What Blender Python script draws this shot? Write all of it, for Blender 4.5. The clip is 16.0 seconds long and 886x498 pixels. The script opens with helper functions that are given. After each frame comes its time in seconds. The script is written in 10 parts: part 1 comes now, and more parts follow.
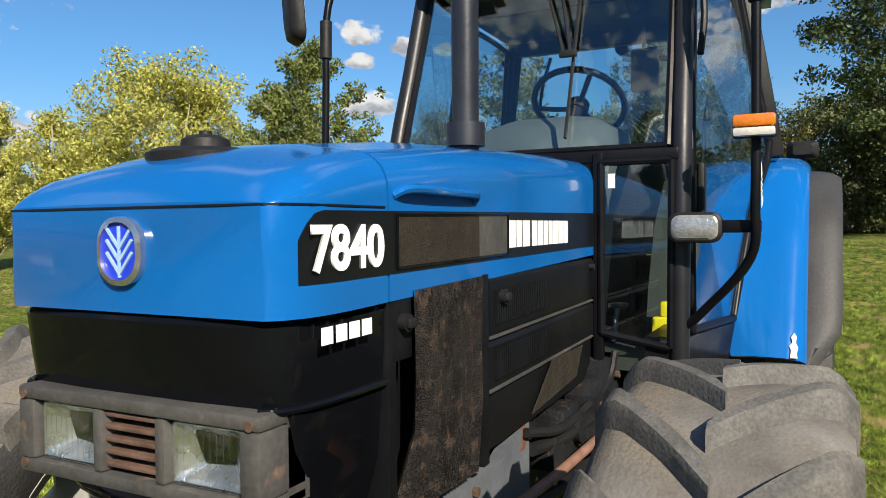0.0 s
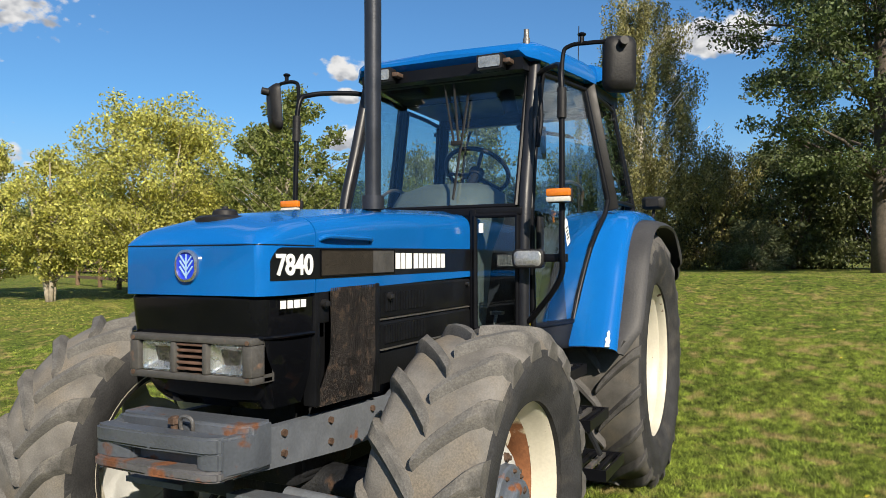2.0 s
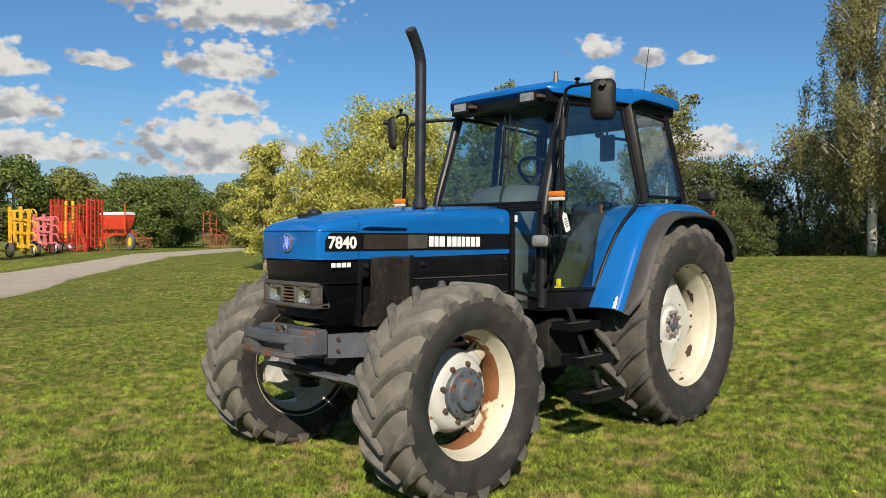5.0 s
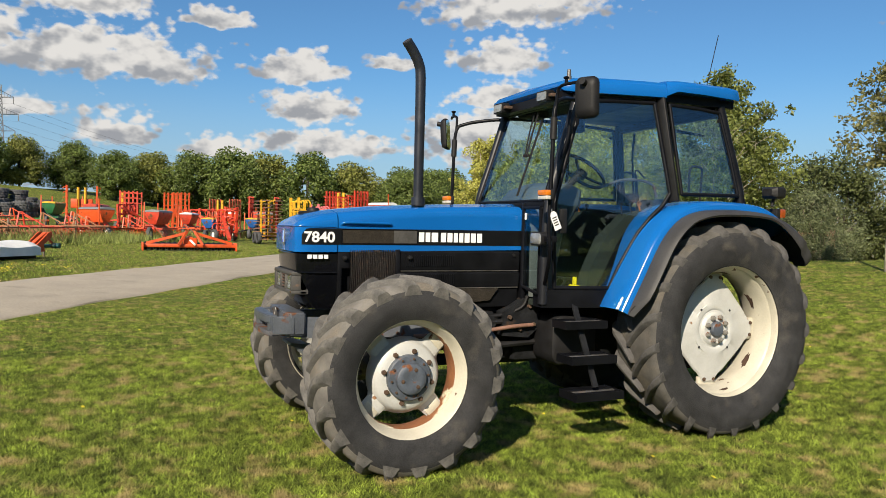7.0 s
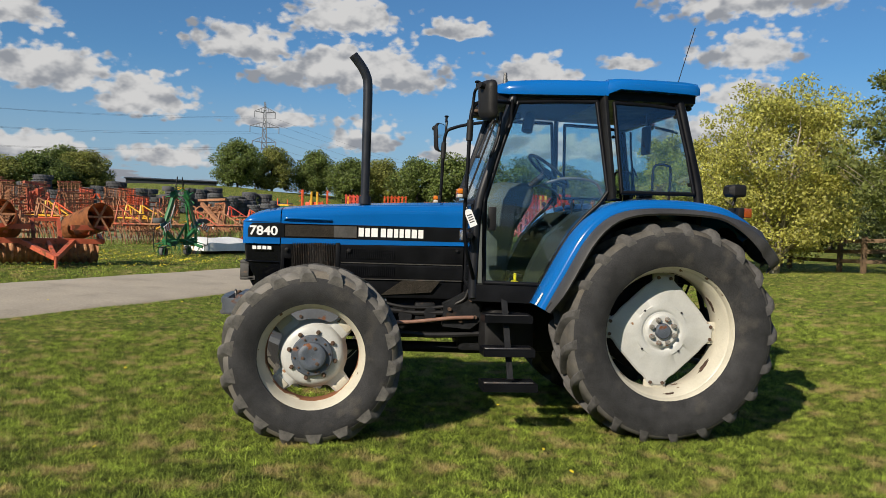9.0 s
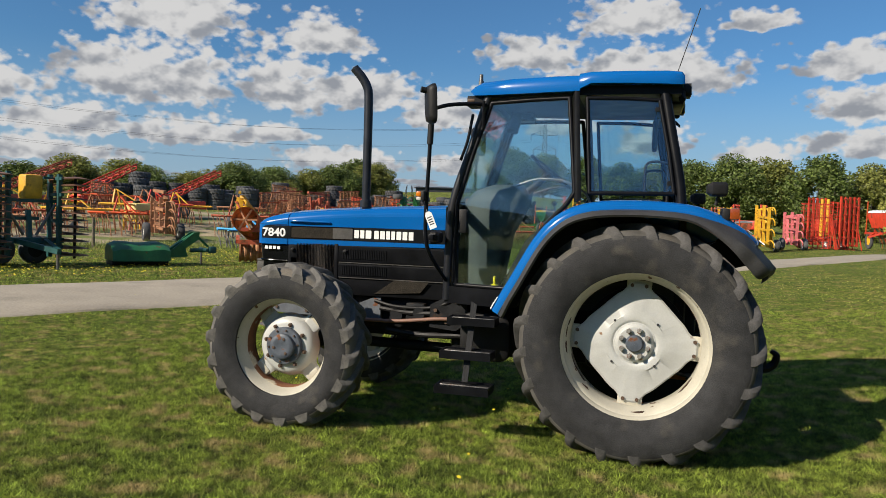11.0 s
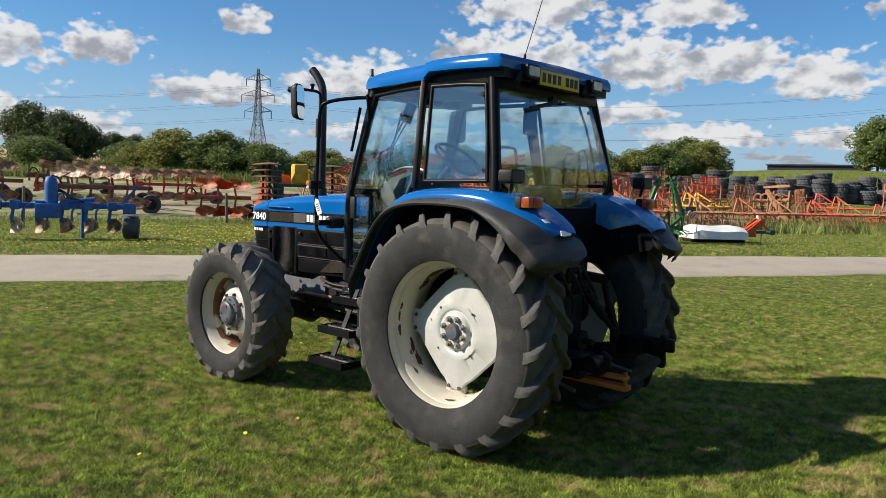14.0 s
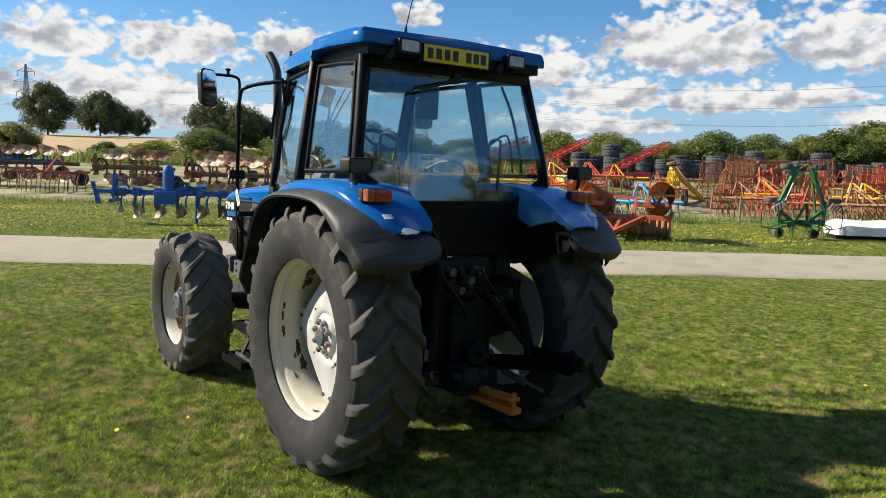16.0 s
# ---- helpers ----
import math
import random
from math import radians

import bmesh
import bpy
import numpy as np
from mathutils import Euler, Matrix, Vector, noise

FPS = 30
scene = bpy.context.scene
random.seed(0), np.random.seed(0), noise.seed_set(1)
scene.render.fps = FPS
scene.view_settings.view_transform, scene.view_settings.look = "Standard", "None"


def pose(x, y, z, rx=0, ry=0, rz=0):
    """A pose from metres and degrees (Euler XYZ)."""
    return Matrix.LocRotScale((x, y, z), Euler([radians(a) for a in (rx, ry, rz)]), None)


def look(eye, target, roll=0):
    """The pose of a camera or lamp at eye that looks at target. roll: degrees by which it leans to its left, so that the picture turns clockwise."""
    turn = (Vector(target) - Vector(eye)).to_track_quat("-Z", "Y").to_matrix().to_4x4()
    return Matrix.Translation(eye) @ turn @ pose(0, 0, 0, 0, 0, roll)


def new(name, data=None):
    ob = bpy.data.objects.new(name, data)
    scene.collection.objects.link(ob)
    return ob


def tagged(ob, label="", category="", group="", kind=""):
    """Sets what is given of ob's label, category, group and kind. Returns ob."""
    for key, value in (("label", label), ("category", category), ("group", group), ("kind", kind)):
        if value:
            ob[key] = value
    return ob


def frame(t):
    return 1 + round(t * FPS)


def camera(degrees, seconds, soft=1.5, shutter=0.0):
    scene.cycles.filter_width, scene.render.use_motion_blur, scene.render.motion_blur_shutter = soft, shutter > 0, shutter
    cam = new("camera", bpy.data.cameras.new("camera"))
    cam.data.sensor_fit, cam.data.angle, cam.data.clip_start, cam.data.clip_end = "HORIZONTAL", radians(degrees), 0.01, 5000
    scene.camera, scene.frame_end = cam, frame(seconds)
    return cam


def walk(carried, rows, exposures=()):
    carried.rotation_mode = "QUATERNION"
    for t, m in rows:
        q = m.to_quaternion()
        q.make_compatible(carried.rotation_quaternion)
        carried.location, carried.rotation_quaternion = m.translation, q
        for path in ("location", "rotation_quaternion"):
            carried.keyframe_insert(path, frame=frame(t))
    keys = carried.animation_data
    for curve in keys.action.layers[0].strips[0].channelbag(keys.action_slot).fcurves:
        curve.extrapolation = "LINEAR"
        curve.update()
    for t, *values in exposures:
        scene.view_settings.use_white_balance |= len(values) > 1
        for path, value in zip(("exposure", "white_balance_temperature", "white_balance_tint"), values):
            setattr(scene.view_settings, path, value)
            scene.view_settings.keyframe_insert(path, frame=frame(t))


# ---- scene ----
cam = camera(61.4, 16.0, soft=0.8)
METRES, EYE, TURN = 16.129, 1.5, 114.8
ROWS = [
    (0.0, 0.0, 0.0, 0.0, -0.05, -2.82, 1.0),
    (0.5, 0.0027, -0.0169, 0.0003, -1.46, -2.13, 1.04),
    (1.0, 0.0051, -0.0366, -0.0001, -1.83, -0.74, 1.17),
    (1.5, 0.0097, -0.0603, 0.001, -2.11, -0.2, 0.95),
    (2.0, 0.0185, -0.0839, 0.0002, -1.26, -0.2, 0.65),
    (2.5, 0.0223, -0.111, -0.0, -0.71, 0.03, 0.63),
    (3.0, 0.03, -0.1341, 0.0004, 0.6, 0.26, 0.46),
    (3.5, 0.0428, -0.1539, 0.0009, 5.1, 0.09, 0.18),
    (6.0, 0.1638, -0.1672, 0.0014, 26.87, -2.09, 0.27),
    (6.5, 0.193, -0.1538, 0.0019, 32.35, -2.07, -0.02),
    (7.0, 0.2232, -0.1372, 0.0042, 38.41, -2.24, -0.45),
    (7.5, 0.2549, -0.1211, 0.005, 44.77, -2.25, -1.65),
    (8.0, 0.2829, -0.1009, 0.0027, 48.8, -2.1, -1.69),
    (8.5, 0.31, -0.0798, 0.0023, 52.94, -2.31, -1.4),
    (9.0, 0.3348, -0.0552, 0.0027, 55.97, -2.17, -0.93),
    (9.5, 0.3571, -0.0248, 0.0009, 59.32, -1.89, -1.04),
    (10.0, 0.3767, 0.0069, 0.0008, 65.7, -1.68, -0.86),
    (12.5, 0.4073, 0.1892, 0.0082, 92.31, -3.28, -1.47),
    (13.0, 0.4106, 0.2265, 0.0091, 97.29, -3.44, -1.39),
    (13.5, 0.4144, 0.2645, 0.0102, 102.11, -3.76, -1.06),
    (14.0, 0.4124, 0.3, 0.0102, 104.45, -3.99, -0.94),
    (14.5, 0.4044, 0.3371, 0.0126, 108.27, -4.23, -0.87),
    (15.0, 0.3925, 0.3698, 0.0154, 113.08, -4.68, -0.78),
    (15.5, 0.3687, 0.3896, 0.0152, 115.68, -4.93, -0.88),
    (16.0, 0.3394, 0.3976, 0.0134, 117.03, -5.08, -1.21),
]
START = pose(0, 0, 0, 0, 0, 2.4) @ pose(4.014, 0.831, -0.03, 0, 1.15, 0) @ pose(0, 0, EYE, 0, 0, TURN)
walk(cam, [(t, START @ pose(METRES * x, METRES * y, METRES * z, 90 + pitch, roll, yaw)) for t, x, y, z, yaw, pitch, roll in ROWS],
     [(0.0, 0.66, 7000, 10), (2.0, 0.62, 7000, 10), (3.5, 0.42, 7000, 10), (6.0, 0.42, 7400, 10), (7.0, 0.48, 7300, 10), (7.5, 0.54, 7200, 10), (8.0, 0.26, 7000, 10), (8.5, 0.22, 7000, 10), (10.0, 0.22, 7000, 10),
      (12.5, 0.42, 6850, 10), (14.0, 0.54, 6800, 10), (15.0, 0.64, 7000, 10), (16.0, 0.74, 7000, 10)])


# ---- sun and sky ----
TO_SUN = Vector((0.44, 0.47, 0.42)).normalized()
world = bpy.data.worlds.new("world")
scene.world = world
world.use_nodes = True

# cumulus over the sales yard: bearing, base, half width and height in degrees
CLOUDS_YARD = [(81.0, 6.7, 4.2, 3.1), (77.9, 3.2, 8.3, 3.4), (73.5, 6.9, 4.7, 3.1), (70, 2.3, 7, 2.2), (66.2, 7.9, 3.3, 2.4), (56.5, 10.6, 1.8, 1.8), (58, 5.4, 5, 2.4), (48.2, 6.5, 5.5, 3.0), (45, 3, 7, 1.9), (41.8, 4.8, 4.6, 2.5), (36.5, 7.5, 7, 4.4), (35.3, 12.2, 5.9, 3.9), (33.3, 4.7, 6, 1.9), (27.1, 7.5, 4.2, 4.3), (27.4, 5.3, 2.9, 1.4), (24.5, 11.8, 3.6, 2.8), (21, 7.9, 4.2, 3.2), (22.7, 3.3, 5, 1.9)]
# over the belt of trees along the road: bearing, base, half width and height in degrees
CLOUDS_TREES = [(15.6, 6.8, 4.2, 3.1), (13.5, 3.4, 3.6, 1.5), (8.4, 11.4, 4.2, 2.6), (6.4, 6.6, 3.9, 1.4), (1.1, 13.6, 4.5, 3.0), (0.6, 9.6, 8.6, 3.5), (-0.6, 5.2, 2.8, 2.4), (-7.5, 13.8, 2.5, 1.4), (-7.6, 4.6, 3, 1.7), (-13.2, 10.2, 3.2, 2.6), (-14.2, 7.3, 3.8, 2.8), (-15.5, 5, 5.4, 2.0), (-20, 11.6, 2, 1.1), (-29.5, 14.9, 7.6, 3.4), (-28.8, 11.5, 4, 2.6), (-28.3, 9, 3.2, 1.9), (-28.3, 4.8, 6, 4.2)]
# small ones over the garden trees, and unseen ones added on the open side for reflections: bearing, base, half width
# and height in degrees
CLOUDS_BEHIND = [(-56.6, 13.5, 1.9, 1.5), (-60.2, 12.8, 1.3, 1.3), (-63.3, 12.7, 1.4, 0.9), (-56.6, 11.8, 1, 1), (-57, 8.4, 2.2, 1.6), (-64, 6, 3, 2.1), (-84.2, 14.5, 4.7, 2.7), (-102, 22, 8, 5), (-120, 14, 9, 5), (-142, 24, 10, 6), (-158, 10, 8, 4), (160, 12, 10, 5), (138, 26, 9, 6), (120, 12, 9, 4.5), (98, 18, 8, 4.5), (65, 30, 9, 6), (20, 28, 8, 5), (-20, 27, 7, 4)]
# unseen cumulus added higher up, all round, to brighten the shade
CLOUDS_FILL = [(-165 + 30 * k + 7 * (k % 3), 33 + 9 * (k % 2) + 5 * (k % 3), 12 + 3 * (k % 3), 7.5 + 1.5 * (k % 2)) for k in range(12)]


def build_sky():
    nt = world.node_tree
    nodes, links = nt.nodes, nt.links

    def node(kind, **props):
        n = nodes.new(kind)
        if "operation" in props:
            n.operation = props["operation"]
        if "data_type" in props:
            n.data_type = props["data_type"]
        if "blend_type" in props:
            n.blend_type = props["blend_type"]
        if "interpolation_type" in props:
            n.interpolation_type = props["interpolation_type"]
        return n

    def math_node(op, a, b=None, c=None):
        n = node("ShaderNodeMath", operation=op)
        for i, v in enumerate((a, b, c)):
            if v is None:
                continue
            if isinstance(v, (int, float)):
                n.inputs[i].default_value = v
            else:
                links.new(v, n.inputs[i])
        return n.outputs[0]

    sky = node("ShaderNodeTexSky")
    sky.sky_type, sky.sun_disc = "NISHITA", False
    sky.sun_elevation = math.asin(TO_SUN.z)
    sky.sun_rotation = math.atan2(TO_SUN.x, TO_SUN.y)
    sky.air_density, sky.dust_density, sky.ozone_density = 1.0, 0.5, 3.0
    coord = node("ShaderNodeTexCoord").outputs["Generated"]
    xyz = node("ShaderNodeSeparateXYZ")
    links.new(coord, xyz.inputs[0])
    x, y, z = xyz.outputs
    # bearing (0 over the yard, growing to its left) and elevation, both in degrees
    bearing = math_node("MULTIPLY", math_node("ARCTAN2", x, math_node("MULTIPLY", y, -1.0)), 57.2958)
    rise = math_node("MULTIPLY", math_node("ARCSINE", z), 57.2958)

    def vector_node(op, a, b=None, c=None):
        n = node("ShaderNodeVectorMath", operation=op)
        for i, v in enumerate((a, b, c)):
            if v is None:
                continue
            if isinstance(v, tuple):
                n.inputs[i].default_value = v
            else:
                links.new(v, n.inputs[i])
        return n

    def noise_of(vec, scale, detail, rough):
        n = node("ShaderNodeTexNoise")
        n.inputs["Scale"].default_value, n.inputs["Detail"].default_value, n.inputs["Roughness"].default_value = scale, detail, rough
        links.new(vec, n.inputs["Vector"])
        return n.outputs["Fac"]

    squashed = vector_node("MULTIPLY", coord, (1.0, 1.0, 1.5)).outputs[0]
    above = vector_node("ADD", squashed, (0.006, 0.006, 0.016)).outputs[0]
    billow = noise_of(squashed, 26.0, 7.0, 0.60)
    soft, soft_above = noise_of(squashed, 30.0, 3.0, 0.50), noise_of(above, 30.0, 3.0, 0.50)
    lumps = node("ShaderNodeTexVoronoi")
    lumps.feature = "SMOOTH_F1"
    lumps.inputs["Scale"].default_value, lumps.inputs["Detail"].default_value, lumps.inputs["Smoothness"].default_value = 52.0, 1.0, 0.4
    links.new(squashed, lumps.inputs["Vector"])
    place = node("ShaderNodeCombineXYZ")
    links.new(bearing, place.inputs[0])
    links.new(rise, place.inputs[1])
    # each cumulus: a dome on a flat base; its sunlit cap is a second dome set higher
    reach, cap = None, None
    for cloud_bearing, base, half, tall in CLOUDS_YARD + CLOUDS_TREES + CLOUDS_BEHIND + CLOUDS_FILL:
        mid = base + 0.30 * tall
        local = vector_node("MULTIPLY_ADD", place.outputs[0], (1 / (1.18 * half), 1 / (0.90 * tall), 0), (-cloud_bearing / (1.18 * half), -mid / (0.90 * tall), 0)).outputs[0]
        dome = vector_node("MAXIMUM", local, vector_node("MULTIPLY", local, (-1.0, -2.3, 0)).outputs[0]).outputs[0]
        d = vector_node("LENGTH", dome).outputs["Value"]
        e = vector_node("DISTANCE", local, (-0.12, 0.62, 0)).outputs["Value"]
        reach = d if reach is None else math_node("MINIMUM", reach, d)
        cap = e if cap is None else math_node("MINIMUM", cap, e)
    rough_edge = math_node("MULTIPLY_ADD", billow, 1.45, math_node("MULTIPLY_ADD", lumps.outputs["Distance"], -0.60, -0.47))
    total = math_node("ADD", math_node("SUBTRACT", 1.12, reach), rough_edge)
    # thin broken streaks low over the horizon and a few wisps
    streak_place = vector_node("MULTIPLY", coord, (1.0, 1.0, 5.5)).outputs[0]
    streaks = math_node("MULTIPLY_ADD", noise_of(streak_place, 13.0, 7.0, 0.6), 4.2, -2.15)
    low = node("ShaderNodeMapRange", interpolation_type="SMOOTHSTEP")
    low.inputs[1].default_value, low.inputs[2].default_value = 8.5, 2.0
    low.inputs[3].default_value, low.inputs[4].default_value = -2.2, 0.10
    links.new(rise, low.inputs[0])
    total = math_node("MAXIMUM", total, math_node("ADD", streaks, low.outputs[0]))
    mask = node("ShaderNodeMapRange", interpolation_type="SMOOTHSTEP")
    mask.inputs[1].default_value, mask.inputs[2].default_value = 0.0, 0.34
    links.new(total, mask.inputs[0])
    relief = math_node("MULTIPLY", math_node("SUBTRACT", soft, soft_above), 2.6)
    bright = math_node("ADD", math_node("MULTIPLY_ADD", cap, -0.85, 1.05), relief)
    thin = node("ShaderNodeMapRange", interpolation_type="SMOOTHSTEP")
    thin.inputs[1].default_value, thin.inputs[2].default_value = 0.55, 0.05
    thin.inputs[3].default_value, thin.inputs[4].default_value = 0.0, 0.30
    links.new(total, thin.inputs[0])
    shade = node("ShaderNodeMapRange", interpolation_type="SMOOTHSTEP")
    shade.inputs[1].default_value, shade.inputs[2].default_value = 0.95, -0.05
    links.new(math_node("ADD", bright, thin.outputs[0]), shade.inputs[0])
    cloud = node("ShaderNodeMix", data_type="RGBA")
    cloud.inputs["A"].default_value = (7.9, 8.2, 8.7, 1)
    cloud.inputs["B"].default_value = (3.5, 3.9, 4.65, 1)
    links.new(shade.outputs[0], cloud.inputs["Factor"])
    deep = node("ShaderNodeMix", data_type="RGBA", blend_type="MULTIPLY")
    deep.inputs["Factor"].default_value = 1.0
    deep.inputs["B"].default_value = (0.57, 1.00, 1.34, 1)
    links.new(sky.outputs[0], deep.inputs["A"])
    # pale haze towards the horizon
    veil = node("ShaderNodeMapRange", interpolation_type="SMOOTHSTEP")
    veil.inputs[1].default_value, veil.inputs[2].default_value = 12.0, 0.0
    veil.inputs[3].default_value, veil.inputs[4].default_value = 0.0, 0.75
    links.new(rise, veil.inputs[0])
    hazy = node("ShaderNodeMix", data_type="RGBA")
    hazy.inputs["B"].default_value = (4.0, 5.5, 7.7, 1)
    links.new(veil.outputs[0], hazy.inputs["Factor"])
    links.new(deep.outputs["Result"], hazy.inputs["A"])
    mix = node("ShaderNodeMix", data_type="RGBA")
    links.new(mask.outputs[0], mix.inputs["Factor"])
    links.new(hazy.outputs["Result"], mix.inputs["A"])
    links.new(cloud.outputs["Result"], mix.inputs["B"])
    background = nodes["Background"]
    background.inputs[1].default_value = 0.066
    links.new(mix.outputs["Result"], background.inputs[0])


build_sky()
sun_data = bpy.data.lights.new("sun", "SUN")
sun_data.energy, sun_data.angle, sun_data.color = 5.0, radians(0.53), (1.0, 0.92, 0.80)
sun = new("sun", sun_data)
sun.matrix_world = look(TO_SUN * 60, (0, 0, 0))


# ---- materials ----
def surface(name, base, rough=0.5, metal=0.0, vary=0.2, scale=6.0, grain=0.08, grain_scale=90.0, bump=0.15,
            dirt=None, dirt_from=0.55, dirt_to=0.7, dirt_scale=5.0, coat=0.0, random=0.0, island=0.0, lit=0.0, spec=0.5):
    """A procedural surface: two scales of tone, fine relief, patches of dirt or rust with a shape of their own."""
    m = bpy.data.materials.new(name)
    m.use_nodes = True
    nt = m.node_tree
    nodes, links = nt.nodes, nt.links
    bsdf = nodes["Principled BSDF"]
    coord = nodes.new("ShaderNodeTexCoord").outputs["Object"]

    def noise_of(size, detail):
        n = nodes.new("ShaderNodeTexNoise")
        n.inputs["Scale"].default_value, n.inputs["Detail"].default_value = size, detail
        links.new(coord, n.inputs["Vector"])
        return n.outputs["Fac"]

    def ranged(value, a, b, lo, hi):
        n = nodes.new("ShaderNodeMapRange")
        for i, v in enumerate((a, b, lo, hi)):
            n.inputs[i + 1].default_value = v
        links.new(value, n.inputs[0])
        return n.outputs[0]

    def scaled(colour, factor):
        n = nodes.new("ShaderNodeMix")
        n.data_type, n.blend_type = "RGBA", "MULTIPLY"
        n.inputs["Factor"].default_value = 1.0
        if isinstance(colour, tuple):
            n.inputs["A"].default_value = (*colour, 1)
        else:
            links.new(colour, n.inputs["A"])
        links.new(factor, n.inputs["B"])
        return n.outputs["Result"]

    large, fine = noise_of(scale, 4.0), noise_of(grain_scale, 3.0)
    colour = scaled(base, ranged(large, 0.3, 0.7, 1 - vary, 1 + vary))
    colour = scaled(colour, ranged(fine, 0.3, 0.7, 1 - grain, 1 + grain))
    if random:
        info = nodes.new("ShaderNodeObjectInfo")
        colour = scaled(colour, ranged(info.outputs["Random"], 0, 1, 1 - random, 1 + random))
    if island:
        geo = nodes.new("ShaderNodeNewGeometry")
        colour = scaled(colour, ranged(geo.outputs["Random Per Island"], 0, 1, 1 - island, 1 + island))
    roughness = ranged(large, 0.3, 0.7, max(rough - 0.07, 0.02), min(rough + 0.07, 1))
    if dirt:
        spots = ranged(noise_of(dirt_scale, 8.0), dirt_from, dirt_to, 0, 1)
        mix = nodes.new("ShaderNodeMix")
        mix.data_type = "RGBA"
        links.new(spots, mix.inputs["Factor"])
        links.new(colour, mix.inputs["A"])
        links.new(scaled(dirt, ranged(fine, 0.3, 0.7, 0.75, 1.25)), mix.inputs["B"])
        colour = mix.outputs["Result"]
        rmix = nodes.new("ShaderNodeMix")
        links.new(spots, rmix.inputs["Factor"])
        links.new(roughness, rmix.inputs["A"])
        rmix.inputs["B"].default_value = 0.85
        roughness = rmix.outputs["Result"]
        if metal:
            mm = nodes.new("ShaderNodeMath")
            mm.operation, mm.use_clamp = "MULTIPLY_ADD", True
            links.new(spots, mm.inputs[0])
            mm.inputs[1].default_value, mm.inputs[2].default_value = -metal, metal
            links.new(mm.outputs[0], bsdf.inputs["Metallic"])
    if metal and not dirt:
        bsdf.inputs["Metallic"].default_value = metal
    links.new(colour, bsdf.inputs["Base Color"])
    links.new(roughness, bsdf.inputs["Roughness"])
    bsdf.inputs["Specular IOR Level"].default_value = spec
    bsdf.inputs["Coat Weight"].default_value = coat
    bsdf.inputs["Coat Roughness"].default_value = 0.06
    if bump:
        b = nodes.new("ShaderNodeBump")
        b.inputs["Strength"].default_value, b.inputs["Distance"].default_value = bump, 0.01
        links.new(fine, b.inputs["Height"])
        links.new(b.outputs["Normal"], bsdf.inputs["Normal"])
    if lit:
        clear = nodes.new("ShaderNodeBsdfTranslucent")
        links.new(colour, clear.inputs["Color"])
        mixer = nodes.new("ShaderNodeMixShader")
        mixer.inputs[0].default_value = lit
        links.new(bsdf.outputs[0], mixer.inputs[1])
        links.new(clear.outputs[0], mixer.inputs[2])
        links.new(mixer.outputs[0], nodes["Material Output"].inputs["Surface"])
    return m


def glass_pane(name, tint, gloss=0.08):
    """Thin window glass: clear with a tint and a mirror-like sheen that grows at grazing angles."""
    m = bpy.data.materials.new(name)
    m.use_nodes = True
    nodes, links = m.node_tree.nodes, m.node_tree.links
    clear = nodes.new("ShaderNodeBsdfTransparent")
    clear.inputs[0].default_value = (*tint, 1)
    shine = nodes.new("ShaderNodeBsdfGlossy")
    shine.inputs["Roughness"].default_value = 0.01
    shine.inputs[0].default_value = (0.9, 0.95, 1, 1)
    weight = nodes.new("ShaderNodeLayerWeight")
    steep = nodes.new("ShaderNodeMath")
    steep.operation = "POWER"
    steep.inputs[1].default_value = 4.0
    links.new(weight.outputs["Facing"], steep.inputs[0])
    more = nodes.new("ShaderNodeMath")
    more.operation = "MULTIPLY_ADD"
    more.inputs[1].default_value, more.inputs[2].default_value = 0.75, gloss
    links.new(steep.outputs[0], more.inputs[0])
    mix = nodes.new("ShaderNodeMixShader")
    links.new(more.outputs[0], mix.inputs[0])
    links.new(clear.outputs[0], mix.inputs[1])
    links.new(shine.outputs[0], mix.inputs[2])
    links.new(mix.outputs[0], nodes["Material Output"].inputs["Surface"])
    return m


RUST = (0.15, 0.055, 0.022)
M_BLUE = surface("blue_paint", (0.0005, 0.105, 0.365), 0.16, vary=0.06, scale=2.5, grain=0.02, bump=0.01, coat=0.35, spec=0.17)
# right mudguard: chalky wear, and the pale sky reflection put into the colour
M_BLUE_WORN_SHEEN = surface("worn_blue_paint_with_sky_sheen", (0.035, 0.22, 0.56), 0.26, vary=0.10, scale=4, grain=0.03, bump=0.03, coat=0.4,
                      dirt=(0.30, 0.50, 0.72), dirt_from=0.46, dirt_to=0.66, dirt_scale=2.6)
M_BLACK = surface("black_gloss_paint", (0.004, 0.0045, 0.006), 0.12, vary=0.2, scale=5, grain=0.05, bump=0.008, coat=0.12, spec=0.12)
M_BLACK_SIDE = surface("dusty_black_panel", (0.0065, 0.007, 0.0085), 0.42, vary=0.3, scale=7, grain=0.15, bump=0.05, spec=0.10)
M_STRIPE = surface("black_decal", (0.005, 0.0055, 0.007), 0.35, vary=0.1, grain=0.05, bump=0.02, spec=0.3)
M_WHITE_DECAL = surface("white_decal", (0.80, 0.81, 0.80), 0.4, vary=0.04, grain=0.04, bump=0.02)
M_RUBBER = surface("tyre_rubber", (0.033, 0.0335, 0.0355), 0.78, vary=0.30, scale=9, grain=0.25, grain_scale=140, bump=0.35,
                   dirt=(0.085, 0.078, 0.068), dirt_from=0.55, dirt_to=0.80, dirt_scale=6, spec=0.2)
M_TREAD = surface("dusty_tyre_tread", (0.138, 0.131, 0.121), 0.85, vary=0.28, scale=9, grain=0.10, grain_scale=160, bump=0.2,
                  dirt=(0.165, 0.142, 0.112), dirt_from=0.47, dirt_to=0.70, dirt_scale=5, spec=0.15)
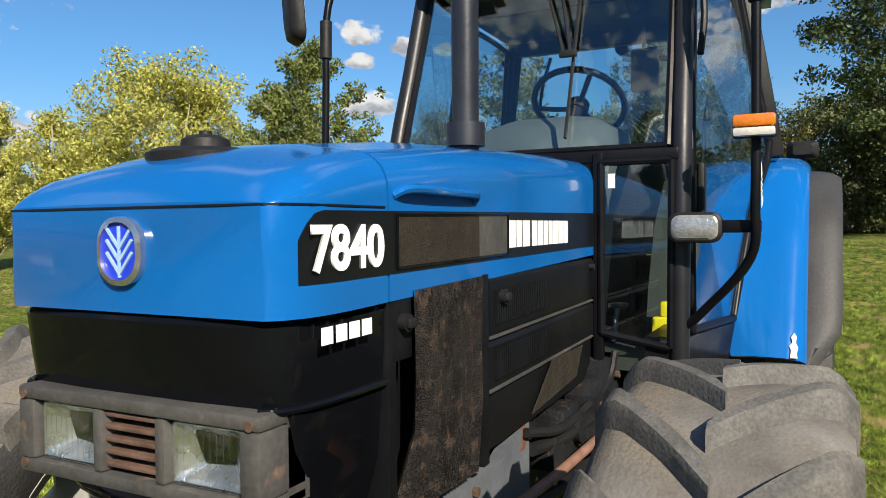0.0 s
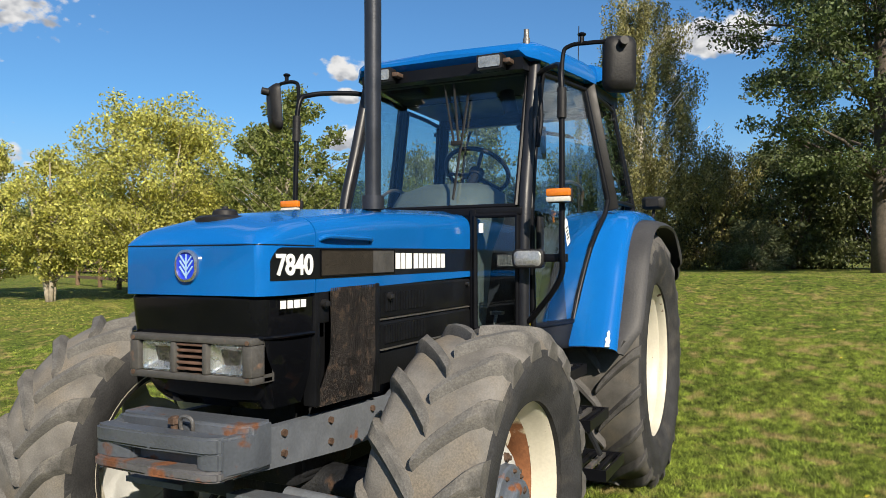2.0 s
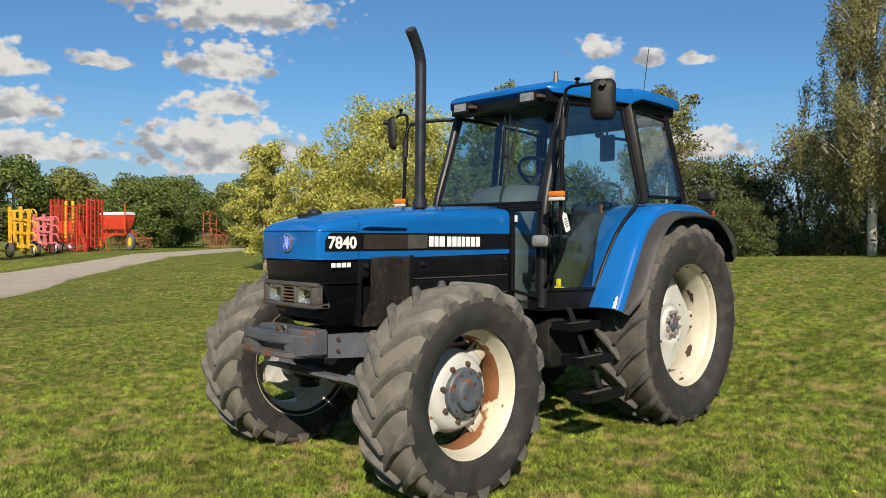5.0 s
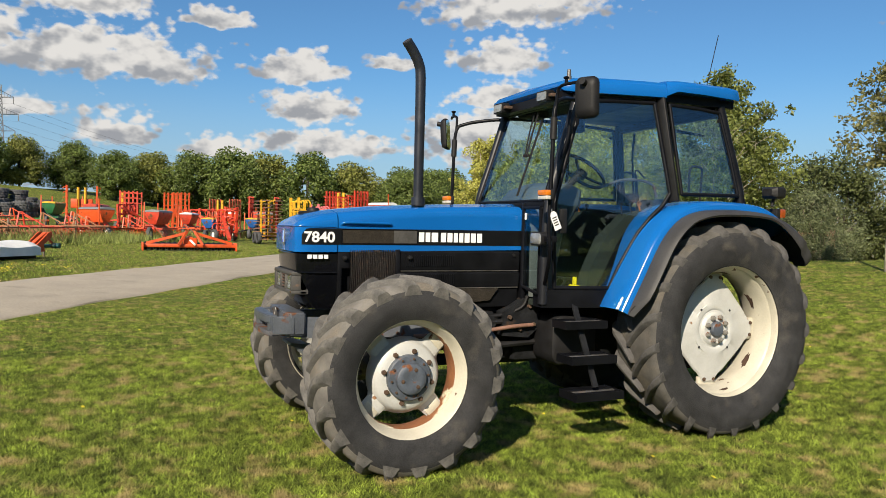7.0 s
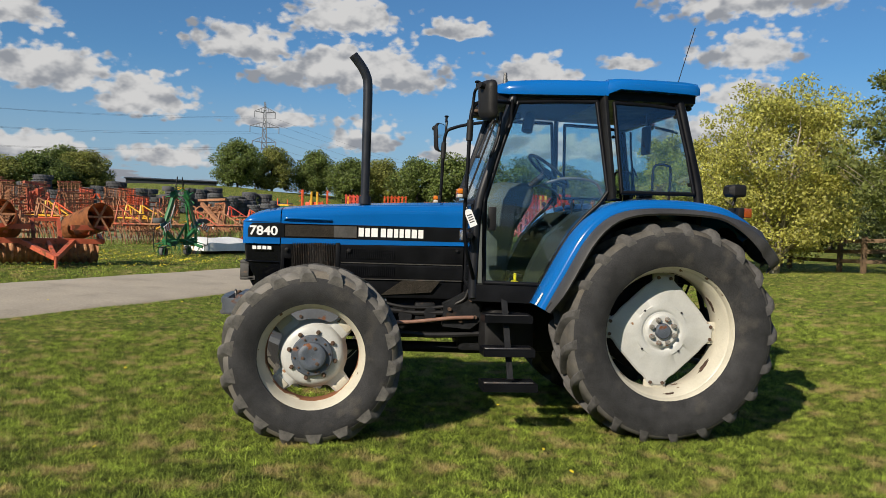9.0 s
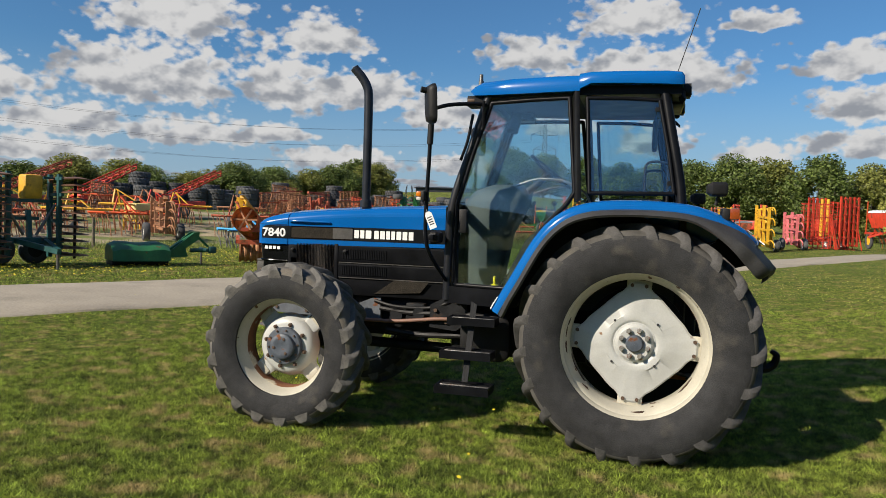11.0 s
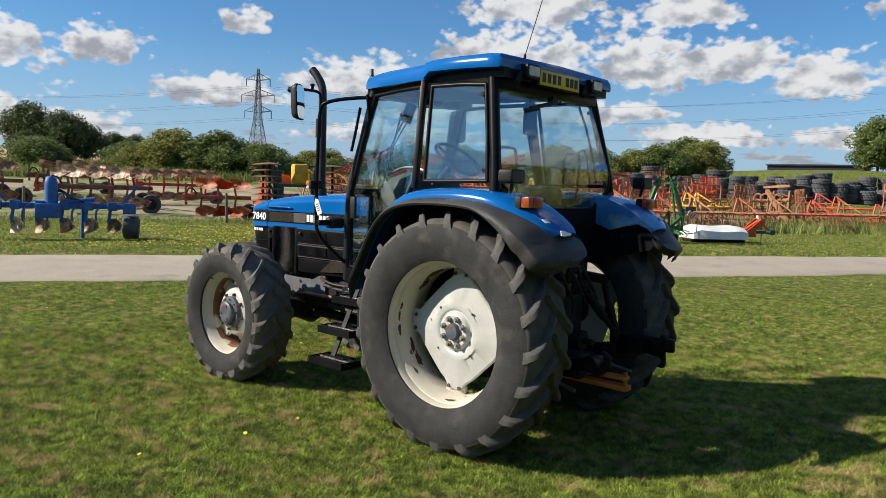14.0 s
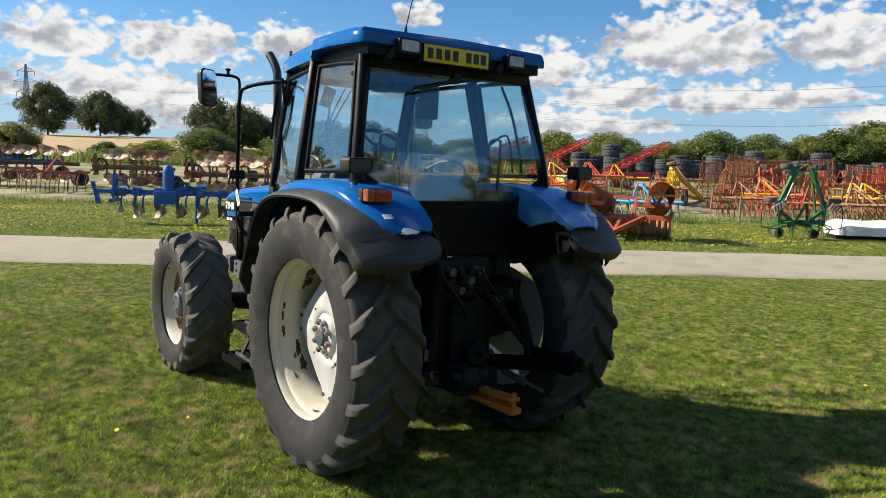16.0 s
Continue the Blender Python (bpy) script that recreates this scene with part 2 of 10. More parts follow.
M_LUG = surface("worn_tread_rubber", (0.102, 0.099, 0.094), 0.8, vary=0.30, scale=14, grain=0.22, grain_scale=160, bump=0.2,
                dirt=(0.145, 0.128, 0.104), dirt_from=0.48, dirt_to=0.74, dirt_scale=7, spec=0.2)
# rear tread and lugs: darker copies, partly for the shade they stand in
M_TREAD_DARK = surface("rear_tyre_tread", (0.086, 0.082, 0.076), 0.85, vary=0.28, scale=9, grain=0.10, grain_scale=160, bump=0.2,
                       dirt=(0.125, 0.110, 0.090), dirt_from=0.52, dirt_to=0.74, dirt_scale=5, spec=0.15)
M_LUG_DARK = surface("rear_lug_rubber", (0.070, 0.068, 0.067), 0.75, vary=0.30, scale=14, grain=0.22, grain_scale=160, bump=0.2,
                     dirt=(0.120, 0.108, 0.090), dirt_from=0.55, dirt_to=0.78, dirt_scale=7, spec=0.25)
M_RUBBER_DARK = surface("black_rubber_flare", (0.042, 0.042, 0.044), 0.55, vary=0.18, scale=5, grain=0.12, bump=0.12, spec=0.3)
M_CREAM = surface("cream_rim_paint", (0.475, 0.450, 0.375), 0.45, vary=0.08, scale=7, grain=0.05, bump=0.06,
                  dirt=(0.10, 0.05, 0.028), dirt_from=0.655, dirt_to=0.675, dirt_scale=9)
M_CREAM_RUST = surface("rusty_rim_barrel", (0.235, 0.095, 0.042), 0.75, vary=0.25, scale=8, grain=0.15, bump=0.2,
                       dirt=(0.62, 0.56, 0.43), dirt_from=0.54, dirt_to=0.60, dirt_scale=6)
M_WHITE_DISC = surface("off_white_wheel_paint", (0.465, 0.475, 0.465), 0.42, vary=0.07, scale=6, grain=0.04, bump=0.05,
                       dirt=(0.24, 0.13, 0.07), dirt_from=0.70, dirt_to=0.74, dirt_scale=7)
M_HUB = surface("grey_blue_hub", (0.075, 0.090, 0.115), 0.5, vary=0.2, scale=18, grain=0.1, bump=0.15,
                dirt=RUST, dirt_from=0.60, dirt_to=0.68, dirt_scale=14)
M_BOLT = surface("rusty_bolt_steel", (0.11, 0.070, 0.050), 0.65, metal=0.4, vary=0.3, scale=30, bump=0.2)
M_GREY_CAST = surface("grey_cast_paint", (0.105, 0.118, 0.138), 0.5, vary=0.18, scale=7, grain=0.1, bump=0.12,
                      dirt=RUST, dirt_from=0.64, dirt_to=0.69, dirt_scale=9)
M_CARRIER = surface("dark_grey_casting", (0.068, 0.078, 0.094), 0.42, vary=0.18, scale=7, grain=0.1, bump=0.15, dirt=(0.11, 0.045, 0.022), dirt_from=0.62, dirt_to=0.67, dirt_scale=7)
M_RIM_RUST = surface("dark_flaked_rust", (0.055, 0.030, 0.020), 0.85, vary=0.35, scale=20, grain=0.2, bump=0.3)
M_CARRIER_LIP = surface("rust_edged_casting", (0.085, 0.085, 0.092), 0.55, vary=0.2, scale=7, grain=0.1, bump=0.2, dirt=RUST, dirt_from=0.47, dirt_to=0.56, dirt_scale=9)
M_NUT = surface("grey_wheel_nut", (0.27, 0.26, 0.24), 0.5, metal=0.3, vary=0.25, scale=30, bump=0.15, dirt=RUST, dirt_from=0.52, dirt_to=0.62, dirt_scale=26)
M_TAIL_AMBER = surface("dark_amber_lens", (0.27, 0.055, 0.012), 0.2, vary=0.1, scale=30, grain=0.08, bump=0.2, coat=0.5)
M_GREY_DARK = surface("dark_oily_castings", (0.012, 0.013, 0.015), 0.6, vary=0.4, scale=12, grain=0.2, bump=0.3,
                      dirt=(0.06, 0.035, 0.022), dirt_from=0.60, dirt_to=0.72, dirt_scale=10, spec=0.2)
M_FRAME_BLACK = surface("cab_frame_black", (0.0055, 0.006, 0.008), 0.36, vary=0.25, scale=6, grain=0.1, bump=0.05, spec=0.15)
# lighter than the frame black: sun on the front pillars is put into the colour
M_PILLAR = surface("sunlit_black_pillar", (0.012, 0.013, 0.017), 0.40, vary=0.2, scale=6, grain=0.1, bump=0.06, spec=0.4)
M_GUTTER = surface("faded_black_trim", (0.009, 0.0092, 0.010), 0.5, vary=0.25, scale=9, grain=0.12, bump=0.1, spec=0.25)
M_EXHAUST = surface("dark_blue_grey_steel", (0.022, 0.026, 0.036), 0.42, metal=0.3, vary=0.25, scale=9, grain=0.1, bump=0.05,
                    dirt=RUST, dirt_from=0.70, dirt_to=0.76, dirt_scale=12)
M_PLASTIC = surface("black_plastic", (0.011, 0.011, 0.012), 0.55, vary=0.2, scale=10, grain=0.12, bump=0.12, spec=0.3)
M_GRILLE_FRAME = surface("weathered_grey_plastic", (0.055, 0.053, 0.050), 0.62, vary=0.22, scale=14, grain=0.15, bump=0.15,
                         dirt=(0.16, 0.10, 0.07), dirt_from=0.64, dirt_to=0.72, dirt_scale=10)
M_SLAT = surface("rust_stained_slat", (0.105, 0.060, 0.042), 0.65, vary=0.3, scale=20, grain=0.15, bump=0.2)
M_SCREEN = surface("perforated_rusty_screen", (0.021, 0.018, 0.0165), 0.45, metal=0.2, vary=0.45, scale=14, grain=0.45, grain_scale=260, bump=0.7,
                   dirt=(0.095, 0.066, 0.050), dirt_from=0.54, dirt_to=0.66, dirt_scale=26)
M_MESH = surface("dusty_wire_mesh", (0.030, 0.026, 0.021), 0.8, vary=0.2, scale=20, grain=0.6, grain_scale=330, bump=0.4, spec=0.08)
M_LENS = surface("clear_lamp_glass", (0.34, 0.35, 0.34), 0.16, metal=0.5, vary=0.2, scale=18, grain=0.12, grain_scale=70, bump=0.35, coat=0.8)
M_AMBER = surface("amber_lens", (0.62, 0.17, 0.014), 0.2, vary=0.08, scale=30, grain=0.08, bump=0.2, coat=0.5)
M_RED_LENS = surface("red_lens", (0.36, 0.030, 0.016), 0.2, vary=0.1, scale=30, grain=0.08, bump=0.2, coat=0.5)
M_CLEAR_LENS = surface("frosted_clear_lens", (0.55, 0.53, 0.48), 0.25, vary=0.08, scale=30, grain=0.1, bump=0.2, coat=0.4)
M_REFLECTOR = surface("lamp_reflector", (0.66, 0.68, 0.70), 0.27, metal=0.95, vary=0.06, scale=26, grain=0.05, bump=0.12)
M_CHROME = surface("badge_chrome", (0.55, 0.56, 0.58), 0.25, metal=0.9, vary=0.08, bump=0.03)
M_BADGE_BLUE = surface("badge_blue", (0.008, 0.040, 0.55), 0.4, vary=0.05, bump=0.02)
M_BADGE_LEAF = surface("badge_leaf_blue", (0.30, 0.47, 0.68), 0.4, vary=0.05, bump=0.02)
M_YELLOW_PLATE = surface("yellow_plate", (0.80, 0.56, 0.035), 0.42, vary=0.05, bump=0.03)
M_ORANGE = surface("orange_steel_paint", (0.50, 0.165, 0.026), 0.45, vary=0.2, scale=12, bump=0.1, dirt=RUST, dirt_from=0.62, dirt_to=0.68)
M_INTERIOR = surface("grey_cab_plastic", (0.070, 0.086, 0.086), 0.65, vary=0.12, scale=8, bump=0.08)
M_INTERIOR_GREEN = surface("grey_green_panel", (0.020, 0.027, 0.023), 0.6, vary=0.12, scale=8, bump=0.08)
M_SEAT = surface("dark_blue_seat_cloth", (0.009, 0.012, 0.020), 0.9, vary=0.2, scale=14, grain=0.2, bump=0.3)
M_ROOFLINING = surface("dark_roof_lining", (0.020, 0.022, 0.027), 0.85, vary=0.12, bump=0.1)
M_YELLOW = surface("yellow_plastic", (0.75, 0.62, 0.02), 0.45, vary=0.08, bump=0.05)
M_PAPER = surface("white_paper", (0.74, 0.75, 0.76), 0.7, vary=0.05, bump=0.05)
M_INK_HOLLOW = surface("dark_ink_and_hollow_shade", (0.03, 0.03, 0.035), 0.6, vary=0.1, bump=0.02)
M_MIRROR = surface("mirror_glass", (0.82, 0.86, 0.84), 0.03, metal=1.0, vary=0.02, grain=0.0, bump=0.0)
M_STEEL = surface("bare_worn_steel", (0.17, 0.165, 0.16), 0.45, metal=0.7, vary=0.25, scale=20, bump=0.2, dirt=RUST, dirt_from=0.6, dirt_to=0.7)
M_RUSTY = surface("rusty_steel", (0.31, 0.140, 0.070), 0.8, vary=0.35, scale=10, grain=0.2, bump=0.35, dirt=(0.40, 0.215, 0.11), dirt_from=0.55, dirt_to=0.7)
M_COPPER_PIPE = surface("rust_brown_rod", (0.20, 0.105, 0.075), 0.6, vary=0.2, scale=20, bump=0.2)
M_LAMP_GLASS = glass_pane("lamp_glass", (0.97, 0.97, 0.96), 0.08)
M_GLASS = glass_pane("cab_glass", (0.85, 0.93, 0.94), 0.085)


# ---- builders ----
def part(name, bm, material, parent, label="", smooth=40, kind=""):
    """Link a bmesh as ONE mesh object under a thing or a part (or at top level, with no parent)."""
    bmesh.ops.recalc_face_normals(bm, faces=bm.faces)
    me = bpy.data.meshes.new(name)
    bm.to_mesh(me)
    bm.free()
    me.materials.append(material)
    if smooth:
        me.shade_smooth()
        me.set_sharp_from_angle(angle=radians(smooth))
    ob = new(name, me)
    ob.parent = parent
    return tagged(ob, label, kind=kind)


def thing(name, label, category, group="", at=(0, 0, 0), turn=0.0):
    ob = new(name)
    ob.empty_display_size = 0.2
    ob.matrix_basis = pose(*at, 0, 0, turn)
    return tagged(ob, label, category, group)


def add_box(bm, x0, x1, y0, y1, z0, z1, bevel=0.0, m=None):
    r = bmesh.ops.create_cube(bm, size=1)
    vs = r["verts"]
    for v in vs:
        v.co = Vector(((x0 + x1) / 2 + v.co.x * (x1 - x0), (y0 + y1) / 2 + v.co.y * (y1 - y0), (z0 + z1) / 2 + v.co.z * (z1 - z0)))
    if m is not None:
        bmesh.ops.transform(bm, matrix=m, verts=vs)
    if bevel:
        es = list({e for v in vs for e in v.link_edges})
        bmesh.ops.bevel(bm, geom=es, offset=bevel, segments=2, profile=0.5, affect="EDGES")


def add_rod(bm, p0, p1, r, seg=10, r2=None):
    """A cylinder or cone from p0 to p1."""
    p0, p1 = Vector(p0), Vector(p1)
    axis = p1 - p0
    m = Matrix.Translation((p0 + p1) / 2) @ axis.to_track_quat("Z", "Y").to_matrix().to_4x4()
    bmesh.ops.create_cone(bm, cap_ends=True, segments=seg, radius1=r, radius2=r if r2 is None else r2, depth=axis.length, matrix=m)


def add_bar(bm, p0, p1, w, h, bevel=0.0):
    """A square bar from p0 to p1, w wide and h high."""
    p0, p1 = Vector(p0), Vector(p1)
    axis = p1 - p0
    m = Matrix.Translation((p0 + p1) / 2) @ axis.to_track_quat("X", "Z").to_matrix().to_4x4()
    add_box(bm, -axis.length / 2, axis.length / 2, -w / 2, w / 2, -h / 2, h / 2, bevel, m)


def smooth_line(points, n=8):
    """A Catmull-Rom line through the points."""
    ps = [Vector(p) for p in points]
    ps = [ps[0] * 2 - ps[1]] + ps + [ps[-1] * 2 - ps[-2]]
    out = []
    for i in range(1, len(ps) - 2):
        a, b, c, d = ps[i - 1:i + 3]
        for k in range(n):
            t = k / n
            out.append(0.5 * (2 * b + (c - a) * t + (2 * a - 5 * b + 4 * c - d) * t * t + (3 * b - a - 3 * c + d) * t ** 3))
    out.append(ps[-2])
    return out


def add_tube(bm, points, r, seg=8, n=6, radii=None):
    """A round tube along a smooth line."""
    line = smooth_line(points, n)
    rings = []
    side = None
    for i, p in enumerate(line):
        ahead = (line[min(i + 1, len(line) - 1)] - line[max(i - 1, 0)]).normalized()
        if side is None:
            side = ahead.orthogonal().normalized()
        side = (side - ahead * side.dot(ahead)).normalized()
        up = ahead.cross(side)
        rr = r if radii is None else np.interp(i / (len(line) - 1), np.linspace(0, 1, len(radii)), radii)
        rings.append([bm.verts.new(p + (side * math.cos(a) + up * math.sin(a)) * rr) for a in (2 * math.pi * k / seg for k in range(seg))])
    for a, b in zip(rings, rings[1:]):
        for k in range(seg):
            bm.faces.new((a[k], a[(k + 1) % seg], b[(k + 1) % seg], b[k]))
    bm.faces.new(rings[0][::-1])
    bm.faces.new(rings[-1])


def add_rings(bm, rings, close=True, caps=True):
    """A skin over rings of points."""
    vs = [[bm.verts.new(p) for p in ring] for ring in rings]
    n = len(vs[0])
    for a, b in zip(vs, vs[1:]):
        for k in range(n if close else n - 1):
            bm.faces.new((a[k], a[(k + 1) % n], b[(k + 1) % n], b[k]))
    if caps and close:
        bm.faces.new(vs[0][::-1])
        bm.faces.new(vs[-1])
    return vs


def add_prism(bm, outline, axis, a, b):
    """A plate with a 2D outline, from a to b along an axis ('x', 'y' or 'z')."""
    def at(p, t):
        return {"x": (t, p[0], p[1]), "y": (p[0], t, p[1]), "z": (p[0], p[1], t)}[axis]
    add_rings(bm, [[at(p, a) for p in outline], [at(p, b) for p in outline]])


def add_lathe(bm, profile, seg=40, centre=(0, 0, 0), s=1.0):
    """A profile of (radius, y) turned round the y axis."""
    c = Vector(centre)
    rings = []
    for r, y in profile:
        rings.append([c + Vector((r * math.cos(a), y * s, r * math.sin(a))) for a in (2 * math.pi * k / seg for k in range(seg))])
    return add_rings(bm, rings, caps=False)


def round_rect(cx, cy, w, h, r, n=4):
    pts = []
    for sx, sy, a0 in ((1, 1, 0), (-1, 1, 90), (-1, -1, 180), (1, -1, 270)):
        for k in range(n + 1):
            a = radians(a0 + 90 * k / n)
            pts.append((cx + sx * (w / 2 - r) + r * math.cos(a), cy + sy * (h / 2 - r) + r * math.sin(a)))
    return pts


def lettering(name, text, size, m, material, parent, label="", stretch=1.0, depth=0.0015, bold=0.0):
    """Raised letters in the built-in font, as one mesh, in the plane of the pose m."""
    cu = bpy.data.curves.new(name, "FONT")
    cu.body, cu.size, cu.extrude, cu.offset = text, size, depth, bold
    tmp = bpy.data.objects.new(name + "_tmp", cu)
    scene.collection.objects.link(tmp)
    me = bpy.data.meshes.new_from_object(tmp.evaluated_get(bpy.context.evaluated_depsgraph_get()))
    bpy.data.objects.remove(tmp)
    me.transform(m @ Matrix.Diagonal((stretch, 1, 1, 1)))
    me.materials.clear()
    me.materials.append(material)
    ob = new(name, me)
    ob.parent = parent
    return tagged(ob, label)


# ---- ground: lawn, farm road, rising bank, far field ----
ROAD_D, ROAD_N = Vector((0.513, 0.859, 0)).normalized(), Vector((0.859, -0.513, 0)).normalized()
ROAD_NEAR, ROAD_FAR = 8.75, 12.15


def step01(t):
    t = np.clip(t, 0, 1)
    return t * t * (3 - 2 * t)


def ground_z(x, y):
    """Height of the ground: flat by the tractor, rising behind it, a bank and a far field beyond the yard."""
    x, y = np.asarray(x, float), np.asarray(y, float)
    u, v = 0.513 * x + 0.859 * y, 0.859 * x - 0.513 * y
    rise = 1.12 * np.clip((-x - 1.0) / 10.5, 0, 1) ** 1.05
    rise = rise * (1 - 0.55 * step01((-y - 3) / 13.0))
    yard = 0.14 * step01((v - 8.0) / 6.0) * step01((x + 8) / 8.0)
    slope = 1.55 * step01((v - 24) / 28.0) * step01((u + 130) / 30.0)
    bank = 4.0 * step01((v - 38) / 34.0) * step01((-u - 35) / 40.0)
    field = 7.0 * step01((v - 60) / 180.0) * step01((u + 5) / 40.0)
    bump = 0.012 * np.sin(x * 1.3 + 0.4 * y) * np.sin(y * 1.1 - 0.3 * x)
    return -0.025 + rise + yard + slope + bank + field + bump


def uv_to_xyz(u, v, lift=0.0):
    p = ROAD_D * u + ROAD_N * v
    return Vector((p.x, p.y, float(ground_z(p.x, p.y)) + lift))


def grid_mesh(name, xs, ys, to_xyz, material, label):
    pts = [to_xyz(x, y) for y in ys for x in xs]
    n = len(xs)
    faces = [(j * n + i, j * n + i + 1, (j + 1) * n + i + 1, (j + 1) * n + i) for j in range(len(ys) - 1) for i in range(n - 1)]
    me = bpy.data.meshes.new(name)
    me.from_pydata(pts, [], faces)
    me.materials.append(material)
    me.shade_smooth()
    return tagged(new(name, me), label, kind="structure")


def lawn_material():
    m = bpy.data.materials.new("mown_grass")
    m.use_nodes = True
    nodes, links = m.node_tree.nodes, m.node_tree.links
    bsdf = nodes["Principled BSDF"]
    coord = nodes.new("ShaderNodeTexCoord").outputs["Object"]

    def noise_of(size, detail, rough=0.5):
        n = nodes.new("ShaderNodeTexNoise")
        n.inputs["Scale"].default_value, n.inputs["Detail"].default_value, n.inputs["Roughness"].default_value = size, detail, rough
        links.new(coord, n.inputs["Vector"])
        return n.outputs["Fac"]

    def ramp(value, stops):
        n = nodes.new("ShaderNodeValToRGB")
        el = n.color_ramp.elements
        el[0].position, el[0].color = stops[0][0], (*stops[0][1], 1)
        el[1].position, el[1].color = stops[-1][0], (*stops[-1][1], 1)
        for pos, col in stops[1:-1]:
            el.new(pos).color = (*col, 1)
        links.new(value, n.inputs[0])
        return n.outputs[0]

    patch = ramp(noise_of(0.9, 8, 0.68), [(0.34, (0.072, 0.118, 0.018)), (0.5, (0.110, 0.150, 0.024)), (0.64, (0.168, 0.182, 0.042))])
    dry = ramp(noise_of(4.2, 8, 0.5), [(0.52, (0, 0, 0)), (0.67, (1, 1, 1))])
    mix = nodes.new("ShaderNodeMix")
    mix.data_type = "RGBA"
    mix.inputs["B"].default_value = (0.30, 0.225, 0.105, 1)
    soft_dry = nodes.new("ShaderNodeMath")
    soft_dry.operation = "MULTIPLY"
    soft_dry.inputs[1].default_value = 0.7
    links.new(dry, soft_dry.inputs[0])
    links.new(soft_dry.outputs[0], mix.inputs["Factor"])
    links.new(patch, mix.inputs["A"])
    # blade and tuft ramps: shade in the gaps and light tips put into the colour
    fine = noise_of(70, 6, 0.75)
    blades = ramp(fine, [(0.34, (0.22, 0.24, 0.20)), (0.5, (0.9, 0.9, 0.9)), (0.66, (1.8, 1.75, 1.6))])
    mul = nodes.new("ShaderNodeMix")
    mul.data_type, mul.blend_type = "RGBA", "MULTIPLY"
    mul.inputs["Factor"].default_value = 1.0
    tuft = nodes.new("ShaderNodeMix")
    tuft.data_type, tuft.blend_type = "RGBA", "MULTIPLY"
    tuft.inputs["Factor"].default_value = 1.0
    links.new(mix.outputs["Result"], tuft.inputs["A"])
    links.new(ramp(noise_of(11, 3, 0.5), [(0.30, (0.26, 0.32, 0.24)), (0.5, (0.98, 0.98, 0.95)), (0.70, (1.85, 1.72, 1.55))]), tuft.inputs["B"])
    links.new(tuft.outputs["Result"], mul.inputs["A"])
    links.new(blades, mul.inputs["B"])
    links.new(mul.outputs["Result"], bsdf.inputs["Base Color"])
    bsdf.inputs["Roughness"].default_value = 0.95
    bsdf.inputs["Specular IOR Level"].default_value = 0.15
    b = nodes.new("ShaderNodeBump")
    b.inputs["Strength"].default_value, b.inputs["Distance"].default_value = 0.9, 0.03
    links.new(fine, b.inputs["Height"])
    links.new(b.outputs["Normal"], bsdf.inputs["Normal"])
    return m


M_LAWN = lawn_material()
M_ROAD = surface("pale_concrete_road", (0.35, 0.305, 0.24), 0.9, vary=0.10, scale=1.3, grain=0.14, grain_scale=30, bump=0.3, dirt=(0.25, 0.22, 0.17), dirt_from=0.58, dirt_to=0.75, dirt_scale=1.2)
M_FIELD = surface("tan_stubble", (0.42, 0.31, 0.16), 0.95, vary=0.12, scale=0.15, grain=0.12, grain_scale=1.5, bump=0.2)
M_DIRT = surface("dry_yard_dirt", (0.31, 0.255, 0.165), 0.95, vary=0.25, scale=0.6, grain=0.2, grain_scale=12, bump=0.4, dirt=(0.14, 0.17, 0.04), dirt_from=0.46, dirt_to=0.56, dirt_scale=0.5)


def warped(lo, hi, fine_lo, fine_hi, step):
    """Coordinates that are dense in the middle and thin out to the horizon."""
    out = list(np.arange(fine_lo, fine_hi + 1e-6, step))
    g, p = step, fine_hi
    while p < hi:
        g *= 1.22
        p += g
        out.append(p)
    g, p = step, fine_lo
    while p > lo:
        g *= 1.22
        p -= g
        out.insert(0, p)
    return out


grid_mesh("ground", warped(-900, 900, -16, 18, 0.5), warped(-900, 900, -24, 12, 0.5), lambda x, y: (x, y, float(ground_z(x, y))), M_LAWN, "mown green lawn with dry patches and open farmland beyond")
road_us = list(np.arange(-150, 70, 1.0))
road_vs = [ROAD_NEAR - 0.10, ROAD_NEAR, ROAD_NEAR + 0.06, 9.6, 10.4, 11.2, ROAD_FAR - 0.06, ROAD_FAR, ROAD_FAR + 0.10]
road_lift = [-0.04, 0.012, 0.030, 0.036, 0.040, 0.036, 0.030, 0.012, -0.04]


def road_point(u, k):
    wob = 0.05 * math.sin(u * 0.9 + k) + 0.04 * math.sin(u * 2.7)
    curve = -0.10 * max(0.0, -u - 22) ** 1.1
    return tuple(uv_to_xyz(u, road_vs[k] + (wob if k in (0, 1, 7, 8) else 0) + curve, road_lift[k]))


grid_mesh("road", road_us, range(len(road_vs)), lambda u, k: road_point(u, k), M_ROAD, "pale worn concrete farm road")
grid_mesh("yard_dirt", list(np.arange(-32, 60, 2.0)), list(np.arange(25.5, 50, 1.5)), lambda u, v: tuple(uv_to_xyz(u, v, 0.02 if 26 < v < 48 and u > -30 else -0.05)), M_DIRT, "dry bare yard earth with weeds")
grid_mesh("field", list(np.arange(6, 420, 8.0)), list(np.arange(95, 420, 8.0)), lambda u, v: tuple(uv_to_xyz(u, v, 0.25 if v > 100 else -0.1)), M_FIELD, "tan stubble field on a far slope")


# ---- the tractor: origin on the ground under the rear axle, x to the front, y to its left ----
tractor = thing("tractor", "used blue and black four-wheel-drive farm tractor parked on mown grass", "tractor")
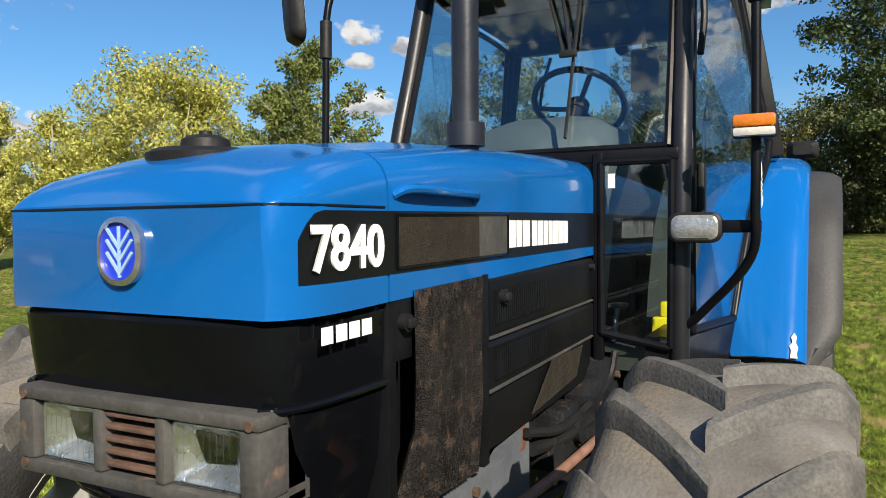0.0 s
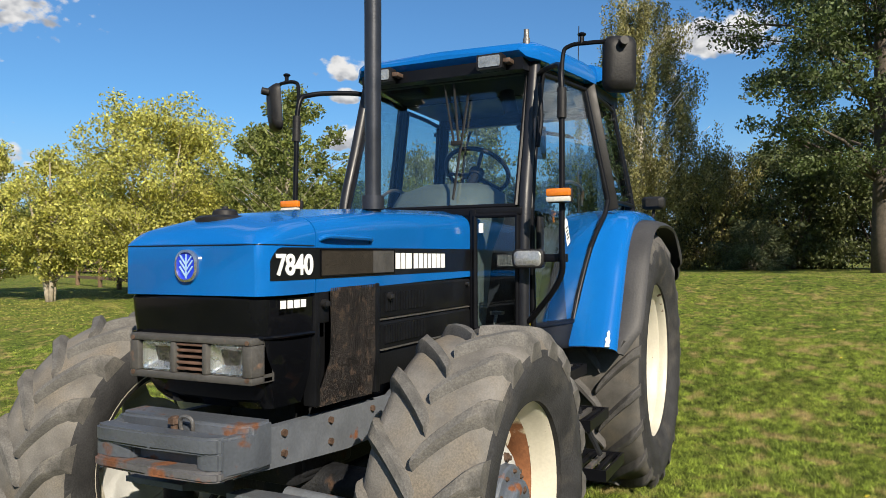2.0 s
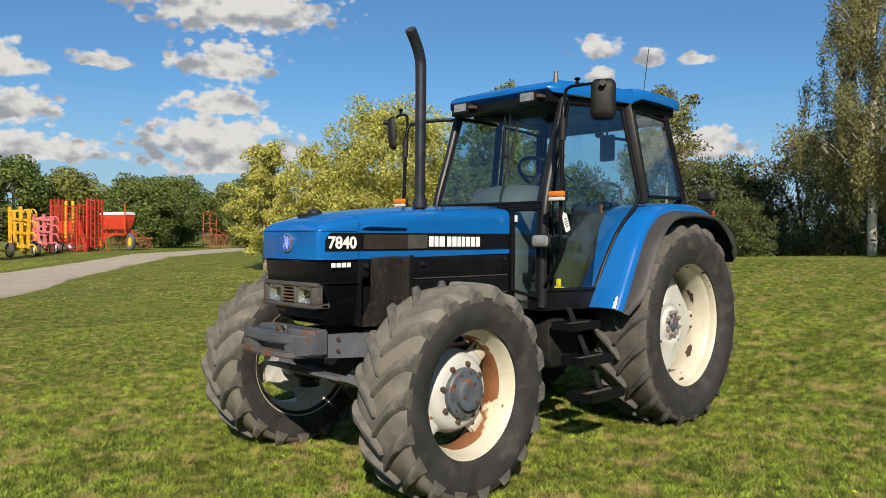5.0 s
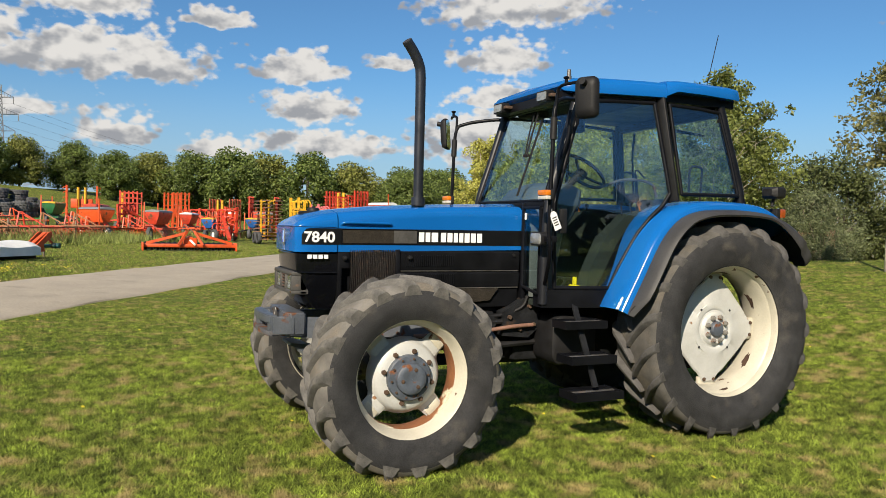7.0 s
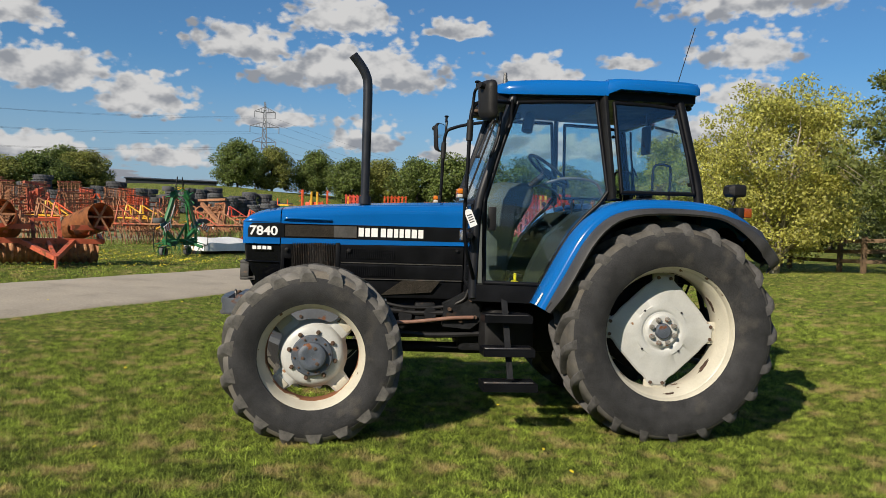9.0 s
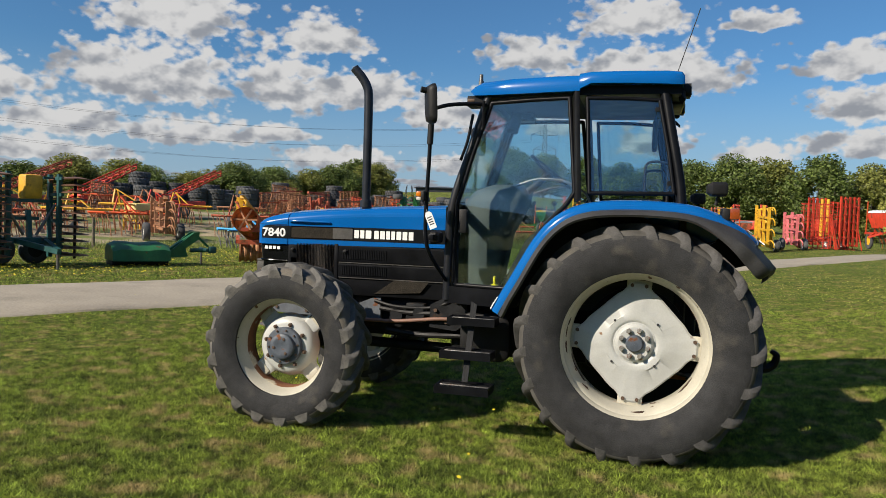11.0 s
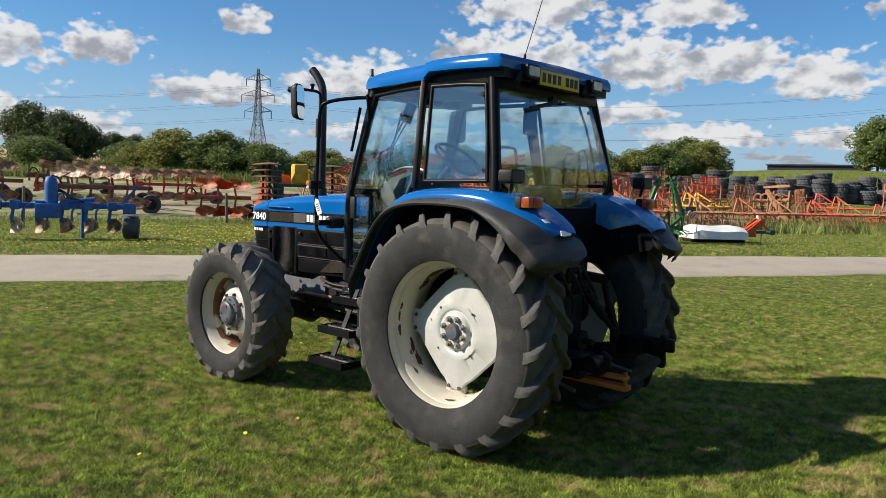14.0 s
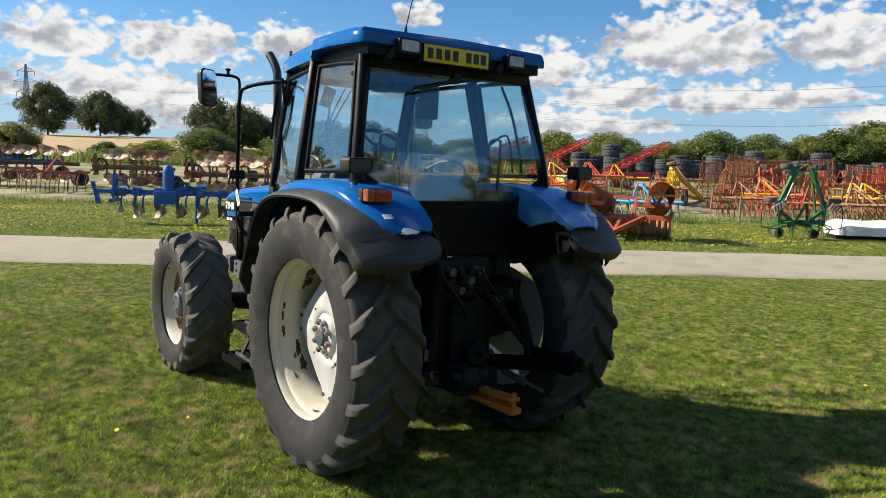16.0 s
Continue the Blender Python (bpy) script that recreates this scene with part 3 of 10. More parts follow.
SIDE_LEFT = Matrix(((-1, 0, 0, 0), (0, 0, 1, 0), (0, 1, 0, 0), (0, 0, 0, 1)))


def at_side(x, y, z, turn=0.0):
    return Matrix.Translation((x, y, z)) @ Matrix.Rotation(radians(turn), 4, "Z") @ SIDE_LEFT


def fit_text(ob, width, height):
    """Scale a lettering, still in its own plane, to a width and a cap height, its lower left corner at the origin."""
    co = np.array([v.co for v in ob.data.vertices])
    lo, hi = co.min(0), co.max(0)
    s = ((hi[0] - lo[0]) / width, (hi[1] - lo[1]) / height)
    ob.data.transform(Matrix.Diagonal((1 / s[0], 1 / s[1], 1, 1)) @ Matrix.Translation((-lo[0], -lo[1], 0)))


# -- wheels --
def tyre_mesh(R, w, rim, lug_h):
    """Carcass of an agricultural tyre, turned round the y axis."""
    bm = bmesh.new()
    base = R - lug_h
    prof = [(rim - 0.012, -0.40 * w), (rim + 0.012, -0.43 * w), (rim + 0.3 * (base - rim), -0.495 * w), (rim + 0.55 * (base - rim), -0.5 * w),
            (rim + 0.78 * (base - rim), -0.484 * w), (base - 0.040, -0.462 * w), (base - 0.018, -0.438 * w), (base - 0.005, -0.36 * w), (base, -0.2 * w), (base + 0.004, 0)]
    prof = prof + [(r, -y) for r, y in prof[-2::-1]]
    prof += [(rim - 0.012, 0.30 * w), (rim - 0.012, -0.30 * w), prof[0]]
    add_lathe(bm, prof, 72)
    return bm


def dust_crown(tyre, R, dust):
    """Dry soil clings between the bars: the crown of the carcass takes the dusty tread material."""
    me = tyre.data
    me.materials.append(dust)
    for p in me.polygons:
        c = p.center
        if math.hypot(c.x, c.z) > R - 0.090:
            p.material_index = 1


def tread_bars(wheel, R, w, lugs, lug_h, lug_w, sweep, flare, rubber):
    """Staggered chevron bars: across half the tread, over the shoulder and a little down the sidewall."""
    base = R - lug_h
    for side in (-1, 1):
        bm = bmesh.new()
        rings = []
        steps = 10
        for i in range(steps + 1):
            q = i / steps
            y = side * (-0.02 * w + q * (0.500 if R > 0.7 else 0.516) * w)
            th = sweep * (q ** 0.85)
            over = max(0.0, (q - 0.74) / 0.26)
            r_in = base - 0.012 - 0.078 * over ** 1.6 * (R / 0.8)
            r_out = base + lug_h * (1 - 0.06 * q) - 0.058 * over ** 2.2 * (R / 0.8)
            wid = lug_w * (0.85 + 0.18 * q + flare * over) * (0.75 if i == 0 else 1.0)
            ring = []
            slope = 0.017 + 0.012 * over
            for dth, r in ((-wid / 2 - slope, r_in), (-wid / 2 + 0.000, r_out - 0.008), (-wid / 2 + 0.009, r_out), (wid / 2 - 0.009, r_out), (wid / 2 - 0.000, r_out - 0.008), (wid / 2 + slope, r_in)):
                a = th + dth / R
                yy = y if r == r_in else y * (1 + 0.010 * over)
                ring.append((r * math.cos(a), yy, r * math.sin(a)))
            rings.append(ring)
        add_rings(bm, rings)
        first = part("tread_bar", bm, rubber, wheel, smooth=35)
        for k in range(lugs):
            ob = first if k == 0 else new("tread_bar", first.data)
            ob.parent = wheel
            ob.matrix_basis = Matrix.Rotation(-2 * math.pi * (k + (0.5 if side > 0 else 0)) / lugs, 4, "Y")


def add_bolts(wheel, name, n, r, y, size, depth, material, s, start=0.0):
    for k in range(n):
        a = start + 2 * math.pi * k / n
        bm = bmesh.new()
        c = Vector((r * math.cos(a), y * s, r * math.sin(a)))
        add_rod(bm, c, c + Vector((0, depth * s, 0)), size, 6)
        add_rod(bm, c + Vector((0, depth * s, 0)), c + Vector((0, depth * 1.5 * s, 0)), size * 0.55, 8)
        part(name, bm, material, wheel, smooth=0)


PLATE_OUT = -0.030


def rear_wheel(y, s, spin):
    wheel = new("rear_wheel")
    wheel.parent = tractor
    wheel.matrix_basis = pose(-0.02, y, 0.785) @ Matrix.Rotation(spin, 4, "Y")
    tagged(wheel, "large rear wheel with lugged tyre and cream rim")
    dust_crown(part("tyre", tyre_mesh(0.838, 0.475, 0.512, 0.046), M_RUBBER, wheel, "worn black rubber lugged tyre", 50), 0.838, M_TREAD_DARK)
    tread_bars(wheel, 0.838, 0.475, 21, 0.046, 0.050, 0.30, 0.10, M_LUG_DARK)
    bm = bmesh.new()
    # bead flange, stepped bead seat, dropped well
    profile = [(0.508, 0.200), (0.514, 0.190), (0.504, 0.176), (0.484, 0.168), (0.476, 0.150), (0.474, 0.118), (0.462, 0.108), (0.452, 0.060), (0.440, 0.035), (0.436, -0.08), (0.462, -0.13),
               (0.466, -0.165), (0.502, -0.172), (0.510, -0.196), (0.490, -0.196), (0.455, -0.170), (0.445, -0.14), (0.424, -0.105), (0.424, 0.030),
               (0.440, 0.075), (0.450, 0.112), (0.462, 0.122), (0.464, 0.152), (0.474, 0.174), (0.494, 0.194), (0.508, 0.200)]
    add_lathe(bm, [(r * 1.05, yy) for r, yy in profile], 64, s=s)
    part("rim", bm, M_CREAM, wheel, "cream painted steel rim with rust patches", 40)
    # paint flaked off the barrel in ragged dark patches
    rng = random.Random(5 if s > 0 else 6)
    for a0, y0, da, dy in ((58, 0.000, 13, 0.030), (40, -0.020, 8, 0.024), (14, 0.092, 3, 0.009), (5, 0.096, 4, 0.008), (-8, 0.090, 5, 0.010), (-24, 0.004, 6, 0.020), (-38, -0.010, 7, 0.022), (-48, 0.060, 3, 0.008), (96, 0.010, 9, 0.024), (150, -0.010, 8, 0.02), (215, 0.0, 9, 0.022), (262, 0.09, 5, 0.010)):
        bm = bmesh.new()
        waves = [(rng.uniform(0.08, 0.22), j, rng.uniform(0, 6.3)) for j in (2, 3, 5, 8)]
        rings = []
        for lift in (0.0, 0.0025):
            ring = []
            for k in range(22):
                b = 2 * math.pi * k / 22
                f = 1 + sum(h * math.sin(j * b + p) for h, j, p in waves)
                yy = y0 + dy * f * math.sin(b)
                a = radians(a0 + da * f * math.cos(b))
                r = 1.05 * (0.424 + max(0.0, yy - 0.030) * 0.333) - lift - 0.0005
                ring.append((r * math.cos(a), yy * s, r * math.sin(a)))
            rings.append(ring)
        add_rings(bm, rings)
        part("rust_patch", bm, M_RIM_RUST, wheel, "dark brown rust patch")
    # square pressed plate: straight sides, blunt corners on the rim lugs, a raised ring round the nuts
    bm = bmesh.new()
    n = 144
    rings = []
    for f, yy in ((0.002, 0.056), (0.112, 0.056), (0.122, 0.050), (0.132, 0.036), (0.146, 0.033), (0.156, 0.040), (0.166, 0.043), (0.20, 0.042), (0.60, 0.034), (0.97, 0.012), (1.0, 0.002), (1.0, -0.008), (0.60, 0.022), (0.13, 0.024), (0.002, 0.030)):
        ring = []
        for k in range(n):
            a = 2 * math.pi * k / n
            b = (a + math.pi / 4) % (math.pi / 2) - math.pi / 4
            edge = min(0.336 / math.cos(math.pi / 4 - abs(b)), 0.425 / math.cos(b))
            edge -= 0.010 * math.exp(-((abs(b) - 0.27) / 0.10) ** 2)
            rr = f * edge if f > 0.45 else f
            ring.append((rr * math.cos(a), (yy + PLATE_OUT) * s, rr * math.sin(a)))
        rings.append(ring)
    add_rings(bm, rings, caps=True)
    part("wheel_disc", bm, M_WHITE_DISC, wheel, "off-white pressed four-cornered wheel plate", 30)
    # holes are dark discs: the shade inside them is put into the colour
    for k in range(4):
        a = math.pi / 4 + k * math.pi / 2
        bm = bmesh.new()
        add_rod(bm, (0.205 * math.cos(a), (PLATE_OUT + 0.040) * s, 0.205 * math.sin(a)), (0.205 * math.cos(a), (PLATE_OUT + 0.0445) * s, 0.205 * math.sin(a)), 0.009, 10)
        part("plate_hole", bm, M_INK_HOLLOW, wheel, smooth=0)
    for k in range(4):
        a = k * math.pi / 2
        m = Matrix.Rotation(-a, 4, "Y")
        bm = bmesh.new()
        add_box(bm, 0.385, 0.458, *sorted(((PLATE_OUT - 0.035) * s, (PLATE_OUT + 0.000) * s)), -0.085, 0.085, 0.006, m)
        part("rim_lug", bm, M_CREAM, wheel)
        for d in (-0.048, 0.048):
            bm = bmesh.new()
            add_rod(bm, m @ Vector((0.400, PLATE_OUT * s, d)), m @ Vector((0.400, (PLATE_OUT + 0.024) * s, d)), 0.014, 6)
            part("plate_bolt", bm, M_BOLT, wheel, smooth=0)
    add_bolts(wheel, "wheel_nut", 8, 0.094, 0.056 + PLATE_OUT, 0.020, 0.022, M_NUT, s, 0.3)
    bm = bmesh.new()
    add_lathe(bm, [(r, y + PLATE_OUT) for r, y in ((0.001, 0.088), (0.050, 0.086), (0.058, 0.078), (0.062, 0.058), (0.062, 0.03))], 32, s=s)
    part("axle_cap", bm, M_HUB, wheel, "dark grey axle end")
    bm = bmesh.new()
    add_rod(bm, (0, (PLATE_OUT + 0.02) * s, 0), (0, -0.30 * s, 0), 0.115, 24)
    part("axle_hub", bm, M_GREY_DARK, wheel)
    if s > 0:
        bm = bmesh.new()
        add_lathe(bm, [(0.10, -0.255), (0.33, -0.262), (0.365, -0.275), (0.365, -0.33), (0.30, -0.345), (0.10, -0.35)], 40)
        part("brake_housing", bm, M_GREY_DARK, wheel, "dark brake and axle housing")
    return wheel


def front_wheel(y, s, spin):
    wheel = new("front_wheel")
    wheel.parent = tractor
    wheel.matrix_basis = pose(2.59, y, 0.580) @ Matrix.Rotation(spin, 4, "Y")
    tagged(wheel, "smaller driven front wheel with lugged tyre and cream rim")
    dust_crown(part("tyre", tyre_mesh(0.638, 0.40, 0.385, 0.034), M_RUBBER, wheel, "worn grey-black rubber lugged tyre", 50), 0.638, M_TREAD)
    tread_bars(wheel, 0.638, 0.40, 18, 0.032, 0.056, 0.34, 0.35, M_LUG)
    bm = bmesh.new()
    profile = [(0.319, 0.050), (0.334, 0.09), (0.344, 0.118), (0.356, 0.128), (0.384, 0.140), (0.388, 0.150), (0.382, 0.158), (0.366, 0.153), (0.352, 0.140), (0.338, 0.124), (0.326, 0.09), (0.310, 0.050), (0.319, 0.050)]
    add_lathe(bm, [(r * 1.06, yy) for r, yy in profile], 56, s=s)
    part("rim_flange", bm, M_CREAM, wheel, "cream painted outer rim flange", 40)
    bm = bmesh.new()
    profile = [(0.317, 0.048), (0.318, 0.03), (0.318, -0.07), (0.345, -0.11), (0.352, -0.125), (0.382, -0.145), (0.390, -0.168), (0.380, -0.176), (0.366, -0.166), (0.345, -0.135),
                   (0.333, -0.105), (0.308, -0.07), (0.308, 0.03), (0.309, 0.048), (0.317, 0.048)]
    add_lathe(bm, [(r * 1.06, yy) for r, yy in profile], 56, s=s)
    part("rim_barrel", bm, M_CREAM_RUST if s > 0 else M_CREAM, wheel, "rust-brown inner rim barrel" if s > 0 else "cream inner rim barrel")
    bm = bmesh.new()
    n = 64
    rings = []
    for f, yy in ((0.0, 0.056), (0.66, 0.054), (0.80, 0.044), (0.90, 0.020), (0.94, -0.012), (1.0, -0.03), (1.0, -0.04), (0.7, 0.015), (0.0, 0.03)):
        ring = []
        for k in range(n):
            a = 2 * math.pi * k / n
            tab = min(1.0, max(0.0, (math.cos(4 * a) - 0.35) / 0.25))
            edge = 0.246 + (0.084 * tab if f > 0.95 else 0.0)
            rr = max(f * edge, 0.002)
            ring.append((rr * math.cos(a), yy * s, rr * math.sin(a)))
        rings.append(ring)
    add_rings(bm, rings)
    part("wheel_disc", bm, M_WHITE_DISC, wheel, "off-white dished wheel centre with four tabs", 40)
    for k in range(4):
        m = Matrix.Rotation(-k * math.pi / 2, 4, "Y")
        bm = bmesh.new()
        add_box(bm, 0.275, 0.335, min(-0.05 * s, -0.012 * s), max(-0.05 * s, -0.012 * s), -0.055, 0.055, 0.006, m)
        part("rim_lug", bm, M_CREAM, wheel)
    bm = bmesh.new()
    add_lathe(bm, [(0.001, 0.128), (0.045, 0.128), (0.060, 0.132), (0.085, 0.130), (0.096, 0.122), (0.100, 0.095), (0.138, 0.090), (0.145, 0.082), (0.145, 0.045)], 40, s=s)
    part("planetary_hub", bm, M_HUB, wheel, "grey-blue planetary hub with rust")
    add_bolts(wheel, "wheel_nut", 8, 0.165, 0.046, 0.017, 0.020, M_BOLT, s, 0.2)
    add_bolts(wheel, "hub_bolt", 10, 0.122, 0.088, 0.0085, 0.010, M_BOLT, s)
    add_bolts(wheel, "cap_bolt", 3, 0.062, 0.129, 0.013, 0.006, M_BOLT, s, 0.6)
    return wheel


rear_wheel(0.795, 1, -0.04)
rear_wheel(-0.795, -1, 0.5)
front_wheel(0.85, 1, 0.75)
front_wheel(-0.85, -1, 0.3)


# -- bonnet --
def hood_w(x):
    w = 0.272 + 0.0315 * (x - 1.42)
    if x > 3.06:
        w -= 0.052 * (1 - math.sqrt(max(0.0, 1 - ((x - 3.06) / 0.118) ** 2)))
    return w


HOOD_TOP = ([1.42, 2.18, 2.60, 2.90, 3.035, 3.122, 3.157, 3.177], [1.722, 1.688, 1.660, 1.628, 1.605, 1.570, 1.540, 1.510])


def hood_low(x):
    return 1.335 + 0.028 * (3.0 - x) / 1.58 if x < 3.0 else 1.335


def hood_ring(x, grow=0.0, zlow=None):
    w, top = hood_w(x) + grow, float(np.interp(x, *HOOD_TOP)) + grow
    low = hood_low(x) if zlow is None else zlow
    pts = [(x, w, low), (x, w, (low + 1.5) / 2)]
    shoulder = max(min(top - 0.10, 1.60), min(1.504, top - 0.004), low + 0.02)
    rise = top - shoulder
    for k in range(9):
        a = radians(90 * k / 8)
        pts.append((x, w - 0.105 + 0.105 * math.cos(a) ** 0.8, shoulder + rise * 0.80 * math.sin(a) ** 0.9))
    pts.append((x, w * 0.42, shoulder + rise * 0.95))
    pts.append((x, 0.0, top))
    return pts + [(p[0], -p[1], p[2]) for p in pts[-2::-1]]


def build_hood():
    bm = bmesh.new()
    xs = list(np.linspace(1.42, 2.884, 16))
    add_rings(bm, [hood_ring(x) for x in xs], close=True)
    part("rear_bonnet", bm, M_BLUE, tractor, "glossy blue steel bonnet", 30)
    bm = bmesh.new()
    xs = [2.892, 2.95, 3.01, 3.06, 3.09, 3.115, 3.135, 3.150, 3.163, 3.172, 3.177]
    add_rings(bm, [hood_ring(x) for x in xs], close=True)
    part("bonnet_nose", bm, M_BLUE, tractor, "rounded glossy blue bonnet nose", 30)
    # dark seam under the top of the nose
    bm = bmesh.new()
    line = [(2.90, hood_w(2.90) + 0.0003, 1.503)] + [(x, hood_w(x) + 0.0003, 1.503) for x in (3.0, 3.06, 3.11, 3.14, 3.16, 3.176)]
    line = line + [(3.1775, 0.2, 1.503), (3.1775, 0, 1.503)] + [(3.1775, -0.2, 1.503)] + [(p[0], -p[1], p[2]) for p in line[::-1]]
    for a, b in zip(line, line[1:]):
        add_rod(bm, a, b, 0.0022, 6)
    part("bonnet_seam", bm, M_STRIPE, tractor)
    for s in (1, -1):
        # black decal band with round front end
        bm = bmesh.new()
        xs = list(np.linspace(1.43, 3.06, 24)) + [3.085, 3.105, 3.12, 3.130, 3.136]
        lo, hi = [], []
        for x in xs:
            rise = 1.386 + 0.006 * (2.87 - x)
            top = 1.497 + 0.012 * (2.87 - x) / 1.4
            cut = max(0.0, x - 3.09) / 0.046
            lo.append((x, (hood_w(x) + 0.0018) * s, rise + 0.0 * cut))
            hi.append((x, (hood_w(x) + 0.0018) * s, top - 0.045 * cut ** 2))
        add_rings(bm, [lo, hi], close=False, caps=False)
        part("side_decal", bm, M_STRIPE, tractor, "black decal band", 30)
        # grab rail moulding on the flank
        bm = bmesh.new()
        x0 = 2.60
        yy = [hood_w(2.86), hood_w(2.5)]
        add_tube(bm, [(2.865, s * (yy[0] - 0.004), 1.525), (2.83, s * (yy[0] + 0.016), 1.538), (2.65, s * (hood_w(2.65) + 0.018), 1.538),
                      (2.52, s * (yy[1] + 0.014), 1.536), (2.50, s * (yy[1] - 0.006), 1.520)], 0.009, 8, 5)
        part("flank_handle", bm, M_BLUE, tractor)
        # screened vent and plain window in the band
        bm = bmesh.new()
        a, b, c = 2.86, 2.48, 2.30
        add_rings(bm, [[(a, s * (hood_w(a) + 0.003), 1.397), (a, s * (hood_w(a) + 0.003), 1.488)], [(b, s * (hood_w(b) + 0.003), 1.400), (b, s * (hood_w(b) + 0.003), 1.491)]], close=False)
        part("vent_mesh", bm, M_MESH, tractor, "dusty wire mesh vent")
        bm = bmesh.new()
        add_rings(bm, [[(b, s * (hood_w(b) + 0.003), 1.400), (b, s * (hood_w(b) + 0.003), 1.491)], [(c, s * (hood_w(c) + 0.003), 1.402), (c, s * (hood_w(c) + 0.003), 1.493)]], close=False)
        part("vent_plate", bm, M_GRILLE_FRAME, tractor)
        bm = bmesh.new()
        for p, q in (((a, 1.394), (c, 1.399)), ((a, 1.491), (c, 1.496)), ((a, 1.394), (a, 1.491)), ((c, 1.399), (c, 1.496))):
            add_rod(bm, (p[0], s * (hood_w(p[0]) + 0.003), p[1]), (q[0], s * (hood_w(q[0]) + 0.003), q[1]), 0.0035, 6)
        part("vent_frame", bm, M_BLACK, tractor)
    # model number, white, on both flanks
    turn = math.degrees(math.atan(0.0315))
    for s in (1, -1):
        text = lettering("model_number", "7840", 0.1, Matrix.Identity(4), M_WHITE_DECAL, tractor, "white model number 7840", bold=0.0026)
        fit_text(text, 0.212, 0.074)
        if s > 0:
            text.data.transform(at_side(3.122, 0.272 + 0.0315 * 1.702 + 0.0035, 1.400, turn))
        else:
            text.data.transform(Matrix.Translation((2.91, -hood_w(2.91) - 0.0035, 1.404)) @ Matrix.Rotation(radians(90), 4, "X"))
        # the maker's names as plain white blocks, one for each character
        for x0, x1, z0, z1, widths in ((2.288, 1.775, 1.414, 1.482, (5, 4.4, 6.2, 0, 5, 5, 4, 4, 5, 5, 5)), (3.098, 2.955, 1.291, 1.318, (5, 5, 5, 5))):
            total = sum(widths) + 1.5 * (len(widths) - 1)
            x = x0
            step = (x1 - x0) / total
            for wd in widths:
                if wd:
                    bm = bmesh.new()
                    xa, xb = x, x + wd * step
                    y = s * (max(hood_w(xa), hood_w(xb)) + 0.0030)
                    add_box(bm, min(xa, xb), max(xa, xb), min(y, y + 0.0012 * s), max(y, y + 0.0012 * s), z0, z1)
                    part("name_block", bm, M_WHITE_DECAL, tractor, smooth=0)
                x += (wd + 1.5 if wd else 1.5) * step
    # badge
    bm = bmesh.new()
    out = round_rect(0, 1.434, 0.100, 0.110, 0.044, 6)
    inn = round_rect(0, 1.434, 0.082, 0.092, 0.037, 6)
    add_rings(bm, [[(3.172, y, z) for y, z in out], [(3.188, y, z) for y, z in out], [(3.191, y, z) for y, z in inn], [(3.183, y, z) for y, z in inn]], caps=False)
    badge = part("badge", bm, M_CHROME, tractor, "oval chrome-edged blue badge")
    bm = bmesh.new()
    add_prism(bm, inn, "x", 3.178, 3.185)
    part("badge_field", bm, M_BADGE_BLUE, badge)
    bm = bmesh.new()
    add_bar(bm, (3.186, 0, 1.392), (3.186, 0, 1.474), 0.004, 0.005)
    for s in (1, -1):
        for z in (1.398, 1.418, 1.438):
            add_bar(bm, (3.186, 0, z), (3.186, s * 0.029, z + 0.034), 0.004, 0.005)
    part("badge_leaf", bm, M_BADGE_LEAF, badge)
    # air intake cap
    bm = bmesh.new()
    rings = []
    for r, z in ((0.104, 1.580), (0.106, 1.604), (0.092, 1.612), (0.046, 1.617), (0.043, 1.632), (0.030, 1.639), (0.012, 1.641), (0.011, 1.648), (0.002, 1.650)):
        rings.append([(2.975 + r * math.cos(a), -0.02 + r * math.sin(a), z) for a in (2 * math.pi * k / 24 for k in range(24))])
    add_rings(bm, rings)
    part("pre_cleaner_cap", bm, M_PLASTIC, tractor, "dusty black rubber intake cap")


build_hood()


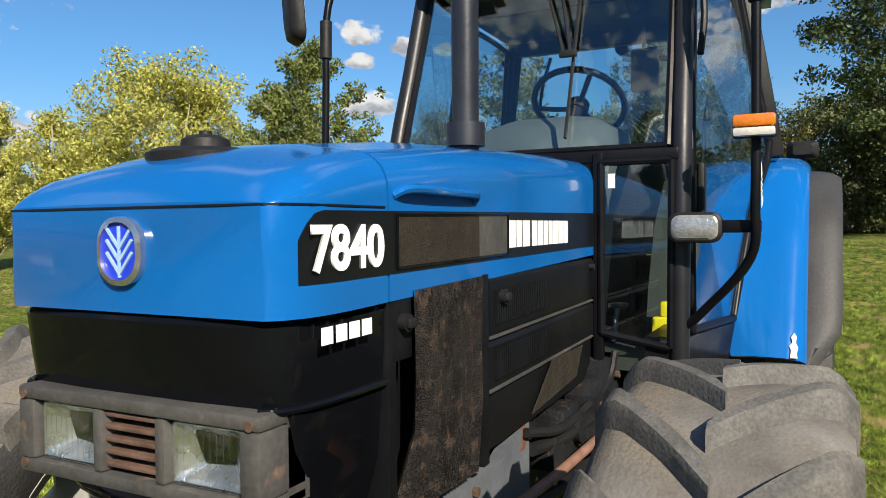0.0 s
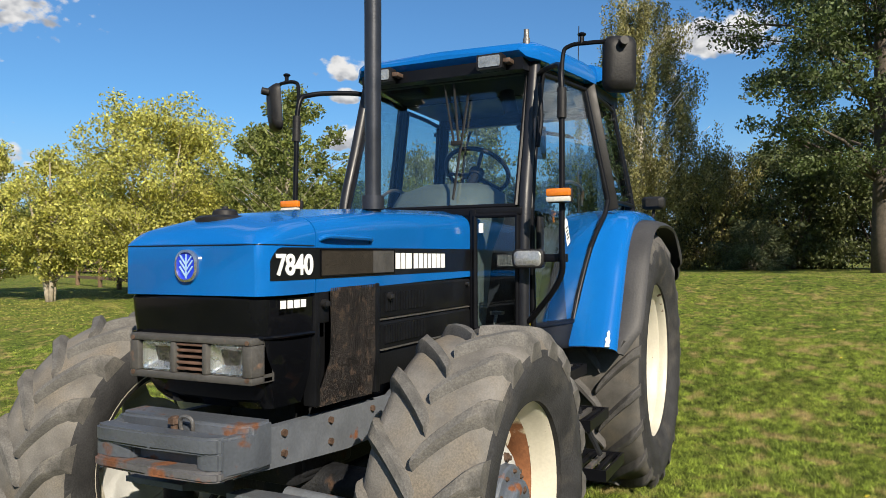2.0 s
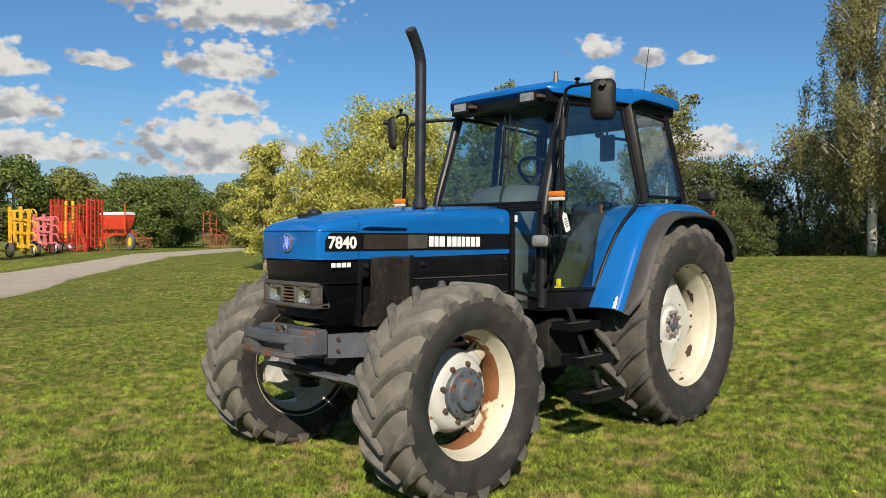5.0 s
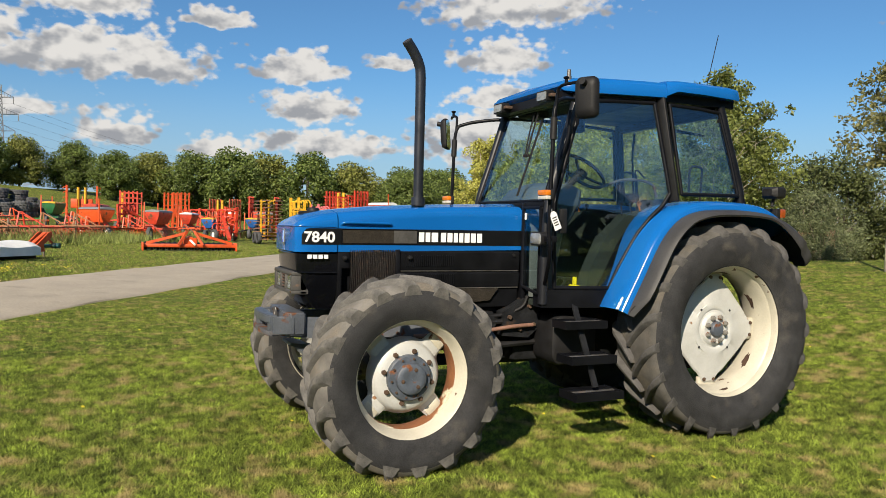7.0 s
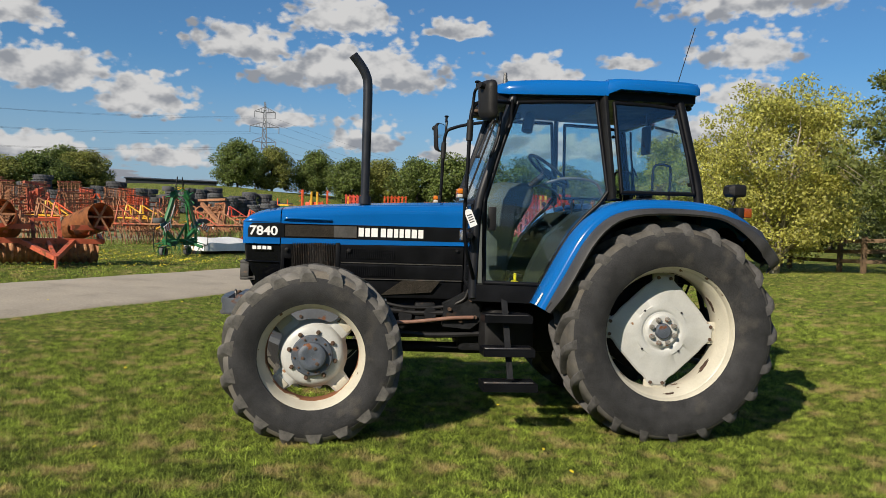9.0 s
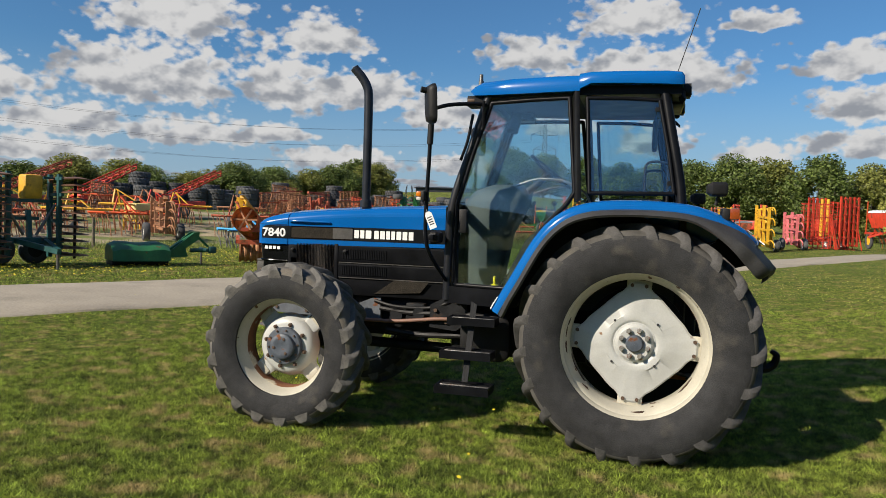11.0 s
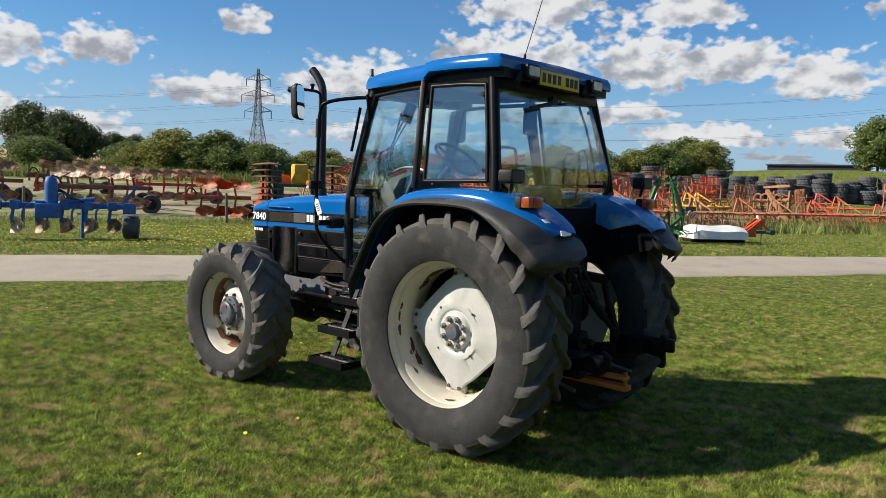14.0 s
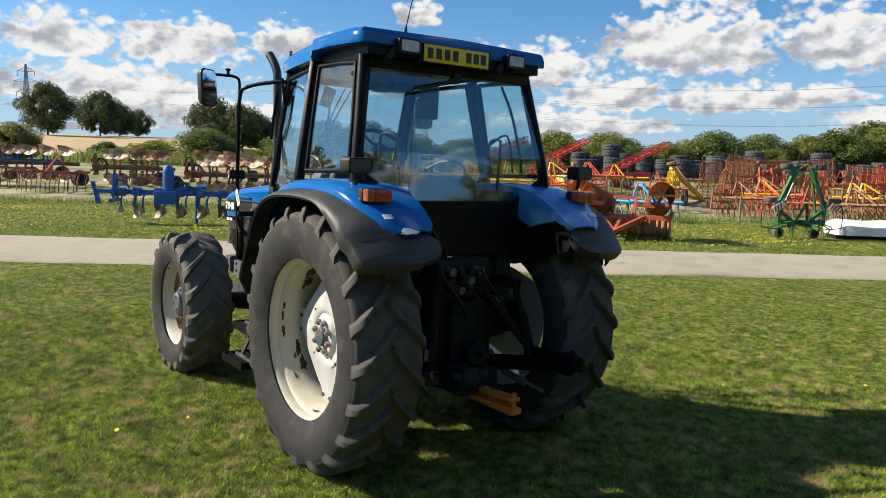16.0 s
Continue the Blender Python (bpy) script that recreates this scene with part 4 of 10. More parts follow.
# -- black front: nose, headlamp frame, side panels --
def build_front():
    bm = bmesh.new()
    rings = []
    for z, w, xf in ((1.336, 0.292, 3.160), (1.322, 0.300, 3.168), (1.25, 0.299, 3.160), (1.20, 0.296, 3.154), (1.06, 0.284, 3.132), (0.985, 0.262, 3.095), (0.945, 0.245, 3.055)):
        r = 0.05
        ring = [(2.886, w + 0.006, z), (xf - 0.12, w + 0.004, z)]
        for k in range(5):
            a = radians(90 * k / 4)
            ring.append((xf - r + r * math.sin(a), w - r + r * math.cos(a), z))
        ring += [(xf + 0.008, 0.12, z)]
        ring = ring + [(p[0], -p[1], p[2]) for p in ring[::-1]]
        rings.append(ring)
    add_rings(bm, rings)
    part("nose_panel", bm, M_BLACK, tractor, "glossy black lower nose", 30)
    for s in (1, -1):
        bm = bmesh.new()
        add_tube(bm, [(2.888, s * 0.309, 1.196), (3.06, s * 0.304, 1.196), (3.14, s * 0.286, 1.197), (3.165, s * 0.26, 1.198)], 0.007, 8, 4)
        part("nose_ridge", bm, M_BLACK, tractor)
    # headlamp frame
    bm = bmesh.new()
    for y0, y1, z0, z1 in ((-0.258, 0.286, 1.176, 1.200), (-0.258, 0.286, 1.048, 1.072), (0.246, 0.286, 1.072, 1.176), (-0.258, -0.218, 1.072, 1.176), (0.074, 0.096, 1.072, 1.176), (-0.068, -0.046, 1.072, 1.176)):
        add_box(bm, 3.083, 3.192, y0, y1, z0, z1, 0.006)
    add_box(bm, 3.078, 3.128, -0.258, 0.286, 1.05, 1.198)
    frame_part = part("headlamp_frame", bm, M_GRILLE_FRAME, tractor, "weathered dark grey plastic headlamp surround")
    bm = bmesh.new()
    for s in (1, -1):
        for z in (1.065, 1.185):
            add_rod(bm, (3.188, (s * 0.254 + 0.014), z), (3.195, (s * 0.254 + 0.014), z), 0.008, 10)
    part("frame_screw", bm, M_BOLT, frame_part)
    for s in (1, -1):
        bm = bmesh.new()
        outline = round_rect((s * 0.155 + 0.014), 1.124, 0.142, 0.100, 0.012, 3)
        cy = s * 0.155 + 0.014
        add_rings(bm, [[(x, cy + (y - cy) * f, 1.124 + (z - 1.124) * f) for y, z in outline] for x, f in ((3.1755, 1.0), (3.1755, 0.95), (3.164, 0.80), (3.152, 0.60), (3.140, 0.36), (3.1315, 0.12))], caps=False)
        lamp = part("headlamp", bm, M_REFLECTOR, tractor, "rectangular headlamp with ribbed glass", 60)
        bm = bmesh.new()
        add_rings(bm, [[(x, cy + (y - cy) * f, 1.124 + (z - 1.124) * f) for y, z in outline] for x, f in ((3.1762, 0.97), (3.1815, 0.95), (3.1830, 0.80))])
        part("lamp_glass", bm, M_LAMP_GLASS, lamp, "clear lamp glass").visible_shadow = False
        bm = bmesh.new()
        add_rod(bm, (3.134, cy, 1.124), (3.156, cy, 1.124), 0.008, 12, 0.006)
        part("bulb_shield", bm, M_GREY_DARK, lamp)
        bm = bmesh.new()
        add_box(bm, 3.150, 3.176, cy - 0.066, cy + 0.066, 1.0755, 1.0775)
        add_box(bm, 3.150, 3.176, cy - 0.066, cy + 0.066, 1.1705, 1.1725)
        part("lamp_rim", bm, M_PLASTIC, lamp)
        for k in range(9):
            y = cy - 0.054 + 0.0135 * k
            bm = bmesh.new()
            add_rod(bm, (3.1835, y, 1.084), (3.1835, y, 1.164), 0.0010, 5)
            part("lens_rib", bm, M_LAMP_GLASS, lamp)
    for k in range(5):
        bm = bmesh.new()
        z = 1.082 + k * 0.0205
        add_box(bm, 3.128, 3.184, -0.046, 0.074, z, z + 0.009, 0.003)
        part("grille_slat", bm, M_SLAT, tractor)
    # engine block, dark, behind everything
    bm = bmesh.new()
    add_box(bm, 1.40, 2.88, -0.245, 0.245, 0.955, 1.40, 0.01)
    part("engine_cover", bm, M_BLACK_SIDE, tractor)
    bm = bmesh.new()
    add_box(bm, 1.40, 2.80, -0.16, 0.16, 0.60, 0.97, 0.02)
    add_box(bm, 1.55, 2.3, -0.20, 0.20, 0.72, 0.93, 0.02)
    part("engine_block", bm, M_GREY_DARK, tractor)
    for s in (1, -1):
        # corrugated radiator screen: vertical ridges in one skin
        bm = bmesh.new()
        cols = []
        n = 150
        for i in range(n + 1):
            q = i / n
            x = 2.800 - q * 0.335
            w = hood_w(x) - 0.004
            ridge = 0.0065 * (0.5 + 0.5 * math.cos(q * 25 * 2 * math.pi))
            ridge += 0.0015 * math.sin(q * 97 * 1.7)
            top = 1.350 + 0.005 * q
            col = []
            for j in range(9):
                f = j / 8
                z = top + (0.925 - 0.012 * q - top) * f
                dx = 0.085 * max(0.0, f - 0.62) / 0.38 * (1 - 0.75 * q)
                dy = 0.012 * math.sin(f * 5 + q * 3) * 0.25
                col.append((x + dx, s * (w + ridge + dy - 0.020 * max(0.0, f - 0.62)), z))
            cols.append(col)
        add_rings(bm, cols, close=False)
        bmesh.ops.solidify(bm, geom=bm.faces[:], thickness=0.004)
        part("radiator_screen", bm, M_SCREEN, tractor, "rusty corrugated perforated radiator screen", 60)
        bm = bmesh.new()
        add_box(bm, 2.800, 2.872, *sorted((s * 0.27, s * (hood_w(2.84) - 0.002))), 1.225, 1.348, 0.004)
        add_box(bm, 2.855, 2.884, *sorted((s * 0.26, s * (hood_w(2.86) - 0.004))), 0.93, 1.348, 0.004)
        part("catch_plate", bm, M_BLACK_SIDE, tractor)
        bm = bmesh.new()
        add_rod(bm, (2.838, s * 0.305, 1.295), (2.838, s * (hood_w(2.84) + 0.014), 1.295), 0.017, 14)
        add_box(bm, 2.826, 2.850, *sorted((s * (hood_w(2.84) + 0.010), s * (hood_w(2.84) + 0.024))), 1.286, 1.304, 0.003)
        part("turn_catch", bm, M_PLASTIC, tractor)
        bm = bmesh.new()
        add_box(bm, 2.428, 2.462, *sorted((s * 0.262, s * (hood_w(2.44) + 0.004))), 0.915, 1.358, 0.004)
        part("screen_post", bm, M_BLACK_SIDE, tractor)
        # upper and lower louvred panels; pale steel strips stand for the sky glint on their ledges
        for z0, z1, out, x_end in ((1.213, 1.352, 0.004, 1.445), (1.085, 1.198, 0.002, 1.445), (0.935, 1.075, -0.010, 1.45)):
            bm = bmesh.new()
            add_rings(bm, [[(x, s * (hood_w(x) - 0.02), z0), (x, s * (hood_w(x) + out - 0.003), z0), (x, s * (hood_w(x) + out), z0 + 0.01),
                            (x, s * (hood_w(x) + out), z1 - 0.012), (x, s * (hood_w(x) + out - 0.008), z1), (x, s * (hood_w(x) - 0.02), z1)] for x in (2.424, 1.95, x_end)])
            part("side_panel", bm, M_BLACK_SIDE, tractor, "dusty black engine side panel", 20)
        for z in (1.206, 1.080):
            bm = bmesh.new()
            add_rings(bm, [[(x, s * (hood_w(x) - 0.01), z), (x, s * (hood_w(x) + 0.003), z - 0.003), (x, s * (hood_w(x) + 0.0035), z + 0.002), (x, s * (hood_w(x) - 0.01), z + 0.005)] for x in (2.420, 1.95, 1.45)])
            part("panel_ledge", bm, M_STEEL, tractor, "pale strip for the sky glint on the panel edge")
        for z0, z1 in ((1.238, 1.318), (1.105, 1.180)):
            for k in range(26):
                bm = bmesh.new()
                x = 2.385 - k * 0.0152
                y = hood_w(x) + 0.004
                add_box(bm, x - 0.0045, x + 0.0045, *sorted((s * (y - 0.002), s * (y + 0.006))), z0, z1, 0)
                part("louvre_slat", bm, M_BLACK_SIDE, tractor, smooth=0)
        bm = bmesh.new()
        add_rod(bm, (2.36, s * 0.295, 1.300), (2.36, s * (hood_w(2.36) + 0.022), 1.300), 0.018, 14)
        add_box(bm, 2.345, 2.375, *sorted((s * (hood_w(2.36) + 0.016), s * (hood_w(2.36) + 0.032))), 1.291, 1.309, 0.003)
        part("turn_catch", bm, M_PLASTIC, tractor)
        bm = bmesh.new()
        add_rod(bm, (1.50, s * 0.26, 1.325), (1.50, s * 0.295, 1.325), 0.011, 12)
        part("turn_catch", bm, M_PLASTIC, tractor)
        # dusty mesh triangle low on the flank
        bm = bmesh.new()
        y = s * (hood_w(2.0) - 0.002)
        add_prism(bm, [(2.10, 0.955), (1.93, 1.075), (1.63, 1.075), (1.70, 0.985)], "y", y, y + 0.004 * s)
        part("vent_mesh", bm, M_MESH, tractor, "dusty wire mesh")
    # exhaust stack
    bm = bmesh.new()
    add_tube(bm, [(2.246, 0.165, 1.60), (2.246, 0.165, 1.72), (2.247, 0.166, 2.2), (2.250, 0.168, 2.60), (2.268, 0.172, 2.70), (2.312, 0.182, 2.775), (2.372, 0.196, 2.845)], 0.038, 18, 6,
             radii=[0.035, 0.035, 0.037, 0.038, 0.038, 0.038, 0.038])
    stack = part("exhaust_pipe", bm, M_EXHAUST, tractor, "tall dark exhaust stack with cut-off tip", 60)
    # the pipe is closed; a dark disc carries the shade of its mouth
    bm = bmesh.new()
    add_rod(bm, (2.368, 0.195, 2.840), (2.376, 0.197, 2.850), 0.036, 18)
    part("pipe_mouth", bm, M_INK_HOLLOW, stack)
    bm = bmesh.new()
    add_rod(bm, (2.246, 0.165, 1.675), (2.246, 0.165, 1.735), 0.050, 18)
    part("pipe_clamp", bm, M_EXHAUST, stack)


build_front()


# -- chassis --
def build_chassis():
    for s in (1, -1):
        bm = bmesh.new()
        add_prism(bm, [(3.25, 0.895), (2.25, 0.865), (2.10, 0.93), (2.05, 0.93), (2.05, 0.72), (2.60, 0.715), (3.05, 0.75), (3.25, 0.765)], "y", s * 0.225, s * 0.262)
        rail = part("frame_rail", bm, M_GREY_CAST, tractor, "grey painted front frame rail")
        for x, z in ((3.0, 0.86), (3.0, 0.79), (2.72, 0.85), (2.72, 0.77), (2.42, 0.84), (2.42, 0.76)):
            bm = bmesh.new()
            add_rod(bm, (x, s * 0.262, z), (x, s * 0.274, z), 0.013, 6)
            part("rail_bolt", bm, M_BOLT, rail, smooth=0)
    # front weight carrier: a raised back block, a trough and a straight front beam with a long slot
    bm = bmesh.new()
    add_prism(bm, [(3.09, -0.292), (3.09, 0.292), (3.195, 0.292), (3.225, 0.255), (3.225, -0.255), (3.195, -0.292)], "z", 0.772, 0.926)
    bmesh.ops.bevel(bm, geom=bm.edges[:], offset=0.010, segments=3, affect="EDGES")
    carrier = part("weight_carrier", bm, M_CARRIER, tractor, "dark grey cast front weight carrier with rusty edges", 40)
    pieces = [("carrier_floor", [(3.20, -0.27), (3.20, 0.27), (3.285, 0.262), (3.285, -0.262)], 0.785, 0.872),
              ("carrier_beam", [(3.270, -0.272), (3.270, 0.272), (3.318, 0.268), (3.338, 0.235), (3.346, 0.0), (3.338, -0.235), (3.318, -0.268)], 0.853, 0.908),
              ("carrier_lip", [(3.215, -0.280), (3.215, 0.280), (3.322, 0.272), (3.345, 0.238), (3.354, 0.0), (3.345, -0.238), (3.322, -0.272)], 0.772, 0.806)]
    for a, b in ((-0.270, -0.100), (0.175, 0.270)):
        pieces.append(("carrier_cheek", [(3.262, a), (3.262, b), (3.318, b), (3.334, 0.5 * (a + b)), (3.318, a)], 0.800, 0.862))
    for side in (1, -1):
        pieces.append(("carrier_wing", [(3.16, side * 0.255), (3.16, side * 0.297), (3.22, side * 0.294), (3.312, side * 0.272), (3.312, side * 0.240), (3.22, side * 0.250)], 0.780, 0.902))
    for piece_name, outline, z0, z1 in pieces:
        bm = bmesh.new()
        add_prism(bm, outline, "z", z0, z1)
        bmesh.ops.bevel(bm, geom=bm.edges[:], offset=0.008, segments=2, affect="EDGES")
        part(piece_name, bm, M_CARRIER if piece_name != "carrier_lip" else M_CARRIER_LIP, carrier, "", 40)
    bm = bmesh.new()
    add_rod(bm, (3.235, 0.000, 0.872), (3.235, 0.000, 0.938), 0.013, 12)
    add_rod(bm, (3.235, 0.000, 0.914), (3.235, 0.000, 0.932), 0.022, 6)
    part("weight_pin", bm, M_BOLT, carrier, "rusty bolt")
    bm = bmesh.new()
    add_tube(bm, [(3.245, 0.045, 0.885), (3.250, 0.040, 0.925), (3.254, 0.052, 0.944), (3.254, 0.082, 0.944), (3.250, 0.094, 0.925), (3.245, 0.089, 0.885)], 0.007, 8, 4)
    part("shackle", bm, M_STEEL, carrier, "worn steel shackle")
    # front axle
    bm = bmesh.new()
    add_tube(bm, [(2.59, -0.66, 0.60), (2.59, -0.45, 0.57), (2.59, -0.18, 0.55), (2.59, 0, 0.55), (2.59, 0.18, 0.55), (2.59, 0.45, 0.57), (2.59, 0.66, 0.60)], 0.09, 14, 4,
             radii=[0.09, 0.075, 0.10, 0.17, 0.10, 0.075, 0.09])
    add_box(bm, 2.42, 2.76, -0.17, 0.17, 0.62, 0.76, 0.02)
    axle = part("front_axle", bm, M_GREY_DARK, tractor, "dark grey driven front axle", 50)
    for s in (1, -1):
        bm = bmesh.new()
        add_rod(bm, (2.59, s * 0.62, 0.40), (2.59, s * 0.62, 0.78), 0.075, 16)
        add_box(bm, 2.50, 2.68, *sorted((s * 0.56, s * 0.70)), 0.46, 0.72, 0.02)
        part("steering_knuckle", bm, M_GREY_DARK, axle)
        bm = bmesh.new()
        add_rod(bm, (2.59, s * 0.66, 0.587), (2.59, s * 0.80, 0.587), 0.14, 24)
        part("hub_carrier", bm, M_GREY_CAST, axle)
        bm = bmesh.new()
        add_rod(bm, (2.80, s * 0.58, 0.56), (2.82, s * 0.20, 0.58), 0.018, 10)
        add_rod(bm, (2.82, s * 0.40, 0.57), (2.82, s * 0.14, 0.58), 0.032, 12)
        part("steering_ram", bm, M_GREY_CAST, axle)
        bm = bmesh.new()
        add_prism(bm, [(2.86, 0.55), (3.02, 0.62), (3.10, 0.64), (3.10, 0.66), (3.00, 0.65), (2.84, 0.59)], "y", s * 0.10, s * 0.38)
        part("axle_guard", bm, M_GREY_CAST, axle, "bent grey guard with rusty edge")
    bm = bmesh.new()
    add_rod(bm, (2.45, 0.05, 0.52), (1.2, 0.03, 0.50), 0.045, 14)
    part("drive_shaft", bm, M_GREY_DARK, tractor)
    # gearbox and rear axle
    bm = bmesh.new()
    add_box(bm, 0.25, 1.45, -0.22, 0.22, 0.50, 1.02, 0.04)
    add_box(bm, -0.38, 0.35, -0.27, 0.27, 0.48, 1.15, 0.05)
    part("gearbox", bm, M_GREY_DARK, tractor, "dark oily gearbox casting")
    bm = bmesh.new()
    add_tube(bm, [(-0.02, -0.62, 0.773), (-0.02, -0.3, 0.773), (-0.02, 0, 0.773), (-0.02, 0.3, 0.773), (-0.02, 0.62, 0.773)], 0.15, 18, 4, radii=[0.12, 0.15, 0.24, 0.15, 0.12])
    part("rear_axle", bm, M_GREY_DARK, tractor)
    # left: pipes, brackets, rusty drag link, fuel tank and battery box under the cab
    for s in (1, -1):
        bm = bmesh.new()
        add_prism(bm, [(1.60, 0.90), (1.42, 1.00), (1.30, 1.00), (1.28, 0.78), (1.38, 0.70), (1.60, 0.72)], "y", s * 0.22, s * 0.33)
        bracket = part("mounting_bracket", bm, M_GREY_DARK, tractor)
        for x, z in ((1.55, 0.86), (1.38, 0.94), (1.34, 0.80), (1.46, 0.77)):
            bm = bmesh.new()
            add_rod(bm, (x, s * 0.33, z), (x, s * 0.352, z), 0.016, 6)
            part("bracket_bolt", bm, M_BOLT, bracket, smooth=0)
        bm = bmesh.new()
        add_tube(bm, [(2.30, s * 0.28, 0.735), (1.9, s * 0.31, 0.745), (1.55, s * 0.36, 0.79), (1.36, s * 0.36, 0.80)], 0.016, 10, 5)
        part("drag_link", bm, M_COPPER_PIPE, tractor, "rust-brown steel rod")
        bm = bmesh.new()
        add_tube(bm, [(2.1, s * 0.27, 0.90), (1.9, s * 0.30, 0.865), (1.62, s * 0.30, 0.87), (1.45, s * 0.33, 0.93), (1.40, s * 0.34, 1.02)], 0.014, 8, 5)
        add_tube(bm, [(2.05, s * 0.27, 0.84), (1.8, s * 0.29, 0.82), (1.5, s * 0.31, 0.83)], 0.020, 8, 5)
        add_tube(bm, [(2.0, s * 0.24, 0.66), (1.7, s * 0.26, 0.64), (1.3, s * 0.28, 0.66)], 0.024, 8, 5)
        part("hydraulic_hose", bm, M_PLASTIC, tractor)
        bm = bmesh.new()
        add_rod(bm, (1.90, s * 0.20, 0.79), (1.90, s * 0.30, 0.79), 0.055, 18)
        add_box(bm, 1.66, 1.82, *sorted((s * 0.18, s * 0.29)), 0.74, 0.90, 0.012)
        add_rod(bm, (1.70, s * 0.29, 0.82), (1.70, s * 0.315, 0.82), 0.05, 16)
        part("pump_housing", bm, M_GREY_DARK, tractor)
        bm = bmesh.new()
        ring = round_rect(0.935, 0.70, 0.40, 0.38, 0.09, 5)
        rings = []
        for y, f in ((0.26, 0.94), (0.28, 1.0), (0.50, 1.0), (0.535, 0.96), (0.55, 0.86)):
            rings.append([(1.10 + (px - 0.935) * f, s * y, 0.70 + (pz - 0.70) * f) for px, pz in ring])
        add_rings(bm, rings)
        part("fuel_tank", bm, M_PLASTIC, tractor, "dusty black plastic fuel tank", 40)
    # cab steps on the left: hanger bar and three barred treads
    def steps(s):
        bm = bmesh.new()
        add_bar(bm, (1.17, s * 0.62, 0.98), (1.16, s * 0.90, 0.42), 0.045, 0.014)
        add_bar(bm, (1.17, s * 0.58, 0.96), (1.16, s * 0.62, 0.98), 0.05, 0.02)
        part("step_hanger", bm, M_GREY_DARK, tractor, "worn steel step hanger")
        for x0, x1, y0, y1, z in ((0.985, 1.335, 0.60, 0.78, 0.868), (0.985, 1.355, 0.70, 0.90, 0.635), (0.975, 1.365, 0.76, 0.98, 0.395)):
            bm = bmesh.new()
            add_rings(bm, [[(x0 - 0.006, s * y0, z - 0.052), (x1 + 0.006, s * y0, z - 0.052), (x1 + 0.006, s * y1, z - 0.052), (x0 - 0.006, s * y1, z - 0.052)],
                           [(x0 - 0.006, s * y0, z + 0.004), (x1 + 0.006, s * y0, z + 0.004), (x1 + 0.006, s * y1, z + 0.004), (x0 - 0.006, s * y1, z + 0.004)],
                           [(x0 + 0.006, s * (y0 + 0.012), z + 0.004), (x1 - 0.006, s * (y0 + 0.012), z + 0.004), (x1 - 0.006, s * (y1 - 0.012), z + 0.004), (x0 + 0.006, s * (y1 - 0.012), z + 0.004)],
                           [(x0 + 0.006, s * (y0 + 0.012), z - 0.050), (x1 - 0.006, s * (y0 + 0.012), z - 0.050), (x1 - 0.006, s * (y1 - 0.012), z - 0.050), (x0 + 0.006, s * (y1 - 0.012), z - 0.050)]], caps=False)
            tread = part("step", bm, M_FRAME_BLACK, tractor, "scuffed black barred steel step", 20)
            for k in range(3):
                bm = bmesh.new()
                y = y0 + (y1 - y0) * (k + 1) / 4
                add_box(bm, x0 + 0.004, x1 - 0.004, *sorted((s * (y - 0.013), s * (y + 0.013))), z - 0.026, z - 0.002, 0.003)
                part("tread_slat", bm, M_STEEL if k == 1 else M_FRAME_BLACK, tread)
    steps(1)
    # rear linkage
    for s in (1, -1):
        bm = bmesh.new()
        add_bar(bm, (-0.28, s * 0.30, 0.55), (-0.62, s * 0.40, 0.60), 0.045, 0.10, 0.01)
        add_bar(bm, (-0.60, s * 0.40, 0.60), (-0.85, s * 0.43, 0.645), 0.045, 0.09, 0.01)
        add_rod(bm, (-0.88, s * 0.40, 0.655), (-0.88, s * 0.46, 0.655), 0.055, 14)
        arm = part("lower_link_arm", bm, M_FRAME_BLACK, tractor, "black lower link arm with hook end")
        bm = bmesh.new()
        add_tube(bm, [(-0.83, s * 0.43, 0.665), (-0.91, s * 0.43, 0.615), (-0.98, s * 0.43, 0.645), (-1.00, s * 0.43, 0.715), (-0.96, s * 0.43, 0.745)], 0.028, 8, 4, radii=[0.03, 0.035, 0.03, 0.025, 0.015])
        part("link_hook", bm, M_FRAME_BLACK, arm)
        bm = bmesh.new()
        add_rod(bm, (-0.62, s * 0.41, 0.60), (-0.52, s * 0.33, 1.10), 0.022, 10)
        add_rod(bm, (-0.60, s * 0.40, 0.70), (-0.56, s * 0.36, 0.92), 0.036, 12)
        part("lift_rod", bm, M_FRAME_BLACK, tractor)
        bm = bmesh.new()
        add_bar(bm, (-0.30, s * 0.22, 1.16), (-0.56, s * 0.33, 1.12), 0.05, 0.07, 0.01)
        part("lift_arm", bm, M_FRAME_BLACK, tractor)
        bm = bmesh.new()
        add_rod(bm, (-0.30, s * 0.34, 0.52), (-0.75, s * 0.40, 0.44), 0.014, 8)
        add_rod(bm, (-0.40, s * 0.36, 0.50), (-0.60, s * 0.385, 0.46), 0.026, 10)
        part("stabiliser", bm, M_STEEL, tractor)
    bm = bmesh.new()
    add_rod(bm, (-0.42, -0.10, 1.12), (-0.62, -0.34, 0.74), 0.020, 10)
    add_rod(bm, (-0.47, -0.16, 1.03), (-0.57, -0.28, 0.84), 0.034, 12)
    part("top_link", bm, M_FRAME_BLACK, tractor, "black top link hung down")
    bm = bmesh.new()
    add_bar(bm, (-0.55, -0.42, 0.66), (-1.06, -0.44, 0.68), 0.05, 0.10, 0.012)
    part("link_guard", bm, M_FRAME_BLACK, tractor)
